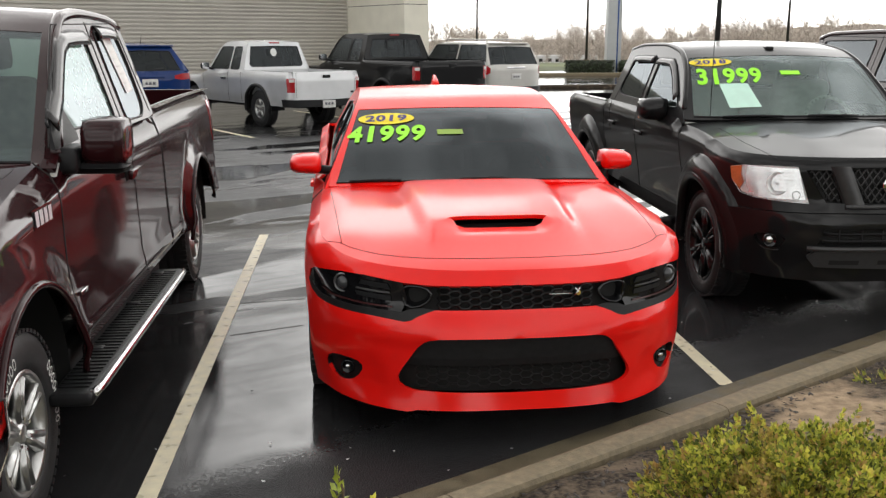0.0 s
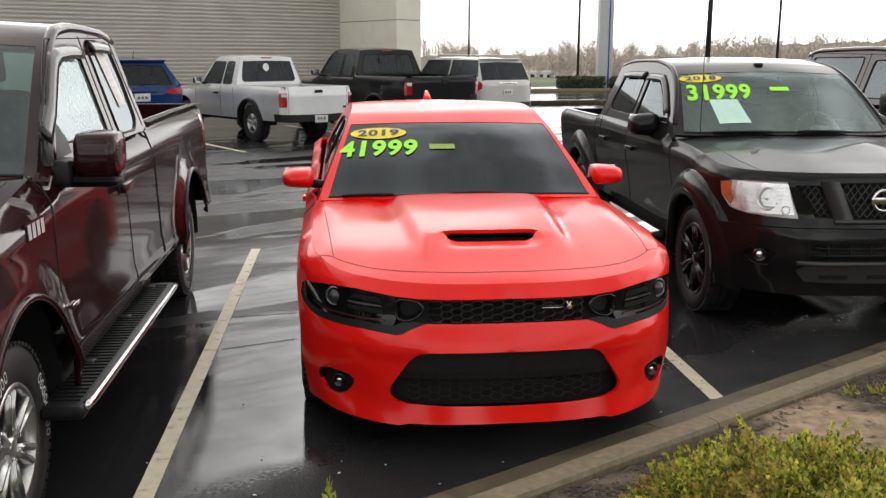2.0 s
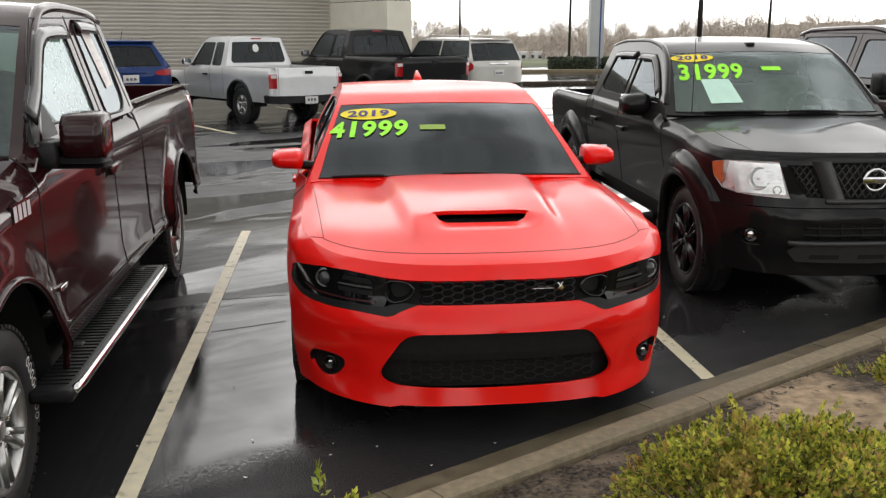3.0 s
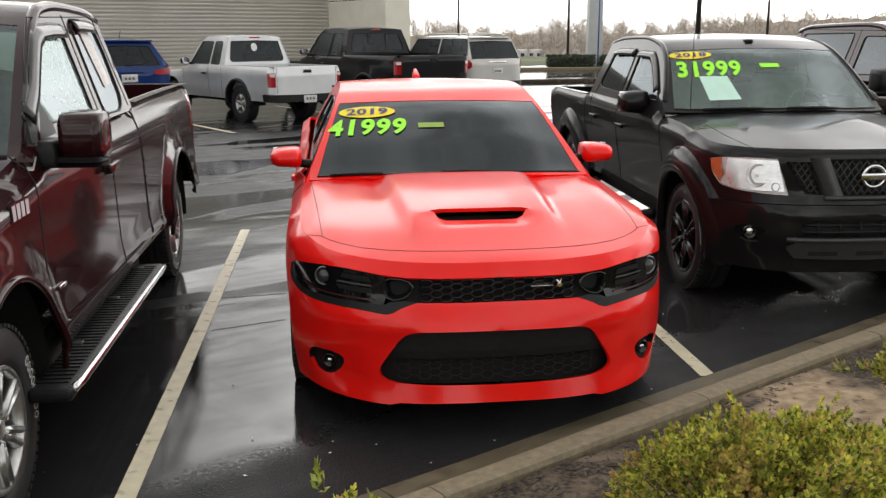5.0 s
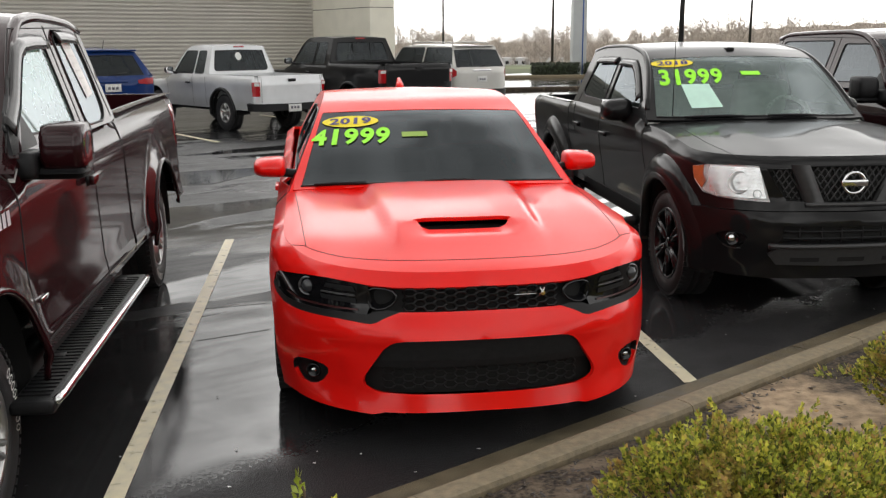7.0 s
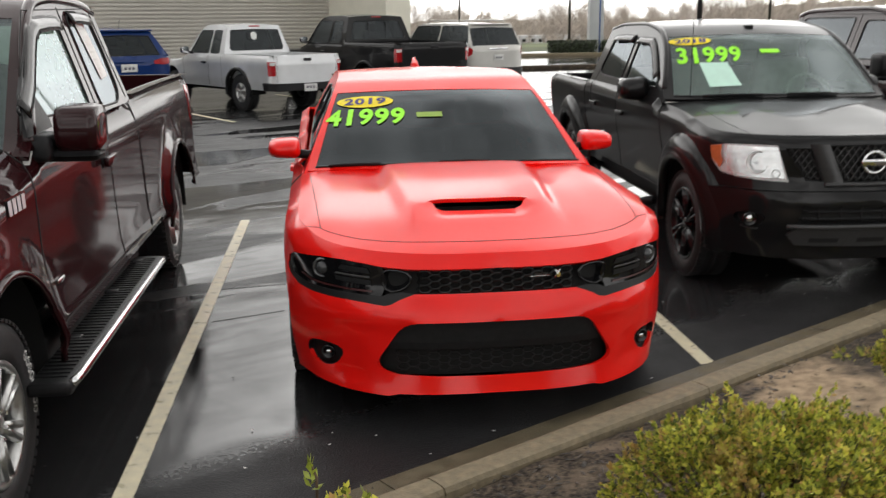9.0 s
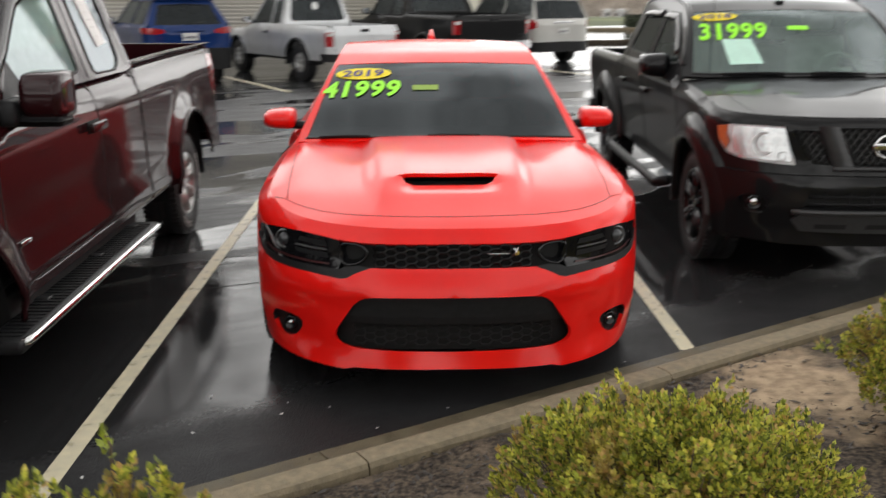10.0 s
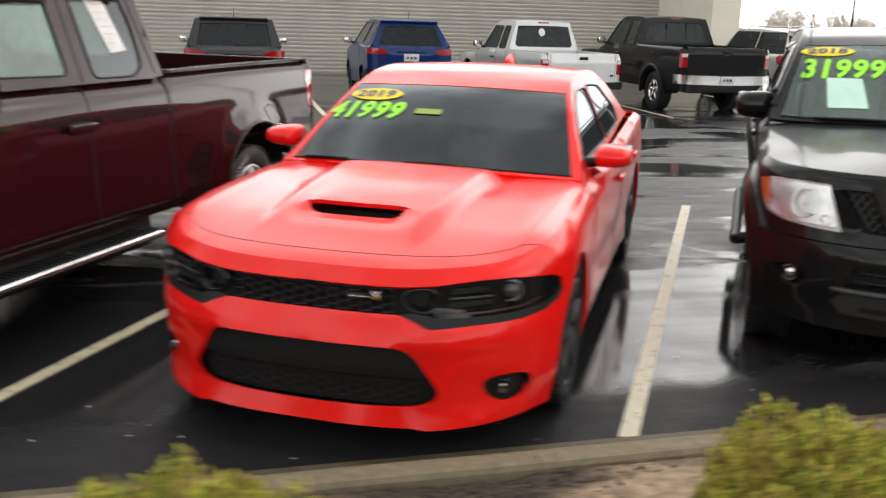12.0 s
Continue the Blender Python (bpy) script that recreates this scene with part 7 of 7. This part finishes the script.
def trailer(x, y, z, rz, L):
    t = thing("camper_trailer", "white camper trailer parked far off by the woods", "camper", pose(x, y, z, 0, 0, rz), "campers")
    part("trailer_body", boxed(-L / 2, L / 2, -1.2, 1.2, .55, 2.75, .18), WHITE, t)
    for i, a in enumerate((-.32, 0, .28)):
        part("window", boxed(L * a - .35, L * a + .35, -1.23, -1.19, 1.5, 2.1, .03), GLOSSBLACK, t)
    part("door", boxed(L * .40 - .32, L * .40 + .32, -1.225, -1.19, .75, 2.45, .02), PYLON, t)
    for a in (-.6, .3):
        bm = bmesh.new()
        lathe(bm, [(.001, -.1), (.36, -.1), (.36, .1), (.001, .1)], 20, m=pose(a, -1.1, .36, 0, 0, 90))
        part("wheel", bm, RUBBER, t)
    part("hitch", boxed(-L / 2 - 1.1, -L / 2, -.06, .06, .5, .6), POLE, t)
    return t


trailer(34.0, 176.6, -4.0, -6, 5.2)
trailer(41.0, 176.6, -4.0, -10, 4.4)


def lamp_pole(x, y, h, r, head=True, label="slim dark steel light pole beyond the car park"):
    t = thing("light_pole", label, "light pole", pose(x, y, far_z(x, y)), "light poles")
    part("pole", tube([(0, 0, 0), (0, 0, h / 2), (0, 0, h)], r, 10, r1=r * .7), POLE, t)
    part("pole_base", boxed(-r * 2, r * 2, -r * 2, r * 2, 0, .35, .03), CONCRETE, t)
    if head:
        for f in (-1, 1):
            part("lamp_head", boxed(min(f * .1, f * .75), max(f * .1, f * .75), -.16, .16, h - .06, h + .06, .03), POLE, t)


lamp_pole(10.9, 96, 9.3, .13)
lamp_pole(15.6, 66.4, 12, .10)
lamp_pole(13.2, 33.6, 11, .11)
lamp_pole(30.6, 66, 12, .11)
py = thing("sign_pylon", "tall pale grey sign pylon with a thin blue stripe", "sign", pose(12.1, 45.4, 0))
part("pylon", boxed(-.36, .36, -.3, .3, 0, 12, .02), PYLON, py)
part("stripe", boxed(.12, .18, -.312, -.29, 0, 12), BLUESTRIPE, py)

random.seed(5)
for hx, hy, n in ((9.6, 44.6, 3), (12.4, 44.9, 3), (14.6, 45.6, 2)):
    h = thing("hedge", "low clipped dark green hedge round the pylon", "hedge", pose(hx, hy, .1), "hedges")
    bm = bmesh.new()
    for k in range(1500):
        p = Vector((random.uniform(-.1, 2.3), random.uniform(-.5, .5), random.uniform(0, .62)))
        a = Vector((random.uniform(-1, 1), random.uniform(-1, 1), random.uniform(-1, 1))).normalized() * .07
        b = a.orthogonal().normalized() * .06
        bm.faces.new([bm.verts.new(p + v) for v in (a, b, -a, -b)])
    tagged(part("leaves", bm, HEDGE, h, smooth=False), kind="stuff")
    part("hedge_core", boxed(0, 2.2, -.38, .38, 0, .5, .1), HEDGE, h)

isl = thing("median_kerb", "low kerb of a strip across the far car park", "kerb", kind="structure")
part("kerb_line", boxed(0, 16, -.2, .2, -.02, .12, .03, m=pose(4.6, 31.5, 0, 0, 0, 8)), SOIL, isl)
part("kerb_line", boxed(0, 40, -.2, .2, -.02, .14, .03, m=pose(5.0, 43.2, 0, 0, 0, 4)), CONCRETE, isl)
far_wagon("wagon", "red wagon far across the car park", pose(10.6, 74, -.3, 0, 0, 60), RED, 4.6, .92, 1.12, 1.7, (1.1, 1.8), (.55, .92, .92, 1.08), (.36, .22, .2, 5, ALLOY, 0, False))


# ---- shrubs in the bed ----
def leaf_material():
    m = shader("shrub_leaf", (.12, .13, .022), .45, noise_scale=30, noise_amount=.1)
    nt = m.node_tree
    b = nt.nodes["Principled BSDF"]
    g = nt.nodes.new("ShaderNodeNewGeometry")
    r = nt.nodes.new("ShaderNodeValToRGB")
    e = r.color_ramp.elements
    e[0].position, e[0].color = 0.0, (.06, .08, .014, 1)
    e[1].position, e[1].color = 1.0, (.52, .36, .13, 1)
    for p, c in ((.25, (.19, .22, .035, 1)), (.52, (.38, .41, .06, 1)), (.80, (.68, .64, .10, 1)), (.90, (.46, .28, .09, 1))):
        n = e.new(p)
        n.color = c
    nt.links.new(g.outputs["Random Per Island"], r.inputs[0])
    tc, clump, cut, tan = nt.nodes.new("ShaderNodeTexCoord"), nt.nodes.new("ShaderNodeTexNoise"), nt.nodes.new("ShaderNodeMapRange"), nt.nodes.new("ShaderNodeMix")
    clump.inputs["Scale"].default_value, clump.inputs["Detail"].default_value = 7, 3
    cut.inputs[1].default_value, cut.inputs[2].default_value, cut.inputs[4].default_value = .55, .68, .68
    tan.data_type = "RGBA"
    tan.inputs[7].default_value = (.40, .25, .09, 1)      # browned clumps
    nt.links.new(tc.outputs["Object"], clump.inputs["Vector"])
    nt.links.new(clump.outputs[0], cut.inputs[0])
    nt.links.new(cut.outputs[0], tan.inputs[0])
    nt.links.new(r.outputs[0], tan.inputs[6])
    nt.links.new(tan.outputs[2], b.inputs["Base Color"])
    t = nt.nodes.new("ShaderNodeBsdfTranslucent")
    nt.links.new(tan.outputs[2], t.inputs[0])
    mx = nt.nodes.new("ShaderNodeMixShader")
    mx.inputs[0].default_value = .42
    nt.links.new(b.outputs[0], mx.inputs[1])
    nt.links.new(t.outputs[0], mx.inputs[2])
    nt.links.new(mx.outputs[0], nt.nodes["Material Output"].inputs[0])
    return m


LEAF = leaf_material()
YOUNGLEAF = shader("young_leaf", (.34, .40, .05), .45, noise_scale=40, noise_amount=.3, spread=.5)
TWIG = shader("shrub_stem", (.09, .06, .04), .8, noise_scale=20, noise_amount=.3)


def shrub(x, y, z, rx, ry, h, seed, sprigs, shoot=0, aside=(0, 0)):
    """A low leafy shrub: stems that fork from the base, each set with small oval leaves."""
    rnd = random.Random(seed)
    t = thing("shrub", "low yellow-green evergreen shrub growing in mulch", "shrub", pose(x, y, z), "shrubs")
    stems, leaves = bmesh.new(), bmesh.new()

    def leaf(p, d, s, into=leaves):
        side = d.orthogonal().normalized()
        side = (side * math.cos(2.4 * rnd.random()) + d.cross(side) * math.sin(6.28 * rnd.random())).normalized()
        up = d.cross(side)
        pts = [p, p + d * s * .5 + side * s * .30 + up * s * .06, p + d * s, p + d * s * .5 - side * s * .30 + up * s * .06]
        into.faces.new([into.verts.new(q) for q in pts])
    for k in range(sprigs):
        a = rnd.uniform(0, 6.283)
        q = math.sqrt(rnd.random())
        lump = 1 + .16 * math.sin(3 * a + seed) + .10 * math.sin(7 * a + 2 * seed)
        tx, ty = rx * q * lump * math.cos(a) * 4, ry * q * lump * math.sin(a) * 4
        tip = Vector((rx * q * lump * math.cos(a), ry * q * lump * math.sin(a), h * (1 - .50 * q**5) * (1 + .10 * math.sin(5 * tx + seed) * math.sin(6 * ty)) * rnd.uniform(.74, 1.0) + 0))
        start = Vector((tip.x * .25, tip.y * .25, 0))
        mid = start.lerp(tip, .55) + Vector((0, 0, .05))
        if k % 8 == 0:
            tube([start, mid, tip - Vector((0, 0, .02))], .005, 4, stems, .0015)
        d = ((tip - mid).normalized() + Vector((rnd.uniform(-.5, .5), rnd.uniform(-.5, .5), .35))).normalized()
        ln = rnd.uniform(.02, .045)
        for j in range(12):
            f = j / 11
            ang = j * 2.4 + rnd.random()
            o1 = d.orthogonal().normalized()
            o2 = d.cross(o1)
            out = (o1 * math.cos(ang) + o2 * math.sin(ang)) * (1.1 - .7 * f) + d * (.5 + .8 * f)
            leaf(tip - d * ln * (1 - f), out.normalized(), rnd.uniform(.012, .022))
    if shoot:                                 # one long shoot above the rest
        sx, sy = aside
        young = bmesh.new()
        tube([(sx * .8, sy, h * .4), (sx + .01, sy, shoot - .03), (sx, sy, shoot)], .003, 5, stems)
        for j in range(11):
            ang, f = j * 2.4, j / 10
            leaf(Vector((sx, sy, shoot - .055 * (1 - f))), Vector((math.cos(ang) * (1 - .75 * f), math.sin(ang) * (1 - .75 * f), .5 + f)).normalized(), .026, young)
        tagged(part("young_leaves", young, YOUNGLEAF, t, smooth=False), kind="stuff")
    tagged(part("branchwork", stems, TWIG, t), kind="stuff")
    tagged(part("leaves", leaves, LEAF, t, smooth=False), kind="stuff")
    return t


shrub(.62, -1.14, .14, .46, .43, .605, 1, 3300)
shrub(2.00, -.08, .11, .42, .40, .57, 2, 2900)
shrub(-.655, -1.95, .19, .38, .31, .745, 3, 3200, .81, (.004, .225))
shrub(3.15, .75, .12, .36, .36, .70, 4, 900)


def weed(x, y, z, seed):
    """A flat tuft of blades and small leaves."""
    rnd = random.Random(seed)
    t = thing("weed", "small bright green weed tuft beside the kerb", "weed", pose(x, y, z), "weeds")
    bm = bmesh.new()
    for k in range(120):
        a, r = rnd.uniform(0, 6.283), .11 * math.sqrt(rnd.random())
        p = Vector((r * math.cos(a), r * math.sin(a), 0))
        d = Vector((math.cos(a), math.sin(a), rnd.uniform(.4, 1.6))).normalized() * rnd.uniform(.02, .06)
        s = d.orthogonal().normalized() * rnd.uniform(.004, .011)
        bm.faces.new([bm.verts.new(p + v) for v in (-s * .5, d * .55 - s, d, d * .55 + s)])
    tagged(part("blades", bm, LEAF, t, smooth=False), kind="stuff")


weed(1.98, .93, .11, 1)
weed(2.12, .92, .12, 2)
weed(2.75, 1.32, .12, 3)
